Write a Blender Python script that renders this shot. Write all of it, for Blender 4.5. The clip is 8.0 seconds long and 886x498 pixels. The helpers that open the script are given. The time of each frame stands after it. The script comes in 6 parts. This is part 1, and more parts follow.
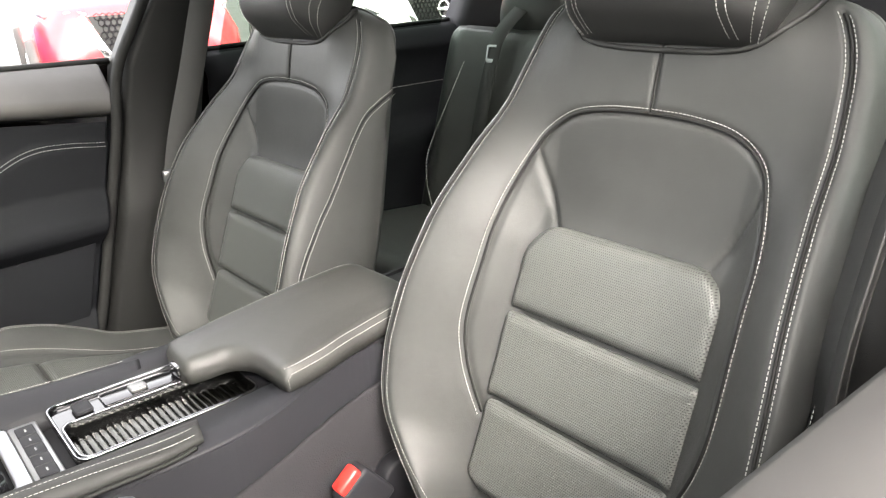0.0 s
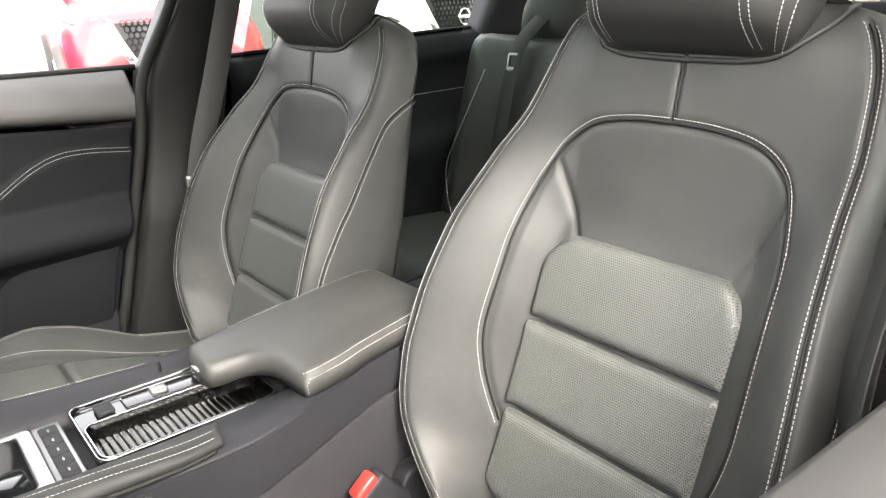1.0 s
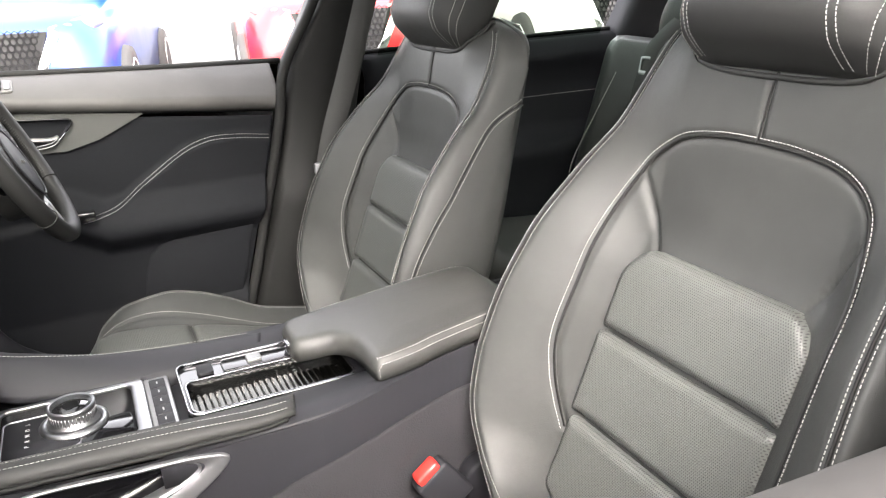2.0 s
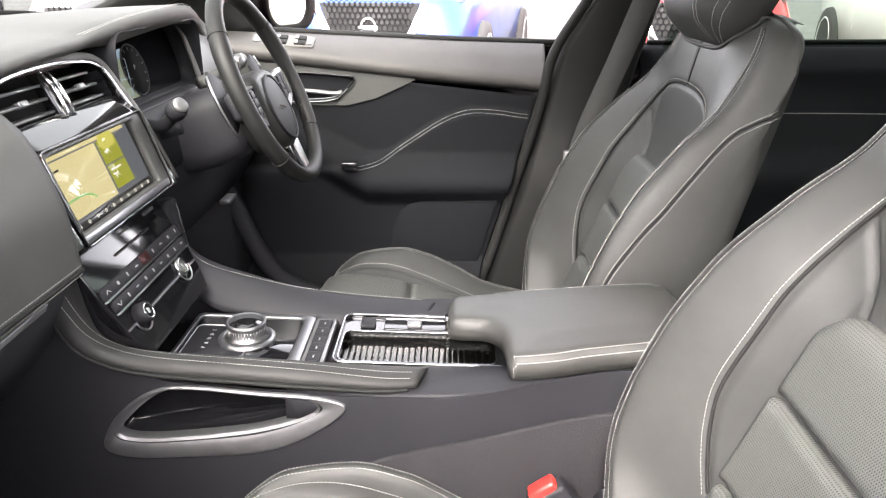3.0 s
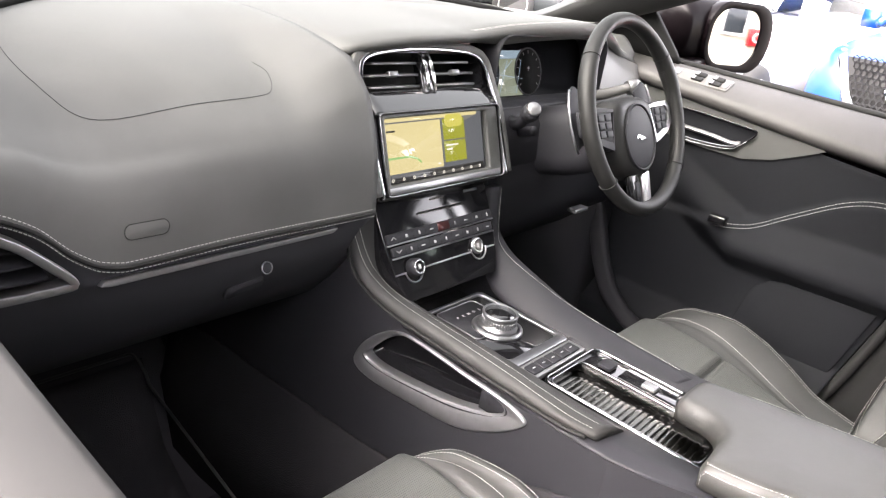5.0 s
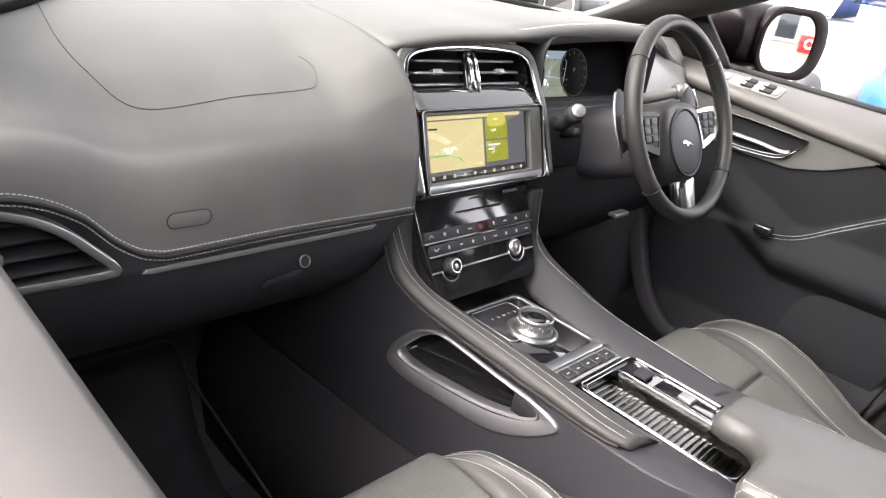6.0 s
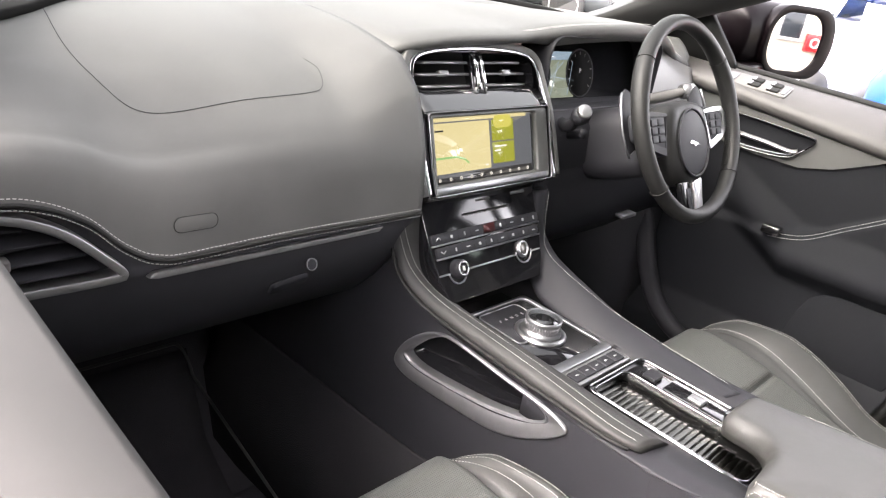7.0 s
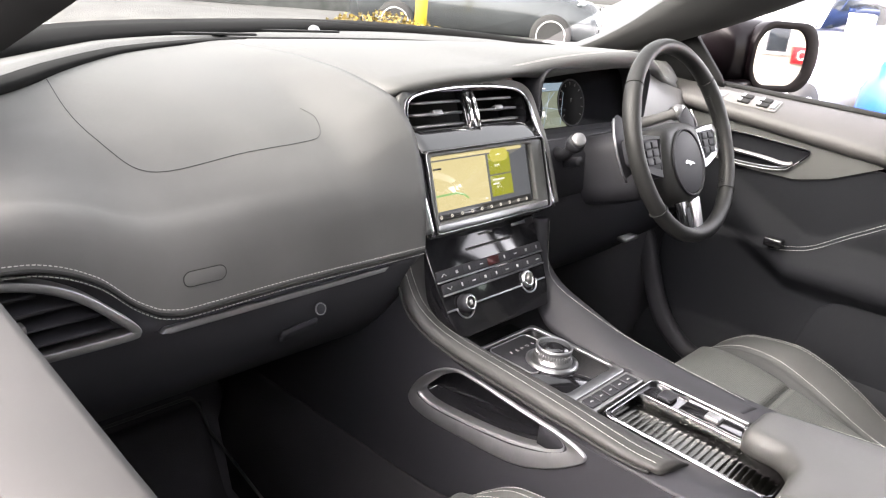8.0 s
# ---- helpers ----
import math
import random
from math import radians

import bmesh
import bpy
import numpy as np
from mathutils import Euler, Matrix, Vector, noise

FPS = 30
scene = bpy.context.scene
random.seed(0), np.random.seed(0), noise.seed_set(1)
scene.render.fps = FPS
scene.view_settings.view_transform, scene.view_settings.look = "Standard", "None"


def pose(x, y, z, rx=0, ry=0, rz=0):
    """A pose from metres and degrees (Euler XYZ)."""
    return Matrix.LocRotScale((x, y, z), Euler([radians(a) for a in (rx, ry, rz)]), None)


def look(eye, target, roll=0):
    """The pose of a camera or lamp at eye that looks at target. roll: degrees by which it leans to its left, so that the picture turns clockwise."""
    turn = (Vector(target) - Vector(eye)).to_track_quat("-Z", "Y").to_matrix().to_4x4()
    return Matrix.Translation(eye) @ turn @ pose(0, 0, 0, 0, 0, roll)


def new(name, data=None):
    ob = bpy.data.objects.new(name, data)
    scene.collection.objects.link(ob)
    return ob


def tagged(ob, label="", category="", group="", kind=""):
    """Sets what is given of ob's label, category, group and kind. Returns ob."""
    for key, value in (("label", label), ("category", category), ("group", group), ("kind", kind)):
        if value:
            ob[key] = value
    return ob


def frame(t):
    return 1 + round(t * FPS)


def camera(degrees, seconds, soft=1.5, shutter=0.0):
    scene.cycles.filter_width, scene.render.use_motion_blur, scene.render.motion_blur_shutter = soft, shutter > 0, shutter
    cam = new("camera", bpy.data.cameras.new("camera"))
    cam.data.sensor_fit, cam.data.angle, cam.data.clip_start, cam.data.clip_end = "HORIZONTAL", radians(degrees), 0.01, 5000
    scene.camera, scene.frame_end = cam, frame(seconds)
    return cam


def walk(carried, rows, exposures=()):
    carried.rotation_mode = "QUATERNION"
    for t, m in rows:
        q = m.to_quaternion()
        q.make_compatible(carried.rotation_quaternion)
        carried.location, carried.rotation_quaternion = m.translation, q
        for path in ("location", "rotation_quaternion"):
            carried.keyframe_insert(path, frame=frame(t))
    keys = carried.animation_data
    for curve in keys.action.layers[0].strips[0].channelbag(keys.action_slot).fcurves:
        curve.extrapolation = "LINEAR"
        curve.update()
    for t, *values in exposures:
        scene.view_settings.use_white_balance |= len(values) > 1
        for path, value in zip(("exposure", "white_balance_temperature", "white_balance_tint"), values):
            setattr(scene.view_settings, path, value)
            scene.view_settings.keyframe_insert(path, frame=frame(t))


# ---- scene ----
cam = camera(62.7, 8.0, soft=1.2)
PATH = [
    (0, (-0.788, 0.26, 0.785), (0.636, -0.935, 0.049), -3.3),
    (0.5, (-0.788, 0.262, 0.787), (0.641, -0.933, 0.061), -3.2),
    (1, (-0.788, 0.262, 0.786), (0.674, -0.901, 0.07), -3.2),
    (1.2, (-0.791, 0.262, 0.786), (0.691, -0.877, 0.074), -3.2),
    (2.3, (-0.885, 0.149, 0.804), (0.887, -0.44, 0.087), -2.8),
    (2.5, (-0.894, 0.109, 0.801), (0.926, -0.306, 0.082), -2.5),
    (2.8, (-0.873, 0.04, 0.785), (0.989, -0.103, 0.069), -1.2),
    (3, (-0.86, 0.003, 0.783), (1.007, 0.034, 0.066), -0.2),
    (3.2, (-0.847, -0.037, 0.78), (1.009, 0.17, 0.063), 0.7),
    (3.5, (-0.826, -0.083, 0.778), (0.984, 0.372, 0.061), 2.3),
    (4, (-0.82, -0.167, 0.785), (0.865, 0.631, 0.062), 5.0),
    (4.5, (-0.81, -0.221, 0.799), (0.742, 0.806, 0.069), 7.2),
    (5, (-0.795, -0.217, 0.805), (0.675, 0.919, 0.062), 8.7),
    (6.5, (-0.792, -0.209, 0.804), (0.603, 1.002, 0.038), 9.8),
    (7, (-0.791, -0.207, 0.803), (0.602, 1.01, 0.043), 9.3),
    (7.5, (-0.79, -0.204, 0.802), (0.602, 1.024, 0.059), 8.3),
    (8, (-0.798, -0.213, 0.807), (0.604, 1.046, 0.136), 5.0),
]
walk(cam, [(t, look(e, g, r)) for t, e, g, r in PATH], exposures=[(0.0, 4.55, 7000, 11), (1.2, 4.55, 7000, 11.5), (2.5, 4.52, 6850, 14.5), (3.5, 4.62, 6850, 16), (4.5, 4.68, 6900, 17), (8.0, 4.7, 6900, 17)])

# ---- world and sun: bright overcast day ----
world = bpy.data.worlds.new("overcast_sky")
scene.world = world
world.use_nodes = True
wn = world.node_tree.nodes
wl = world.node_tree.links
sky = wn.new("ShaderNodeTexSky")
sky.sky_type, sky.sun_disc = "NISHITA", False
sky.sun_elevation, sky.sun_rotation = radians(44.5), radians(-73)
sky.dust_density, sky.air_density = 4.0, 1.0
pale = wn.new("ShaderNodeHueSaturation")
pale.inputs["Saturation"].default_value = 0.22
wl.new(sky.outputs["Color"], pale.inputs["Color"])
wl.new(pale.outputs["Color"], wn["Background"].inputs["Color"])
wn["Background"].inputs["Strength"].default_value = 0.14

sun_data = bpy.data.lights.new("sun", "SUN")
sun_data.energy, sun_data.angle, sun_data.color = 0.3, radians(60), (1.0, 0.96, 0.9)
sun = new("sun", sun_data)
sun.matrix_world = look((-6.4, 2.0, 6.6), (0, 0, 0))

# ---- materials ----
def mat_base(name, color, rough, metal=0.0, spec=0.5):
    m = bpy.data.materials.new(name)
    m.use_nodes = True
    b = m.node_tree.nodes["Principled BSDF"]
    b.inputs["Base Color"].default_value = (*color, 1)
    b.inputs["Roughness"].default_value = rough
    b.inputs["Metallic"].default_value = metal
    b.inputs["Specular IOR Level"].default_value = spec
    return m, m.node_tree.nodes, m.node_tree.links, b


def vary(m, n, l, b, color, amount, scale, rough, rough_amount, coord="Object"):
    """Stains in colour and gloss at a large scale."""
    tc = n.new("ShaderNodeTexCoord")
    nz = n.new("ShaderNodeTexNoise")
    nz.inputs["Scale"].default_value, nz.inputs["Detail"].default_value = scale, 5
    l.new(tc.outputs[coord], nz.inputs["Vector"])
    ramp = n.new("ShaderNodeValToRGB")
    lo = [c * (1 - amount) for c in color]
    hi = [min(1, c * (1 + amount)) for c in color]
    ramp.color_ramp.elements[0].color, ramp.color_ramp.elements[0].position = (*lo, 1), 0.3
    ramp.color_ramp.elements[1].color, ramp.color_ramp.elements[1].position = (*hi, 1), 0.7
    l.new(nz.outputs["Fac"], ramp.inputs["Fac"])
    l.new(ramp.outputs["Color"], b.inputs["Base Color"])
    mr = n.new("ShaderNodeMapRange")
    mr.inputs["To Min"].default_value, mr.inputs["To Max"].default_value = rough - rough_amount, rough + rough_amount
    l.new(nz.outputs["Fac"], mr.inputs["Value"])
    l.new(mr.outputs["Result"], b.inputs["Roughness"])
    return tc, nz


def leather(name, color, rough, grain=900, depth=0.0003, creases=0.1, spec=0.3):
    m, n, l, b = mat_base(name, color, rough, 0, spec)
    tc, nz = vary(m, n, l, b, color, 0.18, 9, rough, 0.06)
    vo = n.new("ShaderNodeTexVoronoi")
    vo.feature = "DISTANCE_TO_EDGE"
    vo.inputs["Scale"].default_value = grain
    l.new(tc.outputs["Object"], vo.inputs["Vector"])
    fine = n.new("ShaderNodeTexNoise")
    fine.inputs["Scale"].default_value, fine.inputs["Detail"].default_value = 60, 4
    l.new(tc.outputs["Object"], fine.inputs["Vector"])
    b1 = n.new("ShaderNodeBump")
    b1.inputs["Strength"].default_value, b1.inputs["Distance"].default_value = 0.5, depth
    l.new(vo.outputs["Distance"], b1.inputs["Height"])
    b2 = n.new("ShaderNodeBump")
    b2.inputs["Strength"].default_value, b2.inputs["Distance"].default_value = creases, 0.004
    l.new(fine.outputs["Fac"], b2.inputs["Height"])
    l.new(b1.outputs["Normal"], b2.inputs["Normal"])
    l.new(b2.outputs["Normal"], b.inputs["Normal"])
    return m


def perforated(name, color, rough, pitch=0.0028):
    """Leather with rows of small punched holes, laid out by the panel's own length and width in metres."""
    m, n, l, b = mat_base(name, color, rough)
    uv = n.new("ShaderNodeUVMap")
    sep = n.new("ShaderNodeSeparateXYZ")
    l.new(uv.outputs["UV"], sep.inputs["Vector"])

    def op(kind, a, c=None):
        q = n.new("ShaderNodeMath")
        q.operation = kind
        for k, val in enumerate((a, c)):
            if val is None:
                continue
            if isinstance(val, (int, float)):
                q.inputs[k].default_value = val
            else:
                l.new(val, q.inputs[k])
        return q.outputs[0]

    row = op("DIVIDE", sep.outputs["Y"], pitch)
    shift = op("MULTIPLY", op("FLOOR", row), 0.5)
    fx = op("SUBTRACT", op("FRACT", op("ADD", op("DIVIDE", sep.outputs["X"], pitch), shift)), 0.5)
    fy = op("SUBTRACT", op("FRACT", row), 0.5)
    dist = op("SQRT", op("ADD", op("MULTIPLY", fx, fx), op("MULTIPLY", fy, fy)))
    hole = n.new("ShaderNodeMapRange")
    hole.inputs["From Min"].default_value, hole.inputs["From Max"].default_value = 0.2, 0.32
    l.new(dist, hole.inputs["Value"])
    nz = n.new("ShaderNodeTexNoise")
    tc = n.new("ShaderNodeTexCoord")
    nz.inputs["Scale"].default_value, nz.inputs["Detail"].default_value = 14, 5
    l.new(tc.outputs["Object"], nz.inputs["Vector"])
    mixc = n.new("ShaderNodeMix")
    mixc.data_type = "RGBA"
    mixc.inputs[6].default_value = (*[c * 0.85 for c in color], 1)
    mixc.inputs[7].default_value = (*[c * 1.15 for c in color], 1)
    l.new(nz.outputs["Fac"], mixc.inputs[0])
    mixh = n.new("ShaderNodeMix")
    mixh.data_type = "RGBA"
    mixh.inputs[6].default_value = (0.018, 0.018, 0.018, 1)
    l.new(mixc.outputs[2], mixh.inputs[7])
    l.new(hole.outputs["Result"], mixh.inputs[0])
    l.new(mixh.outputs[2], b.inputs["Base Color"])
    bump = n.new("ShaderNodeBump")
    bump.inputs["Strength"].default_value, bump.inputs["Distance"].default_value = 0.6, 0.0008
    l.new(hole.outputs["Result"], bump.inputs["Height"])
    l.new(bump.outputs["Normal"], b.inputs["Normal"])
    return m


def plastic(name, color, rough, grain=700, depth=0.0002, spec=0.5):
    m, n, l, b = mat_base(name, color, rough, 0, spec)
    tc, nz = vary(m, n, l, b, color, 0.12, 5, rough, 0.05)
    f = n.new("ShaderNodeTexNoise")
    f.inputs["Scale"].default_value, f.inputs["Detail"].default_value = grain, 2
    l.new(tc.outputs["Object"], f.inputs["Vector"])
    bp = n.new("ShaderNodeBump")
    bp.inputs["Strength"].default_value, bp.inputs["Distance"].default_value = 0.45, depth
    l.new(f.outputs["Fac"], bp.inputs["Height"])
    l.new(bp.outputs["Normal"], b.inputs["Normal"])
    return m


def worn(name, color, rough, metal=0.0, scale=40, amount=0.08, rough_amount=0.05, coat=0.0):
    m, n, l, b = mat_base(name, color, rough, metal)
    vary(m, n, l, b, color, amount, scale, rough, rough_amount)
    b.inputs["Coat Weight"].default_value = coat
    b.inputs["Coat Roughness"].default_value = 0.05
    return m


def glowing(name, color, strength):
    m, n, l, b = mat_base(name, (0.01, 0.01, 0.01), 0.12)
    b.inputs["Emission Color"].default_value = (*color, 1)
    b.inputs["Emission Strength"].default_value = strength
    return m


LEATHER = leather("black_leather", (0.034, 0.035, 0.034), 0.47)
PERF = perforated("perforated_leather", (0.08, 0.084, 0.079), 0.45)
LID_LEATHER = leather("armrest_leather", (0.037, 0.037, 0.0355), 0.48, 1300, 0.0002, 0.06, 0.4)
LEATHER_SMOOTH = leather("smooth_black_leather", (0.023, 0.023, 0.0228), 0.58, 1300, 0.0002, 0.08)
WHEEL_LEATHER = leather("wheel_leather", (0.012, 0.012, 0.012), 0.5, 1300, 0.0002, 0.06, 0.25)
DASH = leather("soft_dash_skin", (0.052, 0.052, 0.05), 0.58, 1500, 0.00025, 0.03, 0.5)
DARK = plastic("dark_grained_plastic", (0.0155, 0.0155, 0.0185), 0.6, 700, 0.0002, 0.22)
GLOVE = plastic("glovebox_plastic", (0.03, 0.03, 0.034), 0.6, 700, 0.0002, 0.25)
DOORCARD = plastic("door_soft_plastic", (0.0065, 0.007, 0.0088), 0.75, 700, 0.0002, 0.14)
SILLSKIN = leather("sill_skin", (0.054, 0.0515, 0.0505), 0.55, 1500, 0.0002, 0.03, 0.35)
PANELGREY = plastic("pale_grey_door_trim", (0.048, 0.049, 0.047), 0.45, 1600, 0.0003)
GREYTRIM = plastic("grey_textured_trim", (0.095, 0.092, 0.089), 0.45, 1200, 0.0002)
GLOSS = worn("gloss_black", (0.008, 0.008, 0.009), 0.07, 0, 30, 0.1, 0.02, 0.6)
PIANO = worn("clouded_black", (0.006, 0.006, 0.007), 0.11, 0, 30, 0.1, 0.03)
DARKCHROME = worn("dark_chrome", (0.26, 0.26, 0.27), 0.12, 1.0, 30, 0.04, 0.04)
# mirror paint with the shade of its unlit side put into the colour
SHADOW_PAINT = plastic("shaded_mirror_paint", (0.0018, 0.0012, 0.0015), 0.3, 300, 0.00005, 0.06)
SMOKED = worn("smoked_chrome", (0.06, 0.06, 0.054), 0.26, 1.0, 25, 0.1, 0.04)
CHROME = worn("chrome", (0.78, 0.78, 0.78), 0.12, 1.0, 30, 0.04, 0.04)
PALE_METAL = worn("pale_satin_metal", (0.52, 0.52, 0.53), 0.36, 0.9, 60, 0.05, 0.05)
SATIN = worn("satin_metal", (0.3, 0.3, 0.31), 0.38, 1.0, 60, 0.06, 0.06)
SATIN_MATT = worn("matt_satin_plastic", (0.22, 0.22, 0.232), 0.4, 0.85, 60, 0.06, 0.06)
SATIN_DARK = worn("dark_satin_metal", (0.2, 0.2, 0.205), 0.36, 0.7, 60, 0.06, 0.06)
RUBBER = plastic("black_rubber", (0.013, 0.013, 0.013), 0.7, 700, 0.0002, 0.2)
CARPET = plastic("black_carpet", (0.06, 0.057, 0.064), 0.95, 500, 0.003, 0.08)
# the same carpet on the tunnel, its colour lowered for shade beside the seat
SHADED_CARPET = plastic("shaded_carpet", (0.022, 0.0213, 0.0235), 0.95, 500, 0.002, 0.08)
THREAD = worn("pale_thread", (0.33, 0.325, 0.31), 0.8, 0, 200, 0.15, 0.05)
BELT = plastic("belt_webbing", (0.018, 0.018, 0.0175), 0.7, 900, 0.0005)
RED = worn("red_button_plastic", (0.62, 0.03, 0.025), 0.35, 0, 60, 0.1)
HEADLINER = plastic("black_headlining", (0.02, 0.02, 0.02), 0.9, 500, 0.0006)
MIRROR = mat_base("dimmed_mirror_silver", (0.45, 0.45, 0.46), 0.02, 1.0)[0]
SCREEN_GLASS = bpy.data.materials.new("tinted_windscreen_glass")
SCREEN_GLASS.use_nodes = True
_n, _l = SCREEN_GLASS.node_tree.nodes, SCREEN_GLASS.node_tree.links
_clear, _gloss, _mix = _n.new("ShaderNodeBsdfTransparent"), _n.new("ShaderNodeBsdfGlossy"), _n.new("ShaderNodeMixShader")
_clear.inputs["Color"].default_value = (0.4, 0.415, 0.4, 1)
_gloss.inputs["Roughness"].default_value = 0.02
_mix.inputs[0].default_value = 0.035
_l.new(_clear.outputs[0], _mix.inputs[1])
_l.new(_gloss.outputs[0], _mix.inputs[2])
_l.new(_mix.outputs[0], _n["Material Output"].inputs["Surface"])
REAR_GLASS = SCREEN_GLASS.copy()
REAR_GLASS.name = "green_tinted_rear_glass"
REAR_GLASS.node_tree.nodes["Transparent BSDF"].inputs["Color"].default_value = (0.25, 0.3, 0.26, 1)
ROOF_GLASS = SCREEN_GLASS.copy()
ROOF_GLASS.name = "added_roof_glass"
ROOF_GLASS.node_tree.nodes["Transparent BSDF"].inputs["Color"].default_value = (0.014, 0.0145, 0.014, 1)
DIMMING_GLASS = SCREEN_GLASS.copy()
DIMMING_GLASS.name = "light_dimming_glass"
DIMMING_GLASS.node_tree.nodes["Transparent BSDF"].inputs["Color"].default_value = (0.12, 0.125, 0.12, 1)
BLACKOUT = plastic("black_frit", (0.004, 0.004, 0.004), 0.9, 700, 0.0001, 0.08)
DIM_INK = worn("grey_marking", (0.3, 0.3, 0.3), 0.5)
LIT = 0.055  # brightness of the displays
SCREEN_DARK = glowing("screen_dark", (0.10, 0.11, 0.12), LIT)
SCREEN_MAP = glowing("screen_map", (0.55, 0.50, 0.26), LIT)
SCREEN_GREEN = glowing("screen_green", (0.26, 0.28, 0.03), LIT)
SCREEN_YELLOW = glowing("screen_yellow", (0.48, 0.46, 0.10), LIT)
SCREEN_ROUTE = glowing("screen_route", (0.22, 0.42, 0.15), LIT)
SCREEN_BAR = glowing("screen_bar", (0.02, 0.02, 0.02), LIT)
SCREEN_ICON = glowing("screen_icon", (0.7, 0.7, 0.62), LIT)
CLUSTER_SKY = glowing("cluster_sky", (0.2, 0.28, 0.34), LIT)
CLUSTER_MAP = glowing("cluster_map", (0.17, 0.2, 0.15), LIT)
PAINT_WHITE = worn("white_car_paint", (0.66, 0.66, 0.65), 0.25, 0, 3, 0.04, 0.05, 0.8)
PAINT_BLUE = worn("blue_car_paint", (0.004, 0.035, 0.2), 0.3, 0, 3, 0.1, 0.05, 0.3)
PAINT_RED = worn("red_car_paint", (0.4, 0.012, 0.015), 0.25, 0, 3, 0.1, 0.05, 0.3)
PAINT_GREY = worn("grey_car_paint", (0.045, 0.05, 0.053), 0.22, 0.3, 3, 0.1, 0.05, 0.8)
PAINT_DARK = worn("dark_brown_car_paint", (0.02, 0.014, 0.014), 0.15, 0.2, 3, 0.1, 0.05, 0.8)
TINTED = worn("dark_tinted_glass", (0.02, 0.025, 0.03), 0.05, 0, 3, 0.1, 0.01, 0.5)

# ---- mesh tools ----
from mathutils.geometry import delaunay_2d_cdt

ROOT = {}


def thing(name, loc, label, category, group="", kind=""):
    ob = new(name)
    ob.location = loc
    ROOT[ob] = Vector(loc)
    return tagged(ob, label, category, group, kind)


def part(name, data, mat, parent=None, label="", smooth=True, bevel=0.0, solid=0.0, segments=2, angle=40, uv=None, out=None):
    """Links verts and faces (or a bmesh), in world metres, as one mesh under a thing or a part."""
    if isinstance(data, tuple):
        bm = bmesh.new()
        vs = [bm.verts.new(v) for v in data[0]]
        for f in data[1]:
            try:
                bm.faces.new([vs[i] for i in f])
            except ValueError:
                pass
    else:
        bm = data
    bmesh.ops.remove_doubles(bm, verts=bm.verts, dist=1e-6)
    loose = [v for v in bm.verts if not v.link_faces]
    if loose:
        bmesh.ops.delete(bm, geom=loose, context="VERTS")
    bmesh.ops.recalc_face_normals(bm, faces=bm.faces)
    if out:
        bm.normal_update()
        if sum(f.normal.dot(Vector(out)) * f.calc_area() for f in bm.faces) < 0:
            bmesh.ops.reverse_faces(bm, faces=bm.faces)
    root = ROOT.get(parent, Vector((0, 0, 0)))
    if uv:
        lay = bm.loops.layers.uv.new("UVMap")
        for f in bm.faces:
            for lp in f.loops:
                lp[lay].uv = uv(lp.vert.co)
    bmesh.ops.translate(bm, verts=bm.verts, vec=-root)
    me = bpy.data.meshes.new(name)
    bm.to_mesh(me)
    bm.free()
    me.materials.append(mat)
    for p in me.polygons:
        p.use_smooth = smooth
    ob = new(name, me)
    if parent is not None:
        ob.parent = parent
        ROOT[ob] = root
    if solid:
        s = ob.modifiers.new("thickness", "SOLIDIFY")
        s.thickness, s.offset = solid, -1
    if bevel:
        w = ob.modifiers.new("rounded", "BEVEL")
        w.width, w.segments, w.limit_method, w.angle_limit = bevel, segments, "ANGLE", radians(angle)
        w.harden_normals = False
    if label:
        tagged(ob, label)
    return ob


def interp(x, table):
    xs = [t[0] for t in table]
    ys = [t[1] for t in table]
    return float(np.interp(x, xs, ys))


def glide(x, table):
    """As interp, with no kinks."""
    n = len(table)
    if x <= table[0][0]:
        return table[0][1]
    if x >= table[-1][0]:
        return table[-1][1]
    i = max(k for k in range(n - 1) if table[k][0] <= x)
    (x0, y0), (x1, y1) = table[i], table[i + 1]

    def slope(k):
        if k == 0 or k == n - 1:
            return 0.0 if k else (table[1][1] - table[0][1]) / (table[1][0] - table[0][0])
        a = (table[k][1] - table[k - 1][1]) / (table[k][0] - table[k - 1][0])
        b = (table[k + 1][1] - table[k][1]) / (table[k + 1][0] - table[k][0])
        return 0.0 if a * b <= 0 else 2 * a * b / (a + b)
    h = x1 - x0
    t = (x - x0) / h
    return ((2 * t ** 3 - 3 * t * t + 1) * y0 + (t ** 3 - 2 * t * t + t) * h * slope(i) + (3 * t * t - 2 * t ** 3) * y1 + (t ** 3 - t * t) * h * slope(i + 1))


def curve(pts, n=8, closed=False):
    """A smooth line through the points."""
    p = [Vector(q) for q in pts]
    out = []
    m = len(p)
    for i in range(m if closed else m - 1):
        if closed:
            a, b, c, d = p[(i - 1) % m], p[i], p[(i + 1) % m], p[(i + 2) % m]
        else:
            b, c = p[i], p[i + 1]
            a = p[i - 1] if i else b + (b - c)
            d = p[i + 2] if i + 2 < m else c + (c - b)
        for k in range(n):
            t = k / n
            out.append(0.5 * ((2 * b) + (c - a) * t + (2 * a - 5 * b + 4 * c - d) * t * t + (3 * b - a - 3 * c + d) * t ** 3))
    if not closed:
        out.append(p[-1])
    return out


def loft(rows, closed_u=False, closed_v=False, caps=False):
    """Verts and faces of a sheet through rows of points."""
    nv, nu = len(rows), len(rows[0])
    verts = [tuple(p) for r in rows for p in r]
    faces = []
    for j in range(nv if closed_v else nv - 1):
        for i in range(nu if closed_u else nu - 1):
            a = j * nu + i
            b = j * nu + (i + 1) % nu
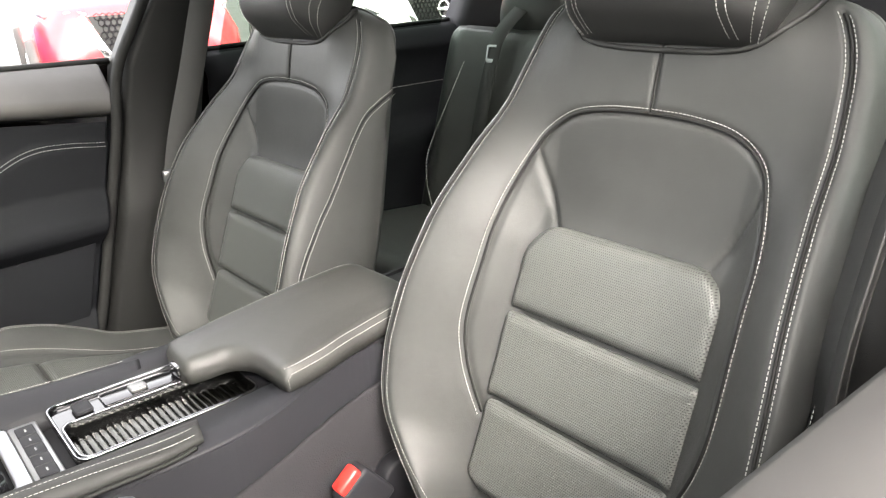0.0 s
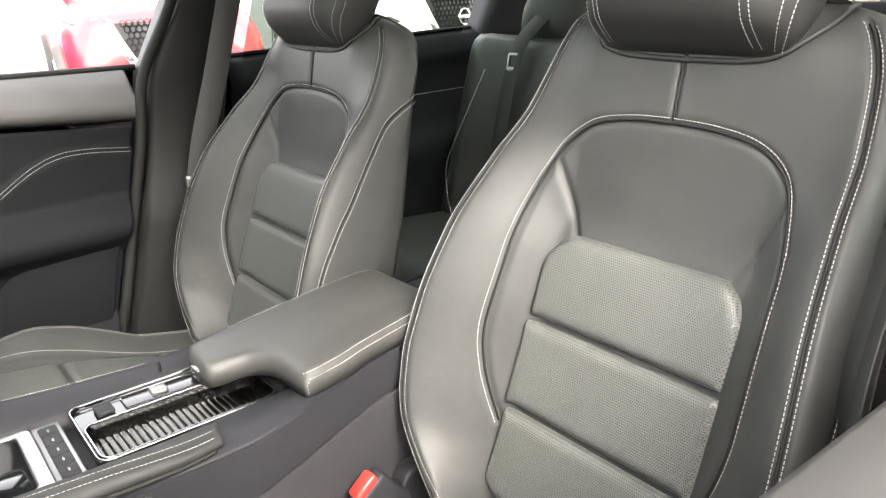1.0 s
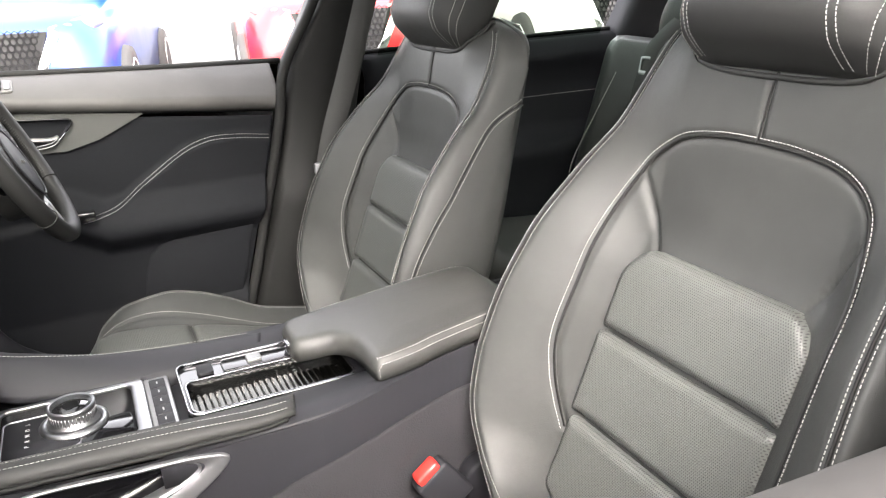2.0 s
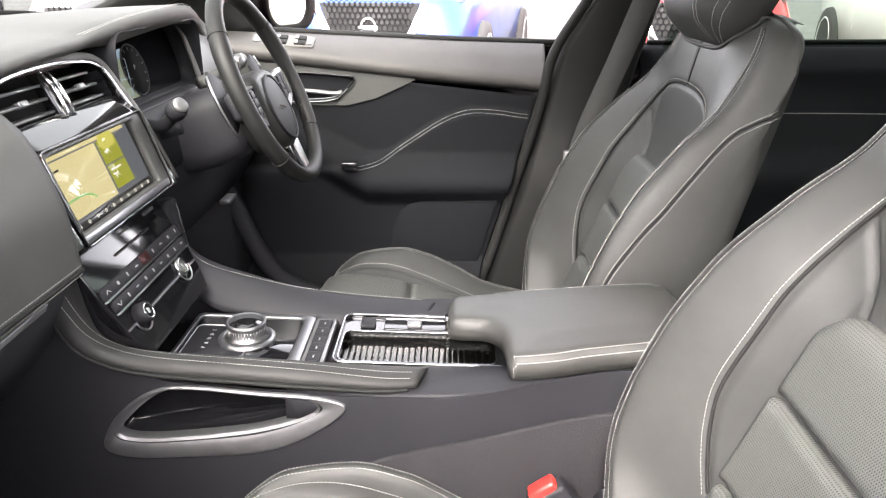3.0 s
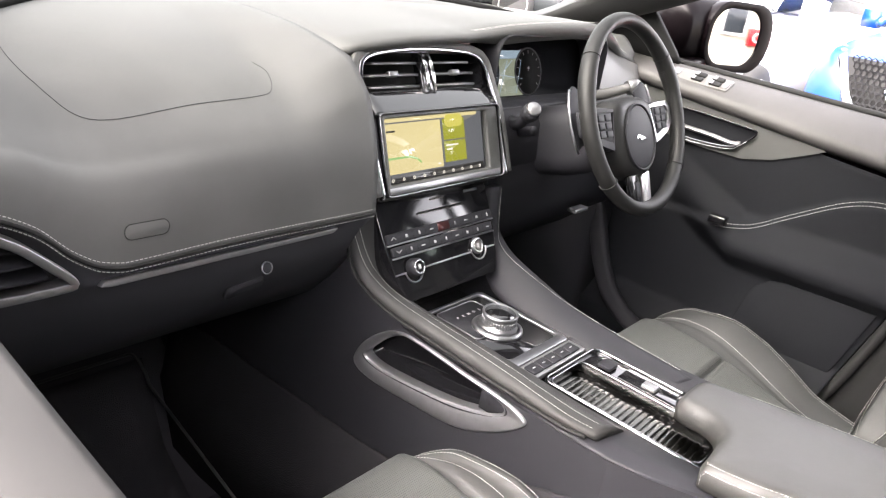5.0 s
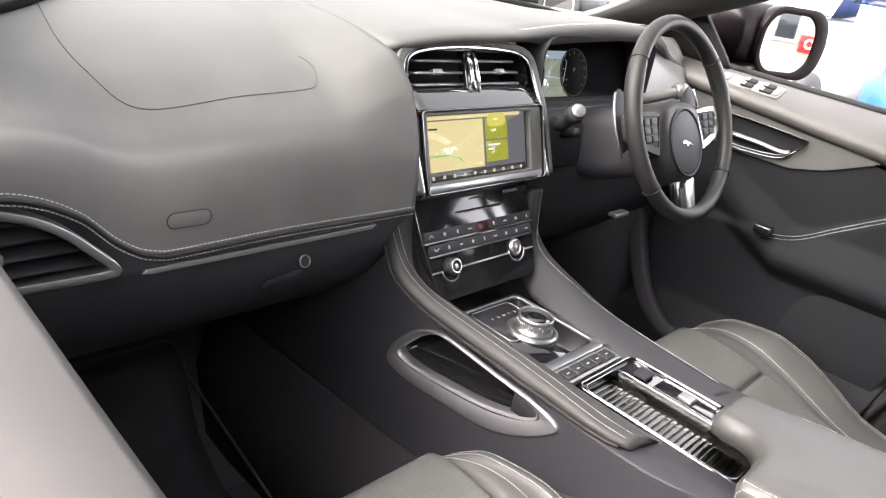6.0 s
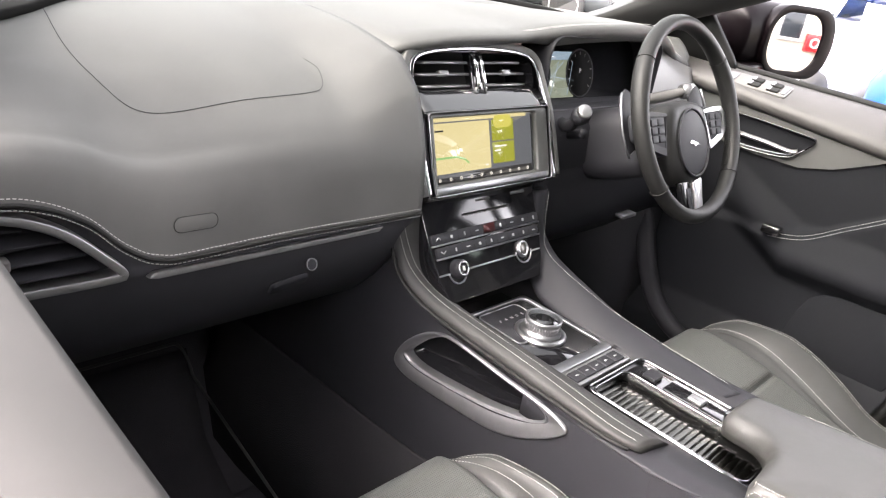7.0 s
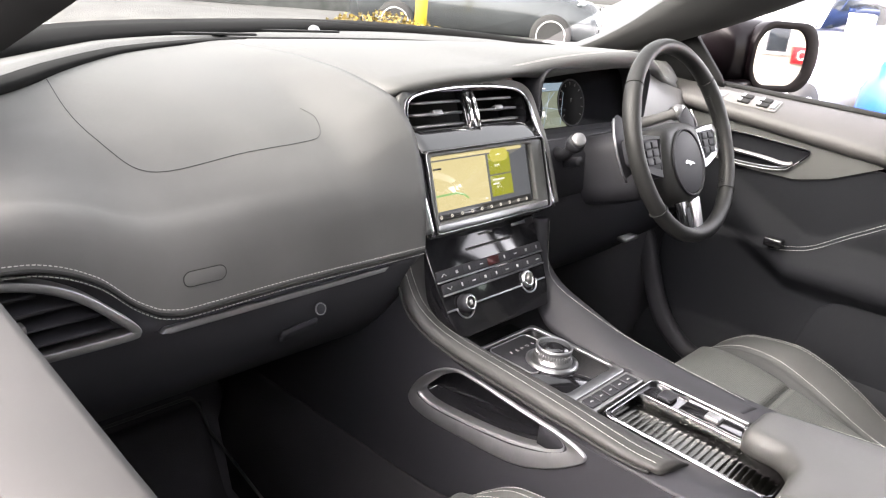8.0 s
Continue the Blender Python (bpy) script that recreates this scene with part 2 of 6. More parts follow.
            c = ((j + 1) % nv) * nu + (i + 1) % nu
            d = ((j + 1) % nv) * nu + i
            faces.append((a, b, c, d))
    if caps:
        faces.append(tuple(range(nu)))
        faces.append(tuple(range((nv - 1) * nu, nv * nu)))
    return verts, faces


def sweep(pts, section, up=(0, 0, 1), closed=False, scales=None, caps=True):
    """A section (list of side, up pairs) carried along points."""
    p = [Vector(q) for q in pts]
    m = len(p)
    rows = []
    for i in range(m):
        a = p[(i - 1) % m] if closed or i else p[i]
        b = p[(i + 1) % m] if closed or i < m - 1 else p[i]
        t = (b - a).normalized()
        u = Vector(up)
        s = t.cross(u)
        if s.length < 1e-4:
            s = t.cross(Vector((0, 1, 0.01)))
        s.normalize()
        u = s.cross(t).normalized()
        k = scales[i] if scales else 1
        rows.append([p[i] + s * x * k + u * y * k for x, y in section])
    return loft(rows, closed_u=True, closed_v=closed, caps=caps and not closed)


def ring_section(r, n=8, flat=1.0):
    return [(r * math.cos(2 * math.pi * i / n), r * flat * math.sin(2 * math.pi * i / n)) for i in range(n)]


def box_section(w, h, r, n=4):
    """A rounded rectangle of half width w and half height h."""
    out = []
    for cx, cy, a0 in ((w - r, h - r, 0), (-w + r, h - r, 90), (-w + r, -h + r, 180), (w - r, -h + r, 270)):
        for k in range(n + 1):
            a = radians(a0 + 90 * k / n)
            out.append((cx + r * math.cos(a), cy + r * math.sin(a)))
    return out


def tube(pts, r, n=8, closed=False, up=(0, 0, 1)):
    return sweep(pts, ring_section(r, n), up, closed)


def merge(*meshes):
    verts, faces = [], []
    for v, f in meshes:
        k = len(verts)
        verts += [tuple(q) for q in v]
        faces += [tuple(i + k for i in q) for q in f]
    return verts, faces


def moved(mesh, m):
    return [tuple(m @ Vector(v)) for v in mesh[0]], mesh[1]


def box(x0, x1, y0, y1, z0, z1):
    v = [(x, y, z) for z in (z0, z1) for y in (y0, y1) for x in (x0, x1)]
    return v, [(0, 1, 3, 2), (4, 5, 7, 6), (0, 1, 5, 4), (2, 3, 7, 6), (0, 2, 6, 4), (1, 3, 7, 5)]


def disc(r0, r1, h, n=32, m=Matrix()):
    """A cone frustum of radii r0 below and r1 at the height h."""
    v = [(r0 * math.cos(2 * math.pi * i / n), r0 * math.sin(2 * math.pi * i / n), 0) for i in range(n)]
    v += [(r1 * math.cos(2 * math.pi * i / n), r1 * math.sin(2 * math.pi * i / n), h) for i in range(n)]
    f = [(i, (i + 1) % n, n + (i + 1) % n, n + i) for i in range(n)] + [tuple(range(n)), tuple(range(n, 2 * n))]
    return moved((v, f), m)


def lathe(profile, n=32, m=Matrix()):
    rows = [[(r * math.cos(2 * math.pi * i / n), r * math.sin(2 * math.pi * i / n), z) for i in range(n)] for r, z in profile]
    return moved(loft(rows, closed_u=True, caps=True), m)


def prism(outline, h0, h1, m=Matrix()):
    """A flat outline (x, y) raised from h0 to h1."""
    n = len(outline)
    v = [(x, y, h0) for x, y in outline] + [(x, y, h1) for x, y in outline]
    f = [(i, (i + 1) % n, n + (i + 1) % n, n + i) for i in range(n)] + [tuple(range(n)), tuple(range(n, 2 * n))]
    return moved((v, f), m)


def rounded(x0, x1, y0, y1, r, n=5):
    return [((x0 + x1) / 2 + a, (y0 + y1) / 2 + b) for a, b in box_section((x1 - x0) / 2, (y1 - y0) / 2, r, n)]


def frame_ring(outer, inner, h0, h1, m=Matrix()):
    """A flat frame between two outlines with as many points."""
    n = len(outer)
    loops = [[(x, y, h0) for x, y in outer], [(x, y, h1) for x, y in outer], [(x, y, h1) for x, y in inner], [(x, y, h0) for x, y in inner]]
    return moved(loft(loops, closed_u=True, closed_v=True), m)


def holed(outer, holes, m=Matrix()):
    """A flat sheet with openings, as a bmesh."""
    bm = bmesh.new()
    edges = []
    for loop in (outer, *holes):
        vs = [bm.verts.new(m @ Vector((x, y, 0))) for x, y in loop]
        edges += [bm.edges.new((vs[i], vs[(i + 1) % len(vs)])) for i in range(len(vs))]
    bmesh.ops.triangle_fill(bm, use_beauty=True, use_dissolve=False, edges=edges)
    return bm


def inside(x, y, loop):
    hit = False
    n = len(loop)
    for i in range(n):
        (x0, y0), (x1, y1) = loop[i - 1], loop[i]
        if (y0 > y) != (y1 > y) and x < (x1 - x0) * (y - y0) / (y1 - y0) + x0:
            hit = not hit
    return hit


def soft_slab(loop, h0, h1, r, step, m, dome=0.0):
    """A padded slab on an outline of any shape, its top edge rounded by r."""
    xs, ys = [p[0] for p in loop], [p[1] for p in loop]
    pts = [Vector(p) for p in loop]
    n = len(loop)
    arr = np.array(loop)
    for x in np.arange(min(xs) + step / 2, max(xs), step):
        for y in np.arange(min(ys) + step / 2, max(ys), step):
            if inside(x, y, loop) and np.hypot(arr[:, 0] - x, arr[:, 1] - y).min() > step * 0.5:
                pts.append(Vector((x, y)))
    co, _, fs, _, _, _ = delaunay_2d_cdt(pts, [(i, (i + 1) % n) for i in range(n)], [list(range(n))], 1, 1e-6)
    c = np.array([tuple(p) for p in co])
    d = polyline_dist(c[:, 0], c[:, 1], [*loop, loop[0]])
    d[:n] = 0
    q = np.clip(d / r, 0, 1)
    z = h1 - r + r * np.sqrt(np.maximum(0, 1 - (1 - q) ** 2)) + dome * np.clip(d / 0.05, 0, 1)
    verts = [m @ Vector((a[0], a[1], float(b))) for a, b in zip(c, z)]
    faces = [tuple(f) for f in fs]
    k = len(verts)
    verts += [m @ Vector((x, y, h0)) for x, y in loop]
    faces += [(i, (i + 1) % n, k + (i + 1) % n, k + i) for i in range(n)] + [tuple(range(k, k + n))]
    return verts, faces


def polyline_dist(px, py, line):
    d = np.full(px.shape, 9.0)
    for (x0, y0), (x1, y1) in zip(line[:-1], line[1:]):
        dx, dy = x1 - x0, y1 - y0
        t = np.clip(((px - x0) * dx + (py - y0) * dy) / (dx * dx + dy * dy + 1e-12), 0, 1)
        d = np.minimum(d, np.hypot(px - x0 - t * dx, py - y0 - t * dy))
    return d


def stitches(pts, normal, length=0.0031, gap=0.0016, r=0.00048):
    """Short threads along a line; normal is a vector or one for each point."""
    p = [Vector(q) for q in pts]
    verts, faces = [], []
    acc = 0.0
    for i in range(len(p) - 1):
        seg = p[i + 1] - p[i]
        ln = seg.length
        if ln < 1e-7:
            continue
        t = seg / ln
        nn = Vector(normal[i] if isinstance(normal, list) else normal).normalized()
        s = t.cross(nn).normalized()
        while acc < ln:
            c = p[i] + t * acc
            k = len(verts)
            for d, w, h in ((-0.5, 0.6, 0), (0.5, 0.6, 0)):
                for sx, hz in ((-1, 0), (1, 0), (0.7, 1), (-0.7, 1)):
                    verts.append(tuple(c + t * d * length + s * sx * r + nn * (hz * r * 1.1)))
            faces += [(k, k + 1, k + 2, k + 3), (k + 4, k + 5, k + 6, k + 7), (k, k + 1, k + 5, k + 4), (k + 1, k + 2, k + 6, k + 5),
                      (k + 2, k + 3, k + 7, k + 6), (k + 3, k, k + 4, k + 7)]
            acc += length + gap
        acc -= ln
    return verts, faces


def plane_m(origin, xdir, ydir):
    """The pose whose x and y lie along the given ways."""
    x = Vector(xdir).normalized()
    z = x.cross(Vector(ydir)).normalized()
    y = z.cross(x)
    m = Matrix((x, y, z)).transposed().to_4x4()
    m.translation = Vector(origin)
    return m


def sew(name, pts, normal, parent, **kw):
    ob = part(name, stitches(pts, normal, **kw), THREAD, parent, smooth=False)
    return tagged(ob, "pale contrast stitches", kind="stuff")


def lettering(name, text, m, size, mat, parent, label=""):
    c = bpy.data.curves.new(name, "FONT")
    c.body, c.size, c.extrude, c.align_x, c.align_y = text, size, 0.0002, "CENTER", "CENTER"
    c.materials.append(mat)
    ob = new(name, c)
    ob.parent = parent
    ob.matrix_basis = Matrix.Translation(-ROOT[parent]) @ m
    ROOT[ob] = ROOT[parent]
    if label:
        tagged(ob, label)
    return ob

# ---- car shell: floor, pillars, roof, glass ----
GROUND = -0.5
floor = part("floor", box(-0.74, 0.74, -1.55, 0.72, -0.16, -0.12), CARPET, None, bevel=0.01)
tagged(floor, "black carpeted car floor", "floor", kind="structure")

rows = [[(x, y, z) for y, z in ((0.66, -0.118), (0.8, -0.105), (0.95, 0.03), (1.08, 0.25), (1.12, 0.5), (1.15, 0.68))] for x in np.linspace(-0.74, 0.74, 7)]
fw = part("wall_front", loft(rows), CARPET, None, solid=0.02, out=(0, -1, 0.3))
tagged(fw, "black carpeted footwell bulkhead", "wall", kind="structure")

mat_ob = thing("floor_mat", (-0.42, 0.45, -0.12), "black carpet floor mat with a bound edge", "floor mat")


def mat_z(y):
    """The mat runs up the foot of the bulkhead."""
    return -0.111 + 0.012 * max(0, min(1, (y - 0.68) / 0.12)) + 0.9 * max(0, y - 0.8)


def mat_x(k, y):
    """Across the mat, which widens towards the bulkhead."""
    return -0.66 + k * (0.415 + 0.052 * max(0, (y - 0.66) / 0.25))


outline = [(mat_x(k, y), y) for k, y in rounded(0, 1, 0.2, 0.94, 0.05, 6)]
rows = [[(mat_x(k, y), y, mat_z(y)) for k in np.linspace(0, 1, 12)] for y in np.linspace(0.2, 0.93, 40)]
part("mat_top", loft(rows), CARPET, mat_ob, solid=0.006, out=(0, 0, 1))
part("mat_binding", tube([(x, y, mat_z(y) + 0.001) for x, y in outline], 0.003, 6, True), PANELGREY, mat_ob)

body = thing("estate_car", (0, 0, GROUND), "dark painted estate car body with black pillars and black headlining", "car")


def band(line, width, thick, up, taper=None):
    return sweep(line, box_section(width, thick, min(width, thick) * 0.8, 4), up, scales=taper)


PILLAR = plastic("pillar_trim", (0.022, 0.022, 0.022), 0.7, 700, 0.0002, 0.3)
PILLAR_B = plastic("pillar_lower_trim", (0.009, 0.009, 0.009), 0.6, 700, 0.0002, 0.2)
for s in (-1, 1):
    # windscreen pillars: a broad trim from the screen edge to the door opening
    U = curve([(s * x, y, z) for x, y, z in ((0.70, 0.80, 0.69), (0.672, 0.70, 0.728), (0.66, 0.615, 0.773), (0.65, 0.542, 0.821), (0.63, 0.40, 0.90), (0.61, 0.24, 0.975), (0.60, 0.15, 1.015))], 6)
    W = curve([(s * x, y, z) for x, y, z in ((0.765, 0.72, 0.675), (0.755, 0.614, 0.715), (0.742, 0.437, 0.782), (0.73, 0.297, 0.842), (0.705, 0.12, 0.93), (0.675, -0.03, 1.0), (0.64, -0.15, 1.06))], 6)
    rows = []
    for u, w in zip(U, W):
        mid = (u + w) / 2 + Vector((-s * 0.016, -0.004, -0.008))
        rows.append([u + Vector((s * 0.05, 0.03, 0.012)), u + Vector((s * 0.006, 0.006, 0)), u, u.lerp(w, 0.2) + Vector((-s * 0.01, 0, -0.004)), mid, u.lerp(w, 0.85) + Vector((-s * 0.008, 0, -0.006)), w, w + Vector((s * 0.02, 0.004, 0.004)), w + Vector((s * 0.05, 0.03, 0.02))])
    part("a_pillar", loft(rows, closed_u=True, caps=True), PILLAR, body)
    # middle pillar, wide at its foot
    rows = []
    for z, yf, yr, dx in ((-0.1, 0.0, -0.44, 0.02), (0.1, -0.075, -0.43, 0.01), (0.32, -0.14, -0.395, 0.0), (0.375, -0.155, -0.375, 0.002), (0.40, -0.162, -0.362, 0.018),
                          (0.5, -0.19, -0.365, 0.02), (0.62, -0.218, -0.395, 0.02), (0.64, -0.226, -0.40, 0.012), (0.74, -0.287, -0.43, 0.02), (0.9, -0.35, -0.49, 0.045), (1.1, -0.43, -0.57, 0.1)):
        xf = 0.695 + dx if z < 0.8 else 0.66 + dx * 0.0
        if z >= 0.8:
            xf = 0.69 - (z - 0.74) * 0.25
        r = 0.02
        rows.append([(s * (xf + 0.10), yf, z), (s * (xf + 0.03), yf, z), (s * (xf + 0.006), yf - r * 0.5, z), (s * xf, yf - r, z), (s * (xf - 0.006), (yf + yr) / 2, z), (s * xf, yr + r, z), (s * (xf + 0.008), yr + r * 0.4, z), (s * (xf + 0.03), yr, z), (s * (xf + 0.10), yr, z)])
    part("b_pillar", loft(rows, closed_u=True, caps=True), PILLAR_B, body, "dark grey trimmed middle pillar")
    seal = curve([(s * 0.722, 0.02, -0.08), (s * 0.722, -0.06, 0.1), (s * 0.722, -0.128, 0.32), (s * 0.722, -0.18, 0.5), (s * 0.722, -0.207, 0.62), (s * 0.716, -0.277, 0.74), (s * 0.66, -0.34, 0.9), (s * 0.61, -0.42, 1.08)], 6)
    part("door_seal", tube(seal, 0.011, 8), RUBBER, body)
    # rear pillar
    rows = []
    for z, yf, yr in ((0.55, -1.12, -1.5), (0.63, -1.14, -1.5), (0.8, -1.2, -1.5), (0.95, -1.26, -1.5), (1.08, -1.3, -1.5)):
        x = 0.74 - max(0, z - 0.63) * 0.28
        rows.append([(s * (x + 0.08), yf, z), (s * x, yf - 0.015, z), (s * (x - 0.02), yr, z), (s * (x + 0.08), yr, z)])
    part("c_pillar", loft(rows, closed_u=True, caps=True), DARK, body)
    # lower edge of the door opening and the footwell side
    part("aperture_trim", sweep(curve([(s * 0.69, 0.56, 0.40), (s * 0.685, 0.50, 0.31), (s * 0.68, 0.455, 0.2), (s * 0.68, 0.40, 0.12), (s * 0.685, 0.3, 0.075), (s * 0.69, 0.0, 0.05), (s * 0.69, -0.12, 0.06)], 6), box_section(0.02, 0.016, 0.012, 4), up=(-s, 0, 0.4)), DARK, body)
    rows = [[(s * x, y, z) for x, y in ((0.72, 0.48), (0.66, 0.50), (0.62, 0.56), (0.6, 0.66), (0.62, 0.85), (0.7, 1.0))] for z in (-0.12, 0.1, 0.25, 0.33)]
    rows.append([(s * x, y, 0.37) for x, y in ((0.72, 0.5), (0.68, 0.53), (0.65, 0.6), (0.64, 0.68), (0.66, 0.85), (0.7, 1.0))])
    part("kick_panel", loft(rows), DARK, body, solid=0.01, out=(-s, -0.5, 0))
    # rocker and outer sides
    part("rocker", band([(s * 0.79, -1.2, -0.16), (s * 0.79, 1.0, -0.16)], 0.07, 0.1, (0, 0, 1)), PAINT_DARK, body)
    rows = [[(s * x, y, z) for x, z in ((0.86, -0.2), (0.93, 0.05), (0.95, 0.35), (0.92, 0.55 - drop), (0.86, 0.62 - drop))] for y, drop in ((1.0, 0), (1.4, 0.05), (1.9, 0.14), (2.05, 0.2))]
    part("front_wing", loft(rows), PAINT_DARK, body, solid=0.01, out=(s, 0, 0))
    rows = [[(s * x, y, z) for x, z in ((0.86, -0.2), (0.94, 0.05), (0.95, 0.35), (0.92, 0.55), (0.84, 0.63))] for y in (-1.1, -1.5, -2.0)]
    part("rear_wing", loft(rows), PAINT_DARK, body, solid=0.01, out=(s, 0, 0))
roof_st = ((0.15, 1.03, 0.6), (0.0, 1.068, 0.6), (-0.12, 1.09, 0.6), (-0.2, 1.105, 0.6), (-0.3, 1.125, 0.6), (-0.7, 1.15, 0.6), (-1.1, 1.13, 0.58), (-1.4, 1.095, 0.56), (-1.5, 1.08, 0.55), (-1.7, 1.03, 0.53))
cols = [-1, -0.9, -0.8, -0.4, 0, 0.4, 0.8, 0.9, 1]


def roof_sheet(dz, glass):
    verts, faces = [], []
    for y, z, w in roof_st:
        verts += [(w * k, y, z + dz + 0.03 * (1 - k * k)) for k in cols]
    for j in range(len(roof_st) - 1):
        for i in range(8):
            if (1 <= j <= 5 and 2 <= i <= 5) == glass:
                a = j * 9 + i
                faces.append((a, a + 1, a + 10, a + 9))
    return verts, faces


part("headlining", roof_sheet(0, False), HEADLINER, body, out=(0, 0, -1))
part("roof", roof_sheet(0.025, False), PAINT_DARK, body, solid=0.01, out=(0, 0, 1))
# unseen glass panel, added so gloss parts reflect some sky overhead
part("roof_glass", roof_sheet(0.02, True), ROOF_GLASS, body, "unseen roof glass added for overhead reflections", out=(0, 0, 1))
for s in (-1, 1):
    part("roof_rail", band([(s * w, y, z - 0.005) for y, z, w in ((0.13, 1.02, 0.62), (-0.12, 1.085, 0.62), (-0.3, 1.12, 0.625), (-0.7, 1.14, 0.625), (-1.1, 1.12, 0.6), (-1.5, 1.07, 0.57))], 0.03, 0.03, (0, 0, 1)), HEADLINER, body)
    part("cant_rail", band(curve([(s * 0.66, 0.05, 1.02), (s * 0.635, -0.3, 1.09), (s * 0.63, -0.7, 1.11), (s * 0.63, -1.1, 1.09)], 5), 0.02, 0.03, (0, 0, 1)), PILLAR, body)
part("tailgate", merge(box(-0.75, 0.75, -1.75, -1.7, -0.1, 0.66)), DARK, body, bevel=0.02)
# unseen rear glass, its dark tint added to cut light on the dash face
part("rear_screen", loft([[(x, -1.73 + 0.02 * k - 0.03 * (x / 0.6) ** 2 * -1, 0.65 + 0.39 * k) for x in np.linspace(-0.72 + 0.17 * k, 0.72 - 0.17 * k, 7)] for k in (0, 0.5, 1)]), DIMMING_GLASS, body, "unseen tailgate glass, darkened to hold back light")
part("pillar_foot", loft([[(-0.6, y, z), (-0.63, y + 0.01, z + 0.035), (-0.68, y + 0.03, z + 0.07), (-0.73, y + 0.05, z + 0.09)] for y, z in ((0.6, 0.70), (0.5, 0.718), (0.43, 0.742), (0.35, 0.767), (0.28, 0.789), (0.262, 0.81))]), PILLAR, body, solid=0.012, out=(1, 0, 0))
rows = [[(x, y, z) for x in np.linspace(-0.88, 0.88, 9)] for y, z in ((1.24, 0.62), (1.6, 0.59), (1.9, 0.52), (2.05, 0.4), (2.1, 0.2), (2.08, -0.2))]
part("bonnet", loft([[(x, y, z - 0.05 * (x / 0.88) ** 4) for x, y, z in r] for r in rows]), PAINT_DARK, body, solid=0.01, out=(0, 0, 1))
rows = []
for k in np.linspace(0, 1, 8):
    row = []
    for q in np.linspace(-1, 1, 15):
        half = 0.73 - 0.12 * k
        y = (1.235 - 0.30 * q * q) * (1 - k) + (0.16 - 0.06 * q * q) * k
        z = (0.70 - 0.02 * q * q) * (1 - k) + (1.05 - 0.03 * q * q) * k + 0.03 * math.sin(math.pi * k)
        row.append((half * q, y, z))
    rows.append(row)
part("windscreen", loft(rows), SCREEN_GLASS, body, "lightly tinted windscreen")
FRIT = curve([(-0.72, 0.5, 0.69), (-0.62, 0.61, 0.7), (-0.51, 0.715, 0.704), (-0.313, 0.875, 0.706), (-0.065, 0.99, 0.707), (0.189, 1.075, 0.707), (0.40, 1.09, 0.707), (0.56, 1.0, 0.705), (0.66, 0.86, 0.70), (0.70, 0.78, 0.695)], 6)
part("windscreen_frit", loft([[p + Vector((0, -0.004, -0.006)), p + Vector((0, 0.004, 0.004)), p + Vector((0.0, 0.05, 0.010)), p + Vector((0, 0.10, 0.012)), p + Vector((0, 0.14, -0.06))] for p in FRIT]), BLACKOUT, body, "black band along the foot of the windscreen", solid=0.004, out=(0, 0, 1))
for s in (-1, 1):
    g = part("rear_quarter_glass", loft([[(s * 0.79, y, 0.62), (s * 0.75, y - 0.06, 0.85), (s * 0.66, y - 0.12, 1.07)] for y in (-0.45, -0.7, -0.95, -1.1)]), REAR_GLASS, body)

# ---- front seats ----
UP = Vector((0, -0.371, 0.928)).normalized()
NN = Vector((0, 0.928, 0.371)).normalized()

HALF = [(-0.17, 0.14), (-0.12, 0.172), (-0.085, 0.205), (-0.045, 0.235), (0.0, 0.25), (0.05, 0.258), (0.1, 0.256), (0.2, 0.245), (0.3, 0.23), (0.38, 0.218), (0.44, 0.208),
        (0.48, 0.194), (0.502, 0.175), (0.52, 0.13)]
BOLSTER = [(-0.17, 0.05), (-0.1, 0.075), (0, 0.09), (0.1, 0.09), (0.2, 0.08), (0.3, 0.047), (0.38, 0.012), (0.47, 0), (0.535, 0)]
MIDDLE = [(-0.17, -0.012), (0.2, -0.014), (0.25, -0.018), (0.31, -0.010), (0.38, 0.006), (0.455, 0.016), (0.52, -0.01)]
PIPING = [(0.133, -0.02), (0.147, 0.01), (0.160, 0.045), (0.168, 0.09), (0.166, 0.16), (0.161, 0.25), (0.146, 0.315), (0.13, 0.346), (0.098, 0.368),
          (0.05, 0.377), (0.0, 0.379)]


def back_w(u, v):
    """How far the front of the backrest stands towards the sitter."""
    a = abs(u)
    hw = glide(v, HALF)
    su = hw - 0.022
    hb = glide(v, BOLSTER)
    w = glide(v, MIDDLE)
    k = min(1, max(0, (a - 0.118) / max(0.02, su - 0.118)))
    k = k * k * (3 - 2 * k) * 0.45 + k * 0.55
    w = w * (1 - k) + hb * k
    if a > su:
        q = min(1, (a - su) / 0.022)
        w -= 0.035 * (1 - math.sqrt(max(0, 1 - q * q)))
    return w


def pillow(t, r):
    q = min(1, max(0, t / r))
    return math.sqrt(max(0, 1 - (1 - q) ** 2))


def head_size(k):
    """Front, rear and half width of the headrest at a share of its height."""
    return (glide(k, [(0, 0.022), (0.05, 0.05), (0.12, 0.074), (0.25, 0.088), (0.6, 0.086), (0.88, 0.068), (1, 0.035)]),
            glide(k, [(0, 0.016), (0.08, -0.01), (0.3, -0.035), (0.8, -0.04), (1, -0.005)]),
            glide(k, [(0, 0.104), (0.12, 0.117), (0.4, 0.125), (0.75, 0.13), (0.92, 0.122), (1, 0.1)]))


def seat(name, cx, lean, drop, rise, slim, label):
    """A front seat; its backrest stands forward by lean and lower by drop, its cushion higher by rise in front and narrow where slim."""
    y_shift = 0.0
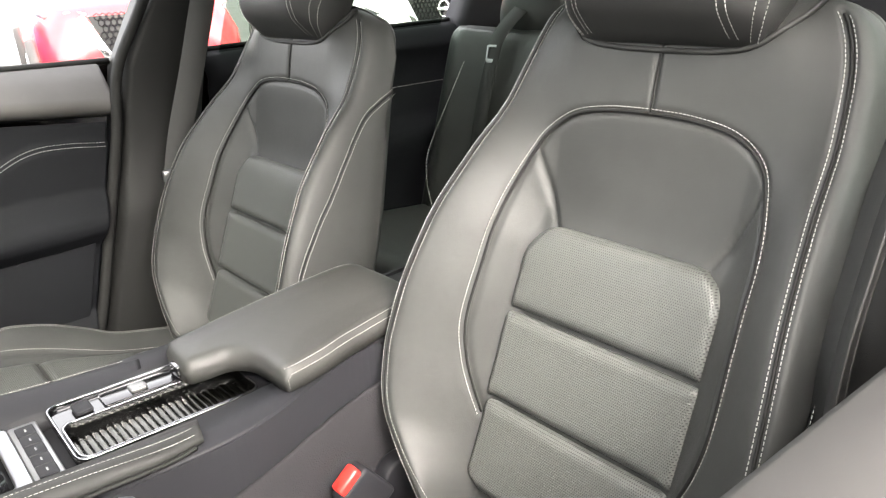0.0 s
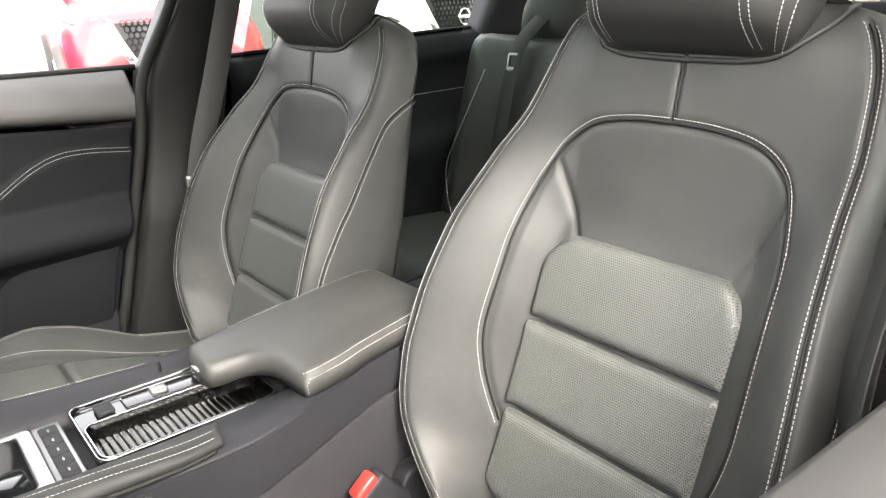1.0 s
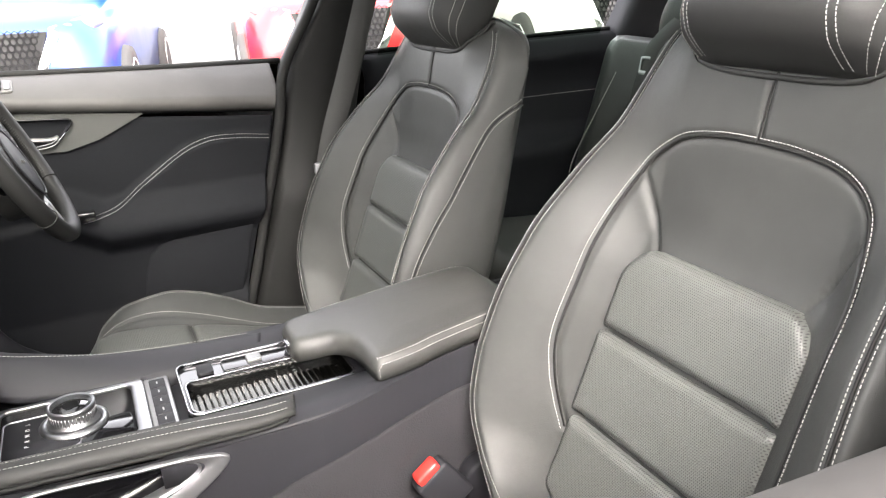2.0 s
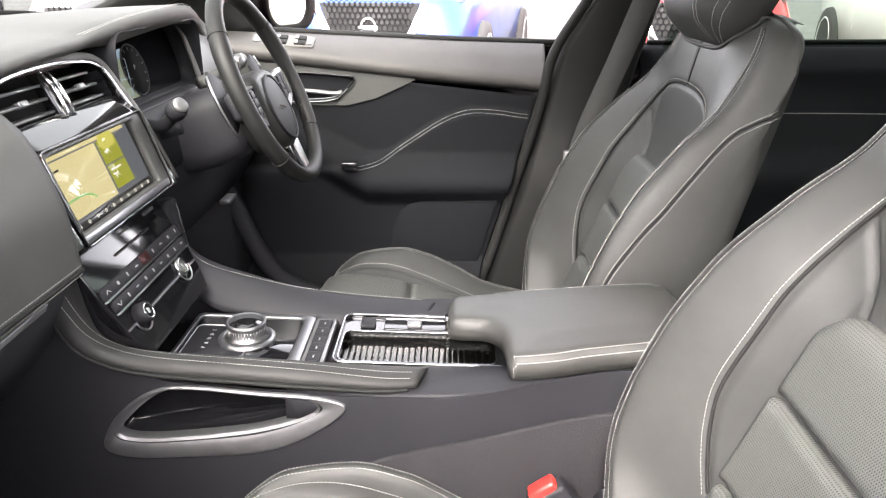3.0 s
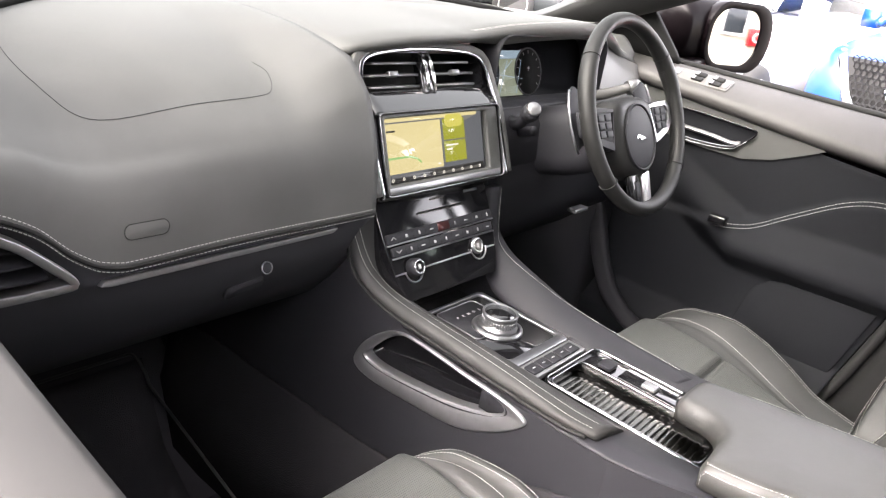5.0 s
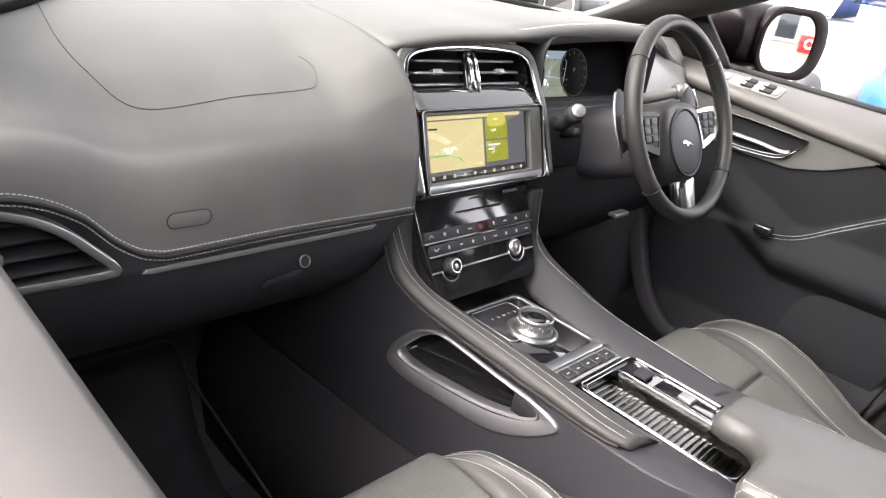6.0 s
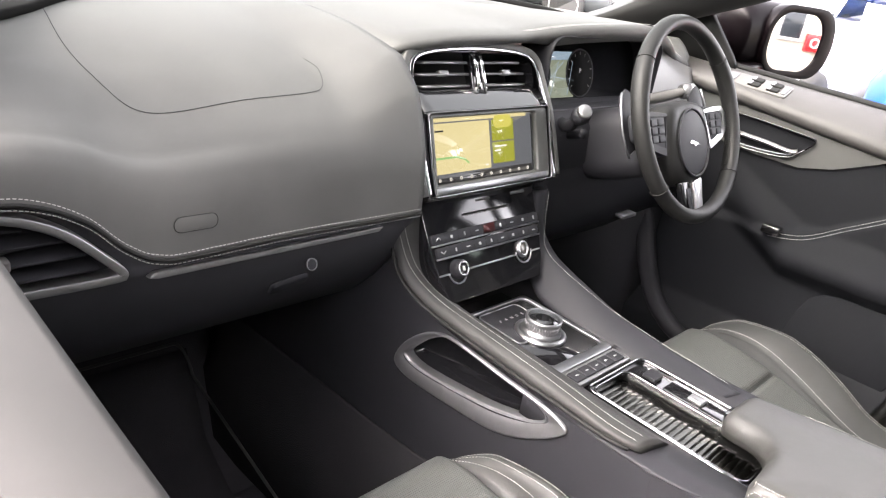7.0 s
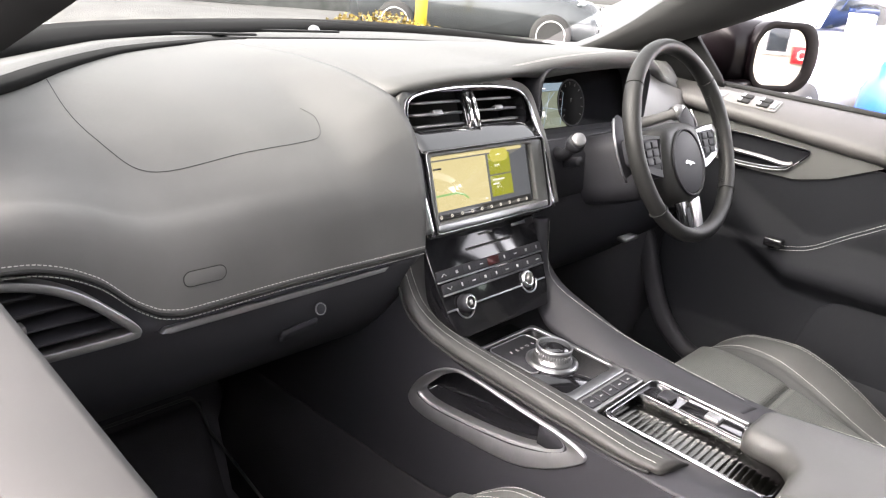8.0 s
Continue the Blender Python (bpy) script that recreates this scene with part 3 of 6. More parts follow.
    ob = thing(name, (cx, y_shift, -0.12), label, "car seat", "front seats")
    origin = Vector((cx, -0.279 + lean, 0.267 - drop))

    def P(u, v, w):
        return origin + Vector((u, 0, 0)) + UP * v + NN * w

    # backrest shell, with seams pressed in
    pip = [(x, y) for x, y, _ in curve([(a, b, 0) for a, b in PIPING], 5)]
    seams = [pip, [(-a, b) for a, b in pip], [(0, 0.379), (0, 0.465)], [(0.143, 0.318), (0.098, 0.226)], [(-0.143, 0.318), (-0.098, 0.226)]]
    edge = [(glide(v, HALF) - 0.022, v) for v in np.linspace(-0.16, 0.492, 60)]
    seams += [edge, [(-a, b) for a, b in edge]]
    vs = np.concatenate([np.linspace(-0.17, 0.465, 130), np.linspace(0.47, 0.52, 14)])
    nf = 121
    rows = []
    U = np.array([[glide(v, HALF) * s for s in np.linspace(-1, 1, nf)] for v in vs])
    V = np.repeat(vs[:, None], nf, 1)
    groove = np.zeros(U.shape)
    for s in seams:
        d = polyline_dist(U, V, s)
        groove = np.maximum(groove, np.exp(-(d / 0.0035) ** 2))
    for j, v in enumerate(vs):
        hw = glide(v, HALF)
        hb = back_w(hw, v)
        wb = interp(v, [(-0.17, -0.1), (0.2, -0.095), (0.45, -0.078), (0.52, -0.06)])
        k = max(0, (v - 0.48) / 0.04)
        sink = 0.03 * (1 - math.sqrt(max(0, 1 - k * k)))
        row = [P(U[j, i], v, back_w(U[j, i], v) - 0.006 * groove[j, i] - sink) for i in range(nf)]
        side = [(hw + 0.003, hb - 0.02), (hw + 0.004, (hb + wb) / 2), (hw - 0.002, wb + 0.03), (hw - 0.02, wb + 0.008), (hw * 0.6, wb), (0, wb - 0.004)]
        row += [P(a, v, b + (sink if b < -0.03 else -sink)) for a, b in side]
        row += [P(-a, v, b + (sink if b < -0.03 else -sink)) for a, b in side[-2::-1]]
        rows.append(row)
    back = part("backrest", loft(rows, closed_u=True, caps=True), LEATHER, ob)

    # perforated pads
    def pad(v0, v1, hw, round_top, round_low):
        rows = []
        nu, nv = 50, 34
        for j in range(nv + 1):
            v = v0 + (v1 - v0) * j / nv
            h = hw
            for r, far in ((round_top, v1 - v), (round_low, v - v0)):
                if r and far < r:
                    h = hw - r + math.sqrt(max(0, r * r - (r - far) ** 2))
            row = []
            for i in range(nu + 1):
                u = -h + 2 * h * i / nu
                e = min(h - abs(u), v - v0, v1 - v)
                row.append(P(u, v, back_w(u, v) - 0.006 + 0.02 * pillow(e, 0.016)))
            rows.append(row)
        return part("back_pad", loft(rows), PERF, ob, "perforated leather pad", uv=lambda c: (c.x, (c - origin).dot(UP)))

    pad(0.1205, 0.236, 0.131, 0.05, 0)
    pad(0.004, 0.1185, 0.133, 0, 0)
    pad(-0.118, 0.002, 0.131, 0, 0.03)

    # stitching of the backrest
    for s in (1, -1):
        part("edge_piping", tube([P(s * (glide(v, HALF) - 0.022), v, back_w(glide(v, HALF) - 0.022, v) - 0.0022) for v in np.linspace(-0.15, 0.49, 80)], 0.0016, 6), RUBBER, back)
        for off in (-0.0045, 0.0045):
            line = [(s * (glide(v, HALF) - 0.022 + off), v) for v in np.linspace(-0.15, 0.49, 110)]
            sew("edge_stitching", [P(a, b, back_w(a, b) + 0.0003) for a, b in line], [NN + Vector((s * 0.5, 0, 0))] * len(line), back)
        line = []
        for x, y, _ in curve([(a, b, 0) for a, b in PIPING], 12):
            far = Vector((x, y - 0.12)).normalized() * 0.0045
            line.append((s * (x + far.x), y + far.y))
        part("panel_piping", tube([P(s * q.x, q.y, back_w(q.x, q.y) - 0.0012) for q in curve([(a, b, 0) for a, b in PIPING], 8)], 0.0021, 6), RUBBER, back)
        sew("panel_stitching", [P(a, b, back_w(a, b) + 0.0003) for a, b in line], NN, back)
        # seam across the side of the backrest
        side = [(0.394, -0.056), (0.386, -0.049), (0.37, -0.032), (0.337, -0.006), (0.265, 0.019), (0.21, 0.036), (0.16, 0.053), (0.08, 0.068), (-0.06, 0.06)]
        crv = curve([(0, a, b) for a, b in side], 14)
        for off in (-0.0035, 0.0035):
            line = [P(s * (glide(q.y, HALF) + 0.0045), q.y + off, q.z + off) for q in crv]
            sew("side_stitching", line, (s, 0, 0), back)
        part("side_piping", tube([P(s * (glide(q.y, HALF) + 0.0035), q.y, q.z) for q in crv], 0.0018, 6), RUBBER, back)
    part("centre_seam", tube([P(0.0006 * math.sin(9 * v), v, back_w(0, v) - 0.0012) for v in np.linspace(0.38, 0.46, 12)], 0.0011, 6), RUBBER, back)

    # headrest, sitting in the notch of the shoulders
    hr = []
    vh = np.linspace(0.45, 0.643, 34)
    for v in vh:
        k = (v - 0.45) / 0.193
        front, rear, hwid = head_size(k)
        row = []
        for i in range(48):
            a = 2 * math.pi * i / 48
            c, sn = math.cos(a), math.sin(a)
            x = hwid * math.copysign(abs(c) ** 0.55, c)
            w = (front + rear) / 2 + (front - rear) / 2 * math.copysign(abs(sn) ** 0.6, sn)
            w -= 0.035 * max(0, abs(x) / hwid - 0.72) * (1 if sn > 0 else 0)
            row.append(P(x, v, w))
        hr.append(row)
    head = part("headrest", loft(hr, closed_u=True, caps=True), LEATHER_SMOOTH, ob, "padded headrest with pale stitching")
    for s in (1, -1):
        for x in (0.078, 0.0855, 0.93, 0.98):
            line = []
            for v in np.linspace(0.455, 0.633, 60):
                k = (v - 0.45) / 0.193
                front, rear, hwid = head_size(k)
                xx = x + 0.004 * (1 - k) if x < 0.5 else x * hwid
                c = (xx / hwid) ** (1 / 0.55)
                sn = math.sqrt(max(0, 1 - c * c))
                line.append(P(s * xx, v, (front + rear) / 2 + (front - rear) / 2 * sn ** 0.6 + 0.0006 - 0.035 * max(0, xx / hwid - 0.72)))
            sew("headrest_stitching", line, NN, head)
    notch = [(-0.15, 0.508), (-0.128, 0.478), (-0.105, 0.455), (-0.07, 0.446), (0, 0.444), (0.07, 0.446), (0.105, 0.455), (0.128, 0.478), (0.15, 0.508)]
    part("notch_piping", tube([P(q.x, q.y, back_w(q.x, q.y) + 0.001) for q in curve([(a, b, 0) for a, b in notch], 8)], 0.0032, 8), LEATHER_SMOOTH, back)

    # cushion
    MID = [(-0.27, 0.10), (-0.15, 0.112), (-0.05, 0.135), (0.06, 0.168), (0.16, 0.19), (0.22, 0.195), (0.255, 0.188), (0.28, 0.165)]
    BOL = [(-0.27, 0.115), (-0.07, 0.15), (0.0, 0.185), (0.06, 0.212), (0.12, 0.226), (0.19, 0.22), (0.245, 0.192), (0.28, 0.15)]
    FULL = [(y, w * (0.8 if slim else 1)) for y, w in ((-0.27, 0.2), (-0.1, 0.235), (0.1, 0.25), (0.2, 0.243), (0.26, 0.215), (0.28, 0.19))]
    rim, flat = (0.018, 0.15) if slim else (0.03, 0.135)

    def cush_z(u, y):
        a = abs(u)
        su = max(flat + 0.004, glide(y, FULL) - rim)
        k = min(1, max(0, (a - flat) / (su - flat)))
        k = k * k * (3 - 2 * k)
        z = glide(y, MID) * (1 - k) + glide(y, BOL) * k + rise * min(1, max(0, (y + 0.2) / 0.25))
        if a > su:
            q = min(1, (a - su) / rim)
            z -= 0.05 * (1 - math.sqrt(max(0, 1 - q * q)))
        return z

    pipe = [(0.142, -0.2), (0.15, -0.05), (0.165, 0.08), (0.172, 0.16), (0.166, 0.215), (0.15, 0.25), (0.14, 0.275)]
    if slim:
        pipe = [(0.148, -0.2), (0.156, -0.05), (0.161, 0.08), (0.162, 0.16), (0.156, 0.215), (0.146, 0.25), (0.137, 0.275)]
    crv = [(q.x, q.y) for q in curve([(a, b, 0) for a, b in pipe], 6)]
    ys = np.concatenate([np.linspace(-0.27, 0.25, 90), np.linspace(0.254, 0.28, 10)])
    nf = 101
    U = np.array([[glide(y, FULL) * s for s in np.linspace(-1, 1, nf)] for y in ys])
    V = np.repeat(ys[:, None], nf, 1)
    g = np.maximum(np.exp(-(polyline_dist(U, V, crv) / 0.004) ** 2), np.exp(-(polyline_dist(-U, V, crv) / 0.004) ** 2))
    rows = []
    for j, y in enumerate(ys):
        hw = glide(y, FULL)
        row = [Vector((cx + U[j, i], y + y_shift, cush_z(U[j, i], y) - 0.004 * g[j, i])) for i in range(nf)]
        zl = cush_z(hw, y)
        low = interp(y, [(-0.27, 0.03), (0.2, 0.03), (0.28, 0.06)])
        row += [Vector((cx + a, y + y_shift, z)) for a, z in ((hw + 0.004, zl - 0.03), (hw, low + 0.02), (hw - 0.03, low), (-hw + 0.03, low), (-hw, low + 0.02), (-hw - 0.004, zl - 0.03))]
        rows.append(row)
    y = 0.28
    for f, (dy, dz) in enumerate(((0.012, 0.02), (0.017, 0.045))):
        rows.append([Vector((p.x, p.y + dy, min(p.z, max(p.z - dz, 0.055)))) for p in rows[99]])
    cushion = part("cushion", loft(rows, closed_u=True, caps=True), LEATHER, ob)

    def cpad(y0, y1):
        rows = []
        for j in range(41):
            y = y0 + (y1 - y0) * j / 40
            hw = min(0.15, glide(y, FULL) - 0.02) if slim else 0.137
            row = []
            for i in range(51):
                u = -hw + 2 * hw * i / 50
                e = min(hw - abs(u), y - y0, max(0.004, y1 - y))
                row.append(Vector((cx + u, y + y_shift, cush_z(u, y) - 0.006 + 0.017 * pillow(e, 0.016))))
            rows.append(row)
        part("cushion_pad", loft(rows), PERF, ob, "perforated leather pad", uv=lambda c: (c.x, c.y * 1.03))

    cpad(-0.22, -0.07)
    cpad(-0.068, 0.09)
    cpad(0.092, 0.279)
    for s in (1, -1):
        line = [(s * (a + 0.005), b) for a, b in crv]
        sew("cushion_stitching", [(cx + a, b + y_shift, cush_z(a, b) + 0.0004) for a, b in line], (0, 0, 1), cushion)
        for off in (-0.005, 0.005):
            line = [(s * (glide(y, FULL) - rim + off), y) for y in np.linspace(-0.2, 0.276, 90)]
            sew("bolster_stitching", [(cx + a, b + y_shift, cush_z(a, b) + 0.0005) for a, b in line], (s * 0.3, 0, 1), cushion)
    # base shield, rails and hinge cover
    part("base_shield", box(cx - 0.215, cx + 0.215, -0.24 + y_shift, 0.2 + y_shift, -0.02, 0.06), DARK, ob, bevel=0.012)
    for s in (1, -1):
        part("rail", box(cx + s * 0.17 - 0.02, cx + s * 0.17 + 0.02, -0.3 + y_shift, 0.22 + y_shift, -0.12, -0.018), SATIN_DARK, ob, bevel=0.004)
        m = plane_m((cx + s * 0.225, -0.24 + y_shift, 0.12), (0, 1, 0), (0, 0, 1))
        part("hinge_cover", prism(rounded(-0.07, 0.07, -0.06, 0.05, 0.03), -0.012, 0.016, m), DARK, ob, bevel=0.005)
    return ob


seat("car_seat", -0.342, 0.0, 0.0, 0.02, True, "black leather sports seat with perforated pads and pale stitching")
seat("car_seat", 0.376, 0.031, 0.018, 0.0, False, "black leather sports seat with pale stitching behind the steering wheel")

# ---- centre console ----
console = thing("centre_console", (0, 0, -0.12), "dark centre console with leather rails and gloss black switch panel", "car console")


def side_outline():
    return [(0.02, -0.12), (1.0, -0.12), (1.05, 0.46), (0.455, 0.47), (0.44, 0.44), (0.418, 0.395), (0.385, 0.36), (0.34, 0.342), (0.27, 0.33),
            (0.15, 0.322), (0.02, 0.319)]


def smooth_loop(pts, n=5):
    return [(q.x, q.y) for q in curve([(a, b, 0) for a, b in pts], n, True)]


SLOT = smooth_loop([(0.402, 0.268), (0.388, 0.289), (0.362, 0.313), (0.336, 0.327), (0.3, 0.327), (0.235, 0.32), (0.178, 0.314), (0.163, 0.305), (0.178, 0.294), (0.205, 0.284), (0.245, 0.274), (0.305, 0.266), (0.37, 0.261)])
SLOT_RIM = smooth_loop([(0.42, 0.251), (0.406, 0.287), (0.372, 0.319), (0.338, 0.334), (0.3, 0.335), (0.23, 0.328), (0.16, 0.322), (0.128, 0.31), (0.145, 0.288), (0.19, 0.26), (0.235, 0.245), (0.305, 0.239), (0.387, 0.237)])


def grow(loop, d):
    """The outline moved outwards by d."""
    n = len(loop)
    area = sum(loop[i - 1][0] * loop[i][1] - loop[i][0] * loop[i - 1][1] for i in range(n))
    out = []
    for i in range(n):
        t = (Vector(loop[(i + 1) % n]) - Vector(loop[i - 1])).normalized()
        nn = Vector((t.y, -t.x)) * (1 if area > 0 else -1)
        out.append(tuple(Vector(loop[i]) + nn * d))
    return out


def draw(y):
    """How far the console draws in beside the seats."""
    k = min(1, max(0, (0.03 - y) / 0.24))
    return 0.049 * k * k * (3 - 2 * k)


OUT_L = [(0.114, 0.045, 0.335), (0.121, 0.09, 0.34), (0.121, 0.17, 0.349), (0.122, 0.24, 0.356), (0.124, 0.30, 0.362), (0.126, 0.35, 0.368), (0.131, 0.387, 0.38), (0.14, 0.411, 0.402), (0.149, 0.424, 0.435), (0.158, 0.434, 0.478)]
IN_L = [(0.071, 0.034, 0.32), (0.069, 0.09, 0.322), (0.069, 0.17, 0.326), (0.069, 0.24, 0.33), (0.070, 0.30, 0.333), (0.073, 0.35, 0.337), (0.085, 0.386, 0.348), (0.1, 0.405, 0.372), (0.111, 0.413, 0.41), (0.126, 0.42, 0.478)]
OUT_R = [(0.119, 0.03, 0.32), (0.121, 0.09, 0.325), (0.122, 0.17, 0.333), (0.122, 0.24, 0.344), (0.124, 0.30, 0.359), (0.127, 0.35, 0.373), (0.131, 0.378, 0.385), (0.134, 0.395, 0.403), (0.135, 0.403, 0.435), (0.137, 0.41, 0.478)]
IN_R = [(0.074, 0.042, 0.317), (0.071, 0.09, 0.318), (0.071, 0.17, 0.319), (0.072, 0.24, 0.32), (0.076, 0.30, 0.322), (0.084, 0.35, 0.33), (0.097, 0.382, 0.348), (0.107, 0.398, 0.372), (0.111, 0.404, 0.41), (0.115, 0.411, 0.478)]
for s in (-1, 1):
    m = plane_m((s * 0.137, 0, 0), (0, 1, 0), (0, 0, 1))
    outer = side_outline()
    side = part("side_panel", holed(outer, [grow(SLOT, 0.004)] if s < 0 else [], m), DARK, console, solid=0.006, smooth=False, out=(s, 0, 0))
    if s < 0:
        # satin framed pocket in the side
        nn = len(SLOT)
        rows = []
        for loop, d in ((SLOT_RIM, 0.002), (grow(SLOT_RIM, -0.0008), -0.0035), (grow(SLOT_RIM, -0.0028), -0.0045), (grow(SLOT, 0.0015), 0.001), (SLOT, 0.0035), (SLOT, 0.02)):
            rows.append([m @ Vector((a, b, d)) for a, b in loop])
        part("pocket_frame", loft(rows, closed_u=True), SATIN_MATT, side, "satin grey pocket surround", angle=35)
        rows = [[m @ Vector((a, b, 0.004)) for a, b in grow(SLOT, 0.003)], [m @ Vector((a, b, 0.033)) for a, b in grow(SLOT, -0.004)]]
        v, f = loft(rows, closed_u=True)
        f.append(tuple(range(nn, 2 * nn)))
        part("pocket", (v, f), PIANO, side, "dark storage pocket")
    # the wall draws in beside the seat
    m = plane_m((s * 0.088, 0, 0), (0, 1, 0), (0, 0, 1))
    part("rear_side_panel", holed([(-0.46, -0.12), (-0.21, -0.12), (-0.21, 0.323), (-0.40, 0.33), (-0.44, 0.315), (-0.455, 0.28)], [], m), DARK, console, solid=0.006, smooth=False, out=(s, 0, 0))
    part("side_return", loft([[(s * (0.137 - draw(y)), y, -0.12 + (0.439 + 0.01 * (0.03 - y) / 0.24) * k) for y in np.linspace(0.03, -0.212, 24)] for k in (0, 0.25, 0.5, 0.75, 1)]), DARK, console, smooth=False, solid=0.006, out=(s, 0, 0))
    # leather rail: a padded slope from the plate up to the outer edge, curving up beside the stack
    O = curve([(s * x, y, z) for x, y, z in (OUT_L if s < 0 else OUT_R)], 8)
    I = curve([(s * x, y, z) for x, y, z in (IN_L if s < 0 else IN_R)], 8)
    rows, frames = [], []
    k = len(O)
    for i in range(k):
        t = (O[min(k - 1, i + 1)] - O[max(0, i - 1)]).normalized()
        w = (O[i] - I[i]).normalized()
        nn = t.cross(w) * s
        if nn.z < 0 and nn.y > 0:
            nn = -nn
        nn.normalize()
        low = 0.6 + 0.4 * min(1, i / 18)
        frames.append((w, nn))
        rows.append([I[i] - nn * 0.01, I[i], I[i].lerp(O[i], 0.12) + nn * 0.003, I[i].lerp(O[i], 0.5) + nn * 0.0055, I[i].lerp(O[i], 0.85) + nn * 0.005, O[i] + nn * 0.002, O[i] + w * 0.006 - nn * 0.003,
                     O[i] + w * 0.0092 - nn * 0.008 * low, O[i] + w * 0.0092 - nn * 0.015 * low, O[i] + w * 0.006 - nn * 0.020 * low, O[i] - w * 0.004 - nn * 0.0215 * low])
    # the driver's rail takes a darker material for the shade on its inner face
    rail = part("rail", loft(rows, closed_u=True, caps=True), LEATHER_SMOOTH if s < 0 else DARK, console, "padded leather rail with twin stitching" if s < 0 else "rail in a shade-dark colour with a stitched edge")
    if s < 0:
        rows = [([I[i].lerp(O[i], 0.9) + frames[i][1] * 0.0045 for i in range(2, k)], 0.2), ([O[i] + frames[i][0] * 0.0045 - frames[i][1] * 0.0012 for i in range(2, k)], 0.8)]
    else:
        rows = [([I[i].lerp(O[i], 0.97) + frames[i][1] * 0.0054 for i in range(3, k)], 0)]
    for pts, tip in rows:
        sew("rail_stitching", pts, [(frames[i][1] + frames[i][0] * tip).normalized() for i in range(k - len(pts), k)], rail, r=0.00032)
    part("rail_bead", tube([O[i] + frames[i][0] * 0.007 - frames[i][1] * 0.0215 * (0.6 + 0.4 * min(1, i / 18)) for i in range(2, k)], 0.0026, 6), RUBBER, rail)


def flare(y):
    """How far the tunnel spreads towards the floor in front of the seats."""
    k = min(1, max(0, (y - 0.26) / 0.16))
    return k * k * (3 - 2 * k)


tun = [(0.9, 0.12), (0.55, 0.125), (0.42, 0.127), (0.34, 0.132), (0.26, 0.156), (0.18, 0.196), (0.1, 0.236), (0.045, 0.253), (0.0, 0.261), (-0.13, 0.271), (-0.42, 0.28)]
for s in (-1, 1):
    part("tunnel_carpet", loft([[(s * (0.142 - draw(y)), y, glide(-y, [(-a, b) for a, b in tun])), (s * (0.1445 - draw(y)), y, glide(-y, [(-a, b) for a, b in tun]) - 0.004), (s * (0.15 + 0.014 * flare(y) - draw(y)), y, 0.0), (s * (0.158 + 0.045 * flare(y) - draw(y)), y, -0.113)] for y in np.linspace(0.9, -0.42, 40)]), SHADED_CARPET, console, solid=0.006, out=(s, 0, 0))
# deck under the rails and the dark well in front
part("deck", merge(box(-0.1, 0.1, -0.06, 0.40, 0.27, 0.303)), DARK, console, bevel=0.004)
part("front_well", box(-0.085, 0.085, 0.36, 0.42, 0.30, 0.305), GLOSS, console, bevel=0.002)

for s in (-1, 1):
    part("shoulder", loft([[(s * 0.066, y, 0.29), (s * 0.066, y, 0.3225), (s * (0.131 - draw(y)), y, 0.3225), (s * (0.1342 - draw(y)), y, 0.3205), (s * (0.1345 - draw(y)), y, 0.29)] for y in np.linspace(0.2, -0.2, 28)], closed_u=True, caps=True), DARK, console)

# selector plate
TOP = plane_m((0, 0.262, 0.319), (1, 0, 0), (0, 1, 0.035))
part("plate_frame", frame_ring(rounded(-0.068, 0.068, -0.064, 0.103, 0.008), rounded(-0.060, 0.060, -0.048, 0.097, 0.01), 0, 0.007, TOP), SATIN, console, bevel=0.0015)
plate = part("selector_plate", prism(rounded(-0.0605, 0.0605, -0.0555, 0.0965, 0.006), -0.006, 0.003, TOP), PIANO, console, "gloss black selector plate")
part("selector_badge", prism(rounded(-0.05, 0.036, 0.012, 0.093, 0.008), 0.003, 0.0038, TOP), DARK, plate)
part("badge_rim", frame_ring(rounded(-0.051, 0.037, 0.011, 0.094, 0.009), rounded(-0.0492, 0.0352, 0.0128, 0.0922, 0.008), 0.003, 0.0045, TOP), SATIN, plate)
KN = TOP @ Matrix.Translation((0.002, 0.018, 0.003)) @ Matrix.Diagonal((0.8, 0.8, 0.85, 1))
part("knob_ring", lathe([(0.047, 0), (0.047, 0.003), (0.042, 0.006), (0.038, 0.006), (0.037, 0.003)], 48, KN), SATIN, plate, "satin silver ring")
knob = part("selector_knob", lathe([(0.036, 0.002), (0.036, 0.007), (0.0355, 0.009), (0.031, 0.012), (0.031, 0.022), (0.0325, 0.026), (0.033, 0.031), (0.030, 0.0325), (0.028, 0.030)], 48, KN),
            SATIN, plate, "round silver gear selector")
part("knob_top", lathe([(0.0285, 0.0295), (0.0285, 0.0305), (0.01, 0.0302)], 40, KN), GLOSS, knob)
ribs = [disc(0.0007, 0.0007, 0.012, 5, KN @ Matrix.Rotation(2 * math.pi * i / 40, 4, "Z") @ Matrix.Translation((0.0312, 0, 0.011))) for i in range(40)]
tagged(part("knob_knurl", merge(*ribs), SATIN, knob), kind="stuff")
for i, ch in enumerate("PRNDS"):
    lettering("selector_letter", ch, TOP @ Matrix.Translation((-0.028 + 0.0122 * i, 0.067, 0.0045)), 0.0072, DIM_INK, plate)

# row of buttons across
part("button_frame", prism(rounded(-0.067, 0.067, -0.094, -0.0645, 0.004), -0.003, 0.005, TOP), SATIN_DARK, console, bevel=0.0015)
for i in range(5):
    x = -0.046 + 0.023 * i
    b = part("button", prism(rounded(x - 0.011, x + 0.011, -0.089, -0.07, 0.002), 0.004, 0.0075, TOP), DARK, console, bevel=0.001)
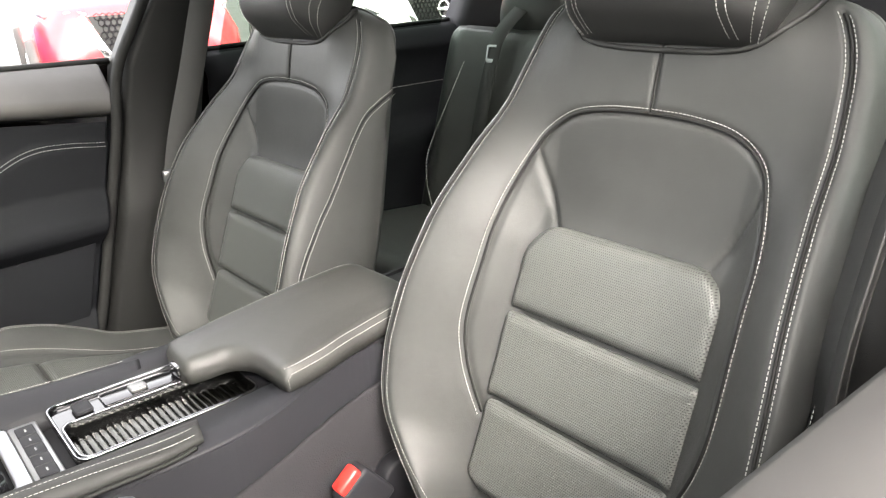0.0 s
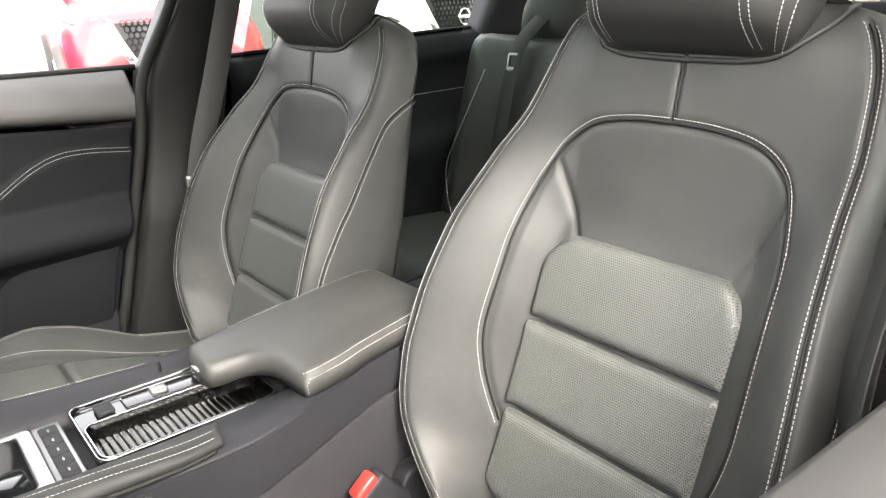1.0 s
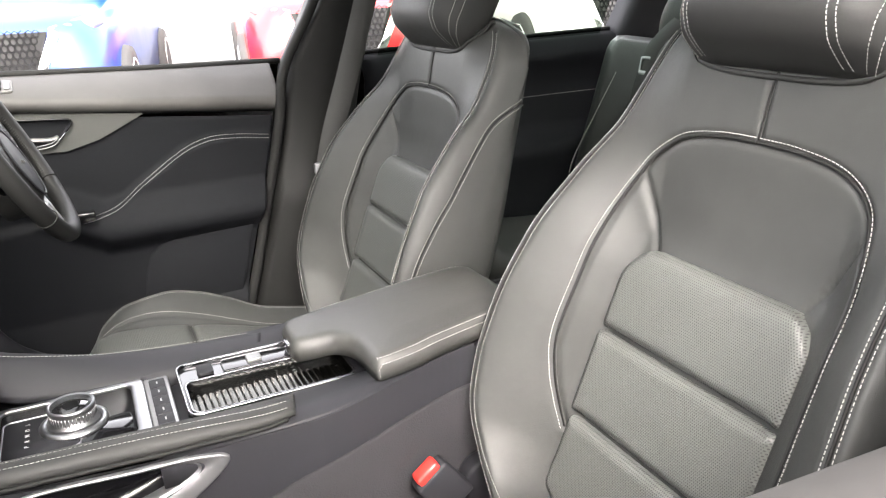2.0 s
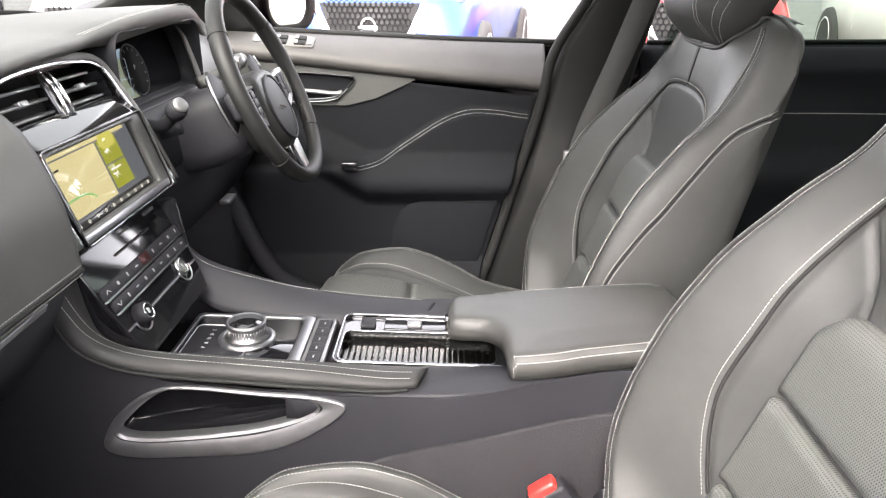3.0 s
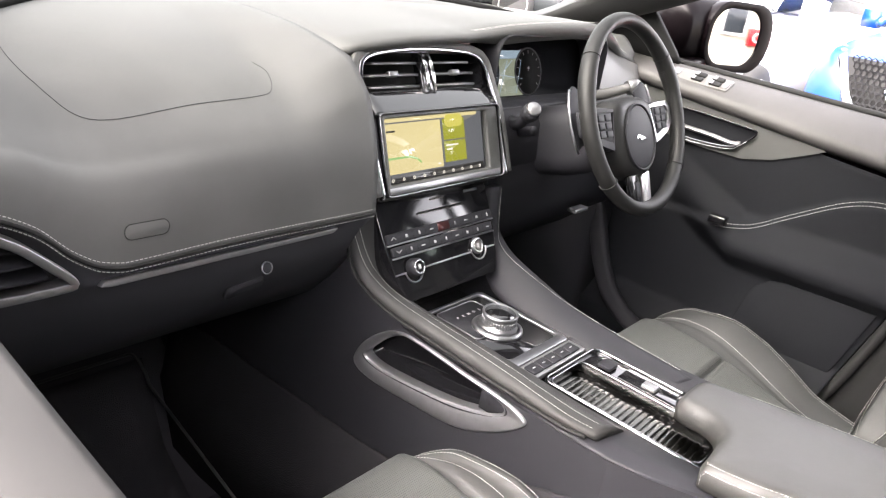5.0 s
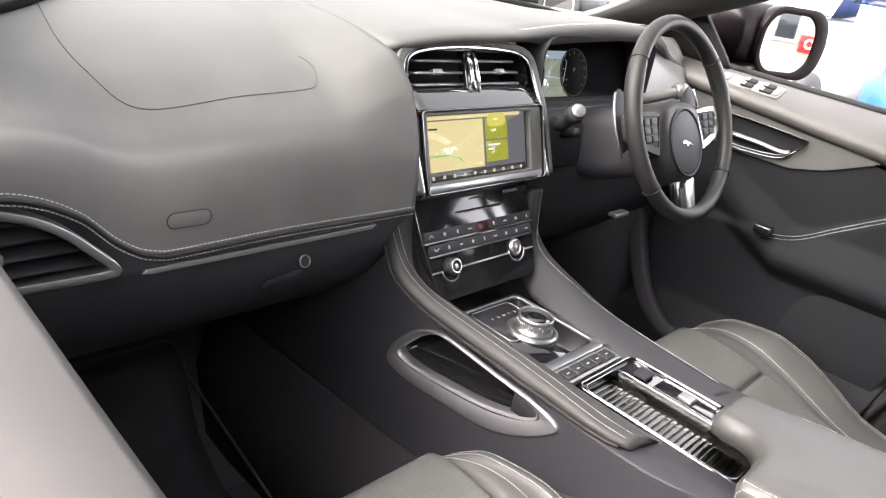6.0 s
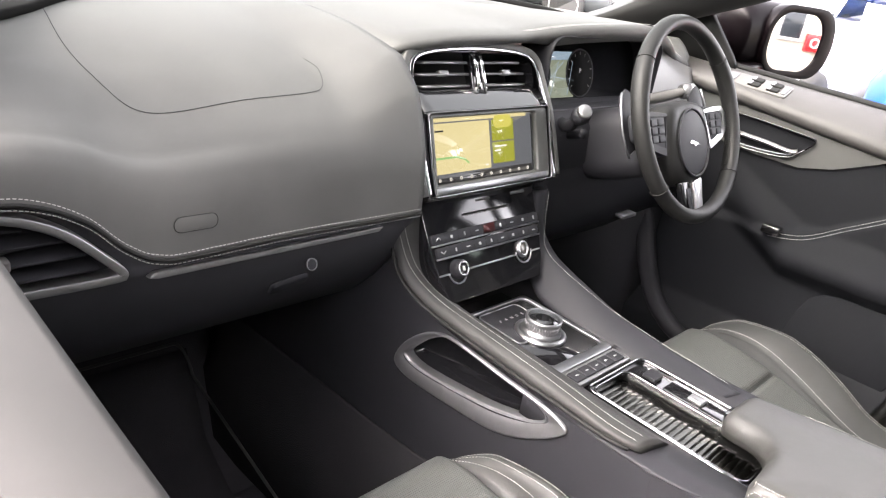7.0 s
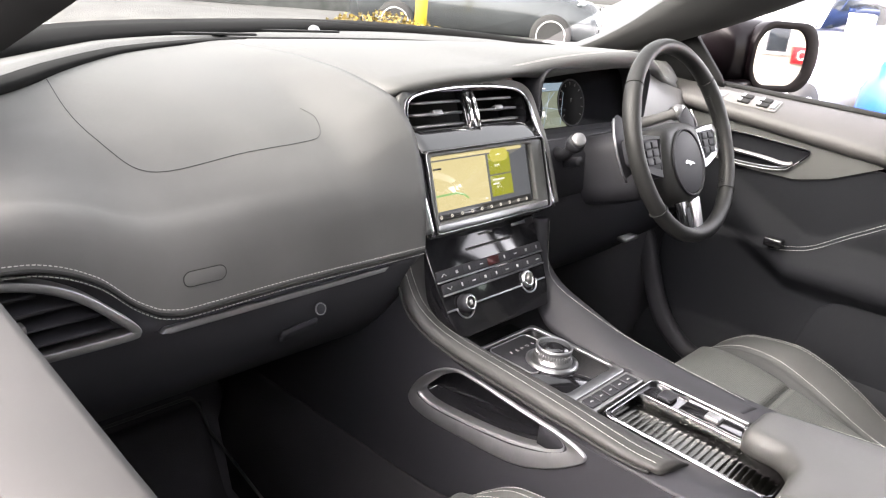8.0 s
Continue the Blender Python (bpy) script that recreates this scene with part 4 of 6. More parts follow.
    part("button_mark", prism(rounded(x - 0.003, x + 0.003, -0.0805, -0.0785, 0.0008), 0.0075, 0.008, TOP), DIM_INK, b)

# tray with tambour lid
TR = plane_m((0, 0.05, 0.3195), (1, 0, 0), (0, 1, 0.03))
TRAY = (-0.0575, 0.022, -0.1, 0.1)
part("tray_frame", frame_ring(rounded(-0.067, 0.071, -0.128, 0.108, 0.014), rounded(-0.0635, 0.0675, -0.1245, 0.1045, 0.012), -0.004, 0.006, TR), DARKCHROME, console, "bright metal tray surround", bevel=0.0015)
part("tray_panel", holed(rounded(-0.064, 0.068, -0.125, 0.105, 0.012), [rounded(*TRAY, 0.012)], TR), PIANO, console, "gloss black tray surround", solid=0.004, smooth=False, out=(0, 0, 1))
part("tray_lip", frame_ring(rounded(TRAY[0] - 0.003, TRAY[1] + 0.003, TRAY[2] - 0.003, TRAY[3] + 0.003, 0.014), rounded(*TRAY, 0.012), -0.016, 0.0035, TR), DARKCHROME, console, bevel=0.001)
shake = random.Random(3)
for i in range(25):
    m = TR @ Matrix.Translation((-0.01775, -0.096 + 0.008 * i, -0.012)) @ Matrix.Rotation(radians(shake.uniform(-1.5, 1.5)), 4, "X") @ Matrix.Rotation(radians(shake.uniform(-1.2, 1.2)), 4, "Y")
    lens = [(-0.00393, -0.0002), (-0.0036, 0.0005), (-0.0018, 0.0009), (0.0, 0.001), (0.0018, 0.0009), (0.0036, 0.0005), (0.00393, -0.0002)]
    rows = [[m @ Vector((x, a, b)) for a, b in lens] + [m @ Vector((x, 0.0038, -0.0015)), m @ Vector((x, -0.0038, -0.0015))] for x in np.linspace(-0.0392, 0.0392, 5)]
    part("slat", loft(rows, closed_u=True, caps=True), SMOKED, console)
part("slat_bed", prism(rounded(TRAY[0] - 0.001, TRAY[1] + 0.001, TRAY[2] - 0.001, TRAY[3] + 0.001, 0.012), -0.0165, -0.0142, TR), GLOSS, console)
part("socket_cover", prism(rounded(0.029, 0.064, -0.085, 0.05, 0.004), 0.0, 0.003, TR), PIANO, console, bevel=0.001)
part("parking_switch", prism(rounded(0.035, 0.053, -0.002, 0.018, 0.003), 0.002, 0.008, TR), SATIN_DARK, console, "silver parking brake switch", bevel=0.002)
part("stop_button", prism(rounded(0.032, 0.056, 0.062, 0.082, 0.003), 0.001, 0.006, TR), DARK, console, bevel=0.001)

# armrest lid: the driver's half reaches further forward
lid_line = [(-0.106, -0.074), (-0.097, -0.064), (-0.06, -0.062), (-0.028, -0.057), (-0.006, -0.038), (-0.0, -0.006), (0.012, 0.01), (0.06, 0.01), (0.077, 0.004),
            (0.084, -0.01), (0.094, -0.12), (0.098, -0.25), (0.088, -0.29), (0.06, -0.302), (-0.06, -0.302), (-0.079, -0.29), (-0.084, -0.25), (-0.095, -0.16), (-0.103, -0.12)]
lid_line = [(q.x, q.y) for q in curve([(a, b, 0) for a, b in lid_line], 4, True)]
LIDM = plane_m((0, 0, 0.322), (1, 0, 0), (0, 1, -0.055))
lid = part("armrest_lid", soft_slab(lid_line, 0.0, 0.03, 0.013, 0.006, LIDM, 0.003), LID_LEATHER, console, "padded black leather armrest lid")
for z, d in ((0.0214, 0.0006), (0.0284, 0.0062)):
    inset = grow(lid_line, -d)
    for s in (-1, 1):
        line = sorted([q for q in inset if s * q[0] > (0.074 if q[1] < -0.2 else 0.088) - d and -0.29 < q[1] < (-0.07 if s < 0 else -0.01)], key=lambda q: -q[1])
        pts = [LIDM @ Vector((a, b, z + 0.0004)) for a, b in line]
        if s < 0:
            # turns down at the front corner
            a, b = line[0]
            pts = [LIDM @ Vector((a + 0.001 - d, b + 0.006 - d, z - h)) for h in np.linspace(z - 0.005, 0.006, 6)] + pts
        sew("lid_stitching", pts, (s, 0, 0.3 if z < 0.025 else 1.7), lid, r=0.00035)
part("lid_button", prism(rounded(0.022, 0.044, -0.002, 0.012, 0.003), 0.004, 0.02, LIDM @ Matrix.Translation((0.0, 0.003, 0))), GLOSS, lid, bevel=0.002)
part("bin", box(-0.083, 0.083, -0.43, -0.09, 0.12, 0.327), DARK, console, bevel=0.01)

# ---- dashboard ----
dash = thing("dashboard", (0, 0.6, 0.3), "black stitched leather dashboard with silver framed centre stack", "dashboard")

EDGE = [(-0.72, 0.572), (-0.66, 0.572), (-0.625, 0.568), (-0.6, 0.56), (-0.564, 0.539), (-0.53, 0.507), (-0.505, 0.492), (-0.48, 0.487), (-0.358, 0.489), (-0.15, 0.486)]
GROOVE = [(-0.72, 0.47), (-0.66, 0.487), (-0.6, 0.53), (-0.5, 0.64), (-0.38, 0.75), (-0.257, 0.835), (-0.1, 0.91), (0.1, 0.93), (0.25, 0.93), (0.4, 0.885), (0.55, 0.80), (0.65, 0.68), (0.72, 0.55)]

# passenger pad, from the stitched edge up and forward to the groove
xs = np.concatenate([np.linspace(-0.72, -0.45, 46), np.linspace(-0.44, -0.152, 30)])
PROF = [(q.x, q.y) for q in curve([(0.398, 0.50, 0), (0.400, 0.535, 0), (0.405, 0.568, 0), (0.418, 0.593, 0), (0.452, 0.618, 0), (0.53, 0.653, 0), (0.62, 0.677, 0), (0.75, 0.692, 0), (0.96, 0.7, 0)], 7)]
padseam = [(-0.52, 0.62), (-0.525, 0.54), (-0.51, 0.49), (-0.475, 0.463), (-0.37, 0.470), (-0.29, 0.474), (-0.262, 0.482), (-0.25, 0.508), (-0.256, 0.53)]
padseam = [(q.x, q.y) for q in curve([(a, b, 0) for a, b in padseam], 8)]


def pad_z(x, y):
    """Height of the passenger pad at a place on its top."""
    z = float(np.interp(y, [p[0] for p in PROF], [p[1] for p in PROF]))
    c = min(1, max(0, (x + 0.27) / 0.12))
    c = c * c * (3 - 2 * c)
    q = min(1, max(0, (-0.22 - x) / 0.34))
    z -= 0.012 * q * q * (3 - 2 * q) * interp(y, [(0.4, 0), (0.425, 1), (0.45, 0.8), (0.5, 0)])
    z += c * interp(y, [(0.40, 0), (0.41, 0.004), (0.43, 0.03), (0.47, 0.044), (0.53, 0.032), (0.62, 0.02), (0.8, 0.005), (0.96, 0)])
    gy = glide(x, GROOVE)
    zg = 0.70 - 0.012 * max(0, 0.75 - gy) / 0.3
    miss = max(0, zg - 0.002 - float(np.interp(gy, [p[0] for p in PROF], [p[1] for p in PROF])))
    return z + miss * max(0, min(1, (y - 0.45) / max(0.02, gy - 0.45))) ** 1.6


def pad_top(x, z):
    """Carries the stitched edge's rise and fall into the front of the pad."""
    return z if z > 0.66 else glide(x, EDGE) + (z - 0.5) * (0.66 - glide(x, EDGE)) / 0.16


rows = []
for x in xs:
    ze = glide(x, EDGE)
    gy = glide(x, GROOVE)
    wall = 0.03 * max(0, (-0.56 - x) / 0.16)
    row = [(x, 0.40 + dy - wall, ze + dz) for dy, dz in ((0.02, -0.003), (0.008, -0.005), (0.001, -0.001))]
    for y, z in PROF:
        a = max(0.43, gy - 0.08)
        yy = y if y < a else a + (y - a) * (gy - a) / (0.96 - a)
        zz = pad_top(x, pad_z(x, yy) if y > 0.402 else z)
        row.append((x, yy - wall * max(0, 1 - (yy - 0.4) / 0.1), zz))
    rows.append(row)
pad = part("passenger_pad", loft(rows), DASH, dash, "smooth leather-look dash pad above the glovebox", solid=0.004, out=(0, -0.5, 1))
line = []
for x, y in padseam:
    line.append(Vector((x, y, pad_top(x, pad_z(x, y)) + 0.0003)))
part("airbag_seam", tube(line, 0.0004, 5), DARK, pad)
for off, nrm in ((0.006, (0, -1, 0.1)), (-0.004, (0, -1, -0.3))):
    pts = [(x, 0.3975 - 0.03 * max(0, (-0.56 - x) / 0.16) + (0.001 if off > 0 else 0.0015), glide(x, EDGE) + off) for x in np.linspace(-0.70, -0.153, 150)]
    sew("pad_stitching", pts, nrm, pad)
part("pad_bead", tube([(x, 0.397 - 0.03 * max(0, (-0.56 - x) / 0.16), glide(x, EDGE) + 0.001) for x in np.linspace(-0.715, -0.153, 100)], 0.0022, 6), RUBBER, pad)
m = plane_m((-0.462, 0.3985, 0.523), (1, 0, 0), (0, 0.1, 1))
part("airbag_badge", prism(rounded(-0.0225, 0.0225, -0.0075, 0.0075, 0.007), -0.002, 0.0002, m), DASH, pad, bevel=0.0005)
part("badge_rim", frame_ring(rounded(-0.0232, 0.0232, -0.0082, 0.0082, 0.0077), rounded(-0.0222, 0.0222, -0.0072, 0.0072, 0.0069), -0.001, 0.0004, m), RUBBER, pad, bevel=0.0006)

# shelf between groove and windscreen, and the dark groove
rows = []
grow_pts = []
for x in np.linspace(-0.72, 0.72, 61):
    gy = glide(x, GROOVE)
    zg = 0.70 - 0.012 * max(0, (0.75 - gy)) / 0.3
    wy = glide(x, [(-0.72, 0.5), (-0.62, 0.61), (-0.51, 0.715), (-0.313, 0.875), (-0.065, 0.99), (0.189, 1.075), (0.40, 1.09), (0.56, 1.0), (0.66, 0.86), (0.72, 0.74)])
    wy = max(wy, gy + 0.05)
    grow_pts.append((x, gy + 0.004, zg - 0.0035))
    rows.append([(x, gy - 0.003, zg - 0.012), (x, gy + 0.012, zg - 0.003), (x, gy + 0.03, zg + 0.001), (x, (gy + wy) / 2, zg + 0.004), (x, wy, zg + 0.003)])
deck = part("rear_shelf", loft(rows), DASH, dash, "grey dash shelf below the windscreen", solid=0.004, out=(0, 0, 1))
part("groove", sweep([q for q in grow_pts if q[0] < 0.47], box_section(0.013, 0.005, 0.003, 2)), BLACKOUT, dash)
part("defrost_vent", prism(rounded(-0.02, 0.2, 1.02, 1.034, 0.006), 0.7035, 0.7075), RUBBER, deck, bevel=0.001)
part("defrost_vent", prism(rounded(-0.26, -0.06, 0.925, 0.938, 0.006), 0.7035, 0.7075), RUBBER, deck, bevel=0.001)
part("light_sensor", lathe([(0.012, 0), (0.012, 0.004), (0.009, 0.009), (0.004, 0.012)], 20, Matrix.Translation((0.15, 1.045, 0.704))), SATIN, deck)
part("centre_speaker", prism([(-0.1, 0.74), (0.09, 0.75), (0.13, 0.9), (-0.11, 0.89)], 0.688, 0.7025), GREYTRIM, deck, bevel=0.004)

# top skin over centre and driver's side
HOOD = [(-0.16, 0.50, 0.672), (-0.13, 0.478, 0.684), (-0.06, 0.471, 0.694), (0.0, 0.469, 0.698), (0.06, 0.471, 0.7), (0.12, 0.476, 0.703), (0.2, 0.468, 0.714), (0.3, 0.46, 0.722), (0.4, 0.458, 0.726),
        (0.48, 0.464, 0.722), (0.56, 0.48, 0.70), (0.64, 0.50, 0.672), (0.72, 0.51, 0.655)]
hp = curve(HOOD, 6)
rows = []
for p in hp:
    gy = glide(p.x, GROOVE)
    deep = min(1, max(0, (p.x - 0.12) / 0.06)) * min(1, max(0, (0.56 - p.x) / 0.06))
    row = [(p.x, p.y + 0.03 + 0.03 * deep, p.z - 0.018 - 0.012 * deep), (p.x, p.y + 0.006 + 0.004 * deep, p.z - 0.012 - 0.013 * deep), (p.x, p.y, p.z - 0.004), (p.x, p.y + 0.006, p.z + 0.002)]
    for k in (0.1, 0.22, 0.4, 0.6, 0.8, 1.0):
        y = p.y + (gy - p.y) * k
        row.append((p.x, y, (p.z + 0.004) * (1 - k) + 0.7 * k + 0.006 * math.sin(math.pi * k)))
    rows.append(row)
hood = part("top_skin", loft(rows), DASH, dash, "leather-look cowl over the instruments", solid=0.004, out=(0, -0.3, 1))
for off in (0.008, 0.014):
    pts = [(p.x, p.y + off, p.z + 0.0045) for p in hp if p.x > 0.1]
    sew("hood_stitching", pts, (0, -0.2, 1), hood, r=0.00035)

# cluster in its dark recess
part("cluster_tunnel", loft([[(x, y, z) for x, z in rounded(0.165 - g, 0.50 + g, 0.592 - g, 0.70 + g * 0.6, 0.03)] for y, g in ((0.468, 0.008), (0.50, 0.0), (0.535, -0.006))], closed_u=True), DARK, dash, solid=0.003)
CM = plane_m((0.325, 0.512, 0.636), (1, 0, 0), (0, 0.25, 1))
cl = part("instrument_display", prism(rounded(-0.17, 0.17, -0.055, 0.06, 0.02), -0.004, 0.0, CM), PIANO, dash, "digital instrument display with map and dials")
part("cluster_map", prism(rounded(-0.135, -0.03, -0.04, 0.022, 0.002), 0.0, 0.001, CM), CLUSTER_MAP, cl)
part("cluster_sky", prism(rounded(-0.135, -0.03, 0.0225, 0.036, 0.002), 0.0, 0.001, CM), CLUSTER_SKY, cl)
for a, b in (((-0.13, -0.03), (-0.06, 0.02)), ((-0.1, -0.038), (-0.075, 0.02)), ((-0.13, 0.0), (-0.03, -0.012)), ((-0.05, -0.036), (-0.034, 0.02))):
    part("map_road", tube([CM @ Vector((*a, 0.0012)), CM @ Vector((*b, 0.0012))], 0.0007, 4), CLUSTER_SKY, cl)
for cx in (-0.15, -0.022):
    part("dial_face", disc(0.042, 0.042, 0.0016, 40, CM @ Matrix.Translation((cx + 0.01, 0, 0))), BLACKOUT, cl)
    part("dial_ring", frame_ring([(cx + 0.01 + 0.041 * math.cos(a / 20 * math.pi), 0.041 * math.sin(a / 20 * math.pi)) for a in range(40)],
                                 [(cx + 0.01 + 0.039 * math.cos(a / 20 * math.pi), 0.039 * math.sin(a / 20 * math.pi)) for a in range(40)], 0.0016, 0.0022, CM), DARK, cl)
    ticks = [moved(box(-0.0006, 0.0006, 0.031, 0.036, 0.0016, 0.002), CM @ Matrix.Translation((cx + 0.01, 0, 0)) @ Matrix.Rotation(radians(a), 4, "Z")) for a in range(-130, 131, 26)]
    part("dial_ticks", merge(*ticks), GREYTRIM, cl)
lettering("gear_letter", "P", CM @ Matrix.Translation((-0.012, 0.004, 0.0022)), 0.011, GREYTRIM, cl)
for x in (-0.06, -0.05, -0.04, 0.06):
    part("cluster_lamp", moved(box(-0.002, 0.002, -0.001, 0.001, 0.0, 0.001), CM @ Matrix.Translation((x, -0.046, 0))), SCREEN_ICON, cl)

# grey panel right of the cluster and the lower dash before the driver
rows = []
for x in np.linspace(0.485, 0.725, 9):
    z1 = interp(x, [(0.485, 0.705), (0.56, 0.69), (0.64, 0.662), (0.725, 0.645)])
    rows.append([(x, 0.505, z1), (x, 0.49, z1 - 0.03), (x, 0.47, 0.60), (x, 0.455, 0.55), (x, 0.45, 0.50), (x, 0.47, 0.46)])
part("outer_panel", loft(rows), GREYTRIM, dash, solid=0.004, out=(0, -1, 0))
rows = []
for x in np.linspace(0.15, 0.49, 12):
    rows.append([(x, 0.515, 0.598), (x, 0.47, 0.588), (x, 0.445, 0.56), (x, 0.44, 0.50), (x, 0.46, 0.46)])
part("column_panel", loft(rows), DARK, dash, solid=0.004, out=(0, -1, 0))
rows = []
for x in np.linspace(0.15, 0.725, 14):
    rows.append([(x, 0.445, 0.50), (x, 0.44, 0.45), (x, 0.452, 0.40), (x, 0.49, 0.34), (x, 0.56, 0.28), (x, 0.66, 0.25)])
knee = part("knee_panel", loft(rows), DARK, dash, solid=0.004, out=(0, -1, 0))
part("bonnet_lever", box(0.44, 0.49, 0.425, 0.445, 0.372, 0.38), SATIN_DARK, knee, bevel=0.002)

# glovebox side below the pad
rows = []
for x in np.linspace(-0.72, -0.135, 40):
    ze = glide(x, EDGE)
    top = min(ze, 0.488)
    wall = 0.03 * max(0, (-0.56 - x) / 0.16)
    rows.append([(x, 0.425 - wall, ze - 0.004), (x, 0.418 - wall, top - 0.012), (x, 0.421 - wall, 0.462), (x, 0.43 - wall, 0.44), (x, 0.45, 0.405), (x, 0.485, 0.36), (x, 0.53, 0.315), (x, 0.6, 0.28), (x, 0.7, 0.265), (x, 0.9, 0.255), (x, 1.1, 0.25)])
glove = part("glovebox", loft(rows), GLOVE, dash, "dark plastic glovebox with round button", solid=0.004, out=(0, -1, 0))
m = plane_m((-0.348, 0.416, 0.4665), (1, 0, 0), (0, 0.12, 1))
part("trim_strip", prism([(-0.155, -0.0015), (-0.145, -0.0035), (0.14, -0.0025), (0.148, 0.003), (-0.15, 0.0035)], -0.006, 0.004, m), SATIN_DARK, glove, "satin trim strip", bevel=0.001)
m = plane_m((-0.297, 0.4275, 0.4315), (1, 0, 0), (0, 0.35, 1))
part("glovebox_button", lathe([(0.0065, 0), (0.0065, 0.0015), (0.005, 0.002), (0.002, 0.0022)], 24, m), DARK, glove)
part("button_ring", frame_ring([(0.0078 * math.cos(a / 16 * math.pi), 0.0078 * math.sin(a / 16 * math.pi)) for a in range(32)], [(0.0066 * math.cos(a / 16 * math.pi), 0.0066 * math.sin(a / 16 * math.pi)) for a in range(32)], 0.0, 0.002, m), SATIN_DARK, glove)
m = plane_m((-0.318, 0.449, 0.402), (1, 0, 0.1), (0, 0.62, -1))
part("glovebox_pull", prism(rounded(-0.02, 0.034, -0.006, 0.016, 0.006), -0.004, 0.004, m), DARK, glove, bevel=0.004)

# passenger end vent
VO = [(-0.70, 0.562), (-0.66, 0.561), (-0.62, 0.553), (-0.585, 0.535), (-0.555, 0.508), (-0.538, 0.49), (-0.548, 0.486), (-0.62, 0.487), (-0.70, 0.489)]
VO = [(q.x, q.y) for q in curve([(a, b, 0) for a, b in VO], 4, True)]
m = plane_m((0, 0.3915, 0), (1, 0, 0), (0, 0, 1))
vent = part("end_vent", frame_ring(grow(VO, 0.004), grow(VO, -0.004), -0.012, 0.006, m @ Matrix.Rotation(0, 4, "X")), SATIN, dash, "silver framed air vent", bevel=0.0015)
part("vent_back", prism(VO, -0.05, -0.045, m), RUBBER, vent)
for i, z in enumerate((0.499, 0.514, 0.53, 0.546)):
    x1 = interp(z, [(0.487, -0.545), (0.51, -0.56), (0.53, -0.582), (0.55, -0.62)])
    part("vent_slat", sweep([(-0.70, 0.402, z), (x1 - 0.004, 0.402, z)], box_section(0.009, 0.0015, 0.001, 2), up=(0, -0.3, 1)), DARK, vent)
part("vent_tab", box(-0.645, -0.628, 0.386, 0.4, 0.511, 0.521), GREYTRIM, vent, bevel=0.002)

# ---- centre stack ----
stack = thing("centre_stack", (0, 0.45, 0.35), "gloss black centre stack with touchscreen, air vents and climate buttons", "car stereo")
SM = plane_m((0, 0.419, 0.5535), (1, 0, 0), (0, 0.325, 1))  # screen face, leaning back
body = part("stack_body", merge(prism(rounded(-0.134, 0.134, -0.062, 0.062, 0.008), -0.06, -0.0135, SM)), GLOSS, stack, bevel=0.003)
part("screen_frame", frame_ring(rounded(-0.1295, 0.1295, -0.0555, 0.0555, 0.008), rounded(-0.1275, 0.1275, -0.0535, 0.0535, 0.006), -0.01, 0.004, SM), DARKCHROME, stack, "thin chrome screen frame", bevel=0.0012)
part("screen_bezel", frame_ring(rounded(-0.127, 0.127, -0.053, 0.053, 0.006), rounded(-0.1175, 0.0985, -0.040, 0.047, 0.003), -0.011, 0.0005, SM), PANELGREY, stack, bevel=0.003)
part("screen_base", prism(rounded(-0.122, 0.122, -0.0525, -0.0435, 0.002), -0.004, 0.0015, SM), SATIN, stack, "satin strip below the screen", bevel=0.001)
SD = SM @ Matrix.Translation((-0.0095, 0, 0)) @ Matrix.Diagonal((0.965, 1, 1, 1))
scr = part("touchscreen", prism(rounded(-0.112, 0.112, -0.042, 0.049, 0.002), -0.012, -0.0105, SD), SCREEN_DARK, stack, "lit touchscreen with a yellow map and green tiles")
part("map_tile", prism(rounded(-0.109, 0.012, -0.027, 0.04, 0.001), -0.0105, -0.0098, SD), SCREEN_MAP, scr)
part("status_bar", prism(rounded(-0.109, 0.1, 0.042, 0.047, 0.001), -0.0105, -0.0098, SD), SCREEN_MAP, scr)
part("media_tile", prism(rounded(0.018, 0.068, 0.01, 0.04, 0.001), -0.0105, -0.0098, SD), SCREEN_GREEN, scr)
part("media_glow", prism(rounded(0.022, 0.064, 0.028, 0.046, 0.008), -0.0098, -0.0094, SD), SCREEN_YELLOW, scr)
part("phone_tile", prism(rounded(0.018, 0.068, -0.022, 0.008, 0.001), -0.0105, -0.0098, SD), SCREEN_GREEN, scr)
part("route_line", sweep([SD @ Vector(q) for q in ((-0.107, -0.006, -0.0096), (-0.06, -0.006, -0.0096), (-0.045, -0.01, -0.0096), (-0.036, -0.016, -0.0096))], box_section(0.0014, 0.0003, 0.0002, 1), up=(0, -1, 0.3)), SCREEN_ROUTE, scr)
part("menu_bar", prism(rounded(-0.11, 0.11, -0.041, -0.029, 0.001), -0.0105, -0.0099, SD), SCREEN_BAR, scr)
for i in range(10):
    x = -0.098 + 0.0218 * i
    part("menu_icon", frame_ring([(x + 0.0024 * math.cos(a / 6 * math.pi), -0.035 + 0.0024 * math.sin(a / 6 * math.pi)) for a in range(12)],
                                 [(x + 0.0015 * math.cos(a / 6 * math.pi), -0.035 + 0.0015 * math.sin(a / 6 * math.pi)) for a in range(12)], -0.0099, -0.0094, SD), SCREEN_ICON, scr, smooth=False)
for a, b, c in ((-0.102, -0.085, 0.03), (0.022, 0.05, 0.002), (0.022, 0.036, -0.004), (0.0, 0.006, -0.022)):
    part("text_bar", prism(rounded(a, b, c - 0.0012, c + 0.0012, 0.0008), -0.0098, -0.0094, SD), SCREEN_BAR if c > 0.02 else SCREEN_ICON, scr)

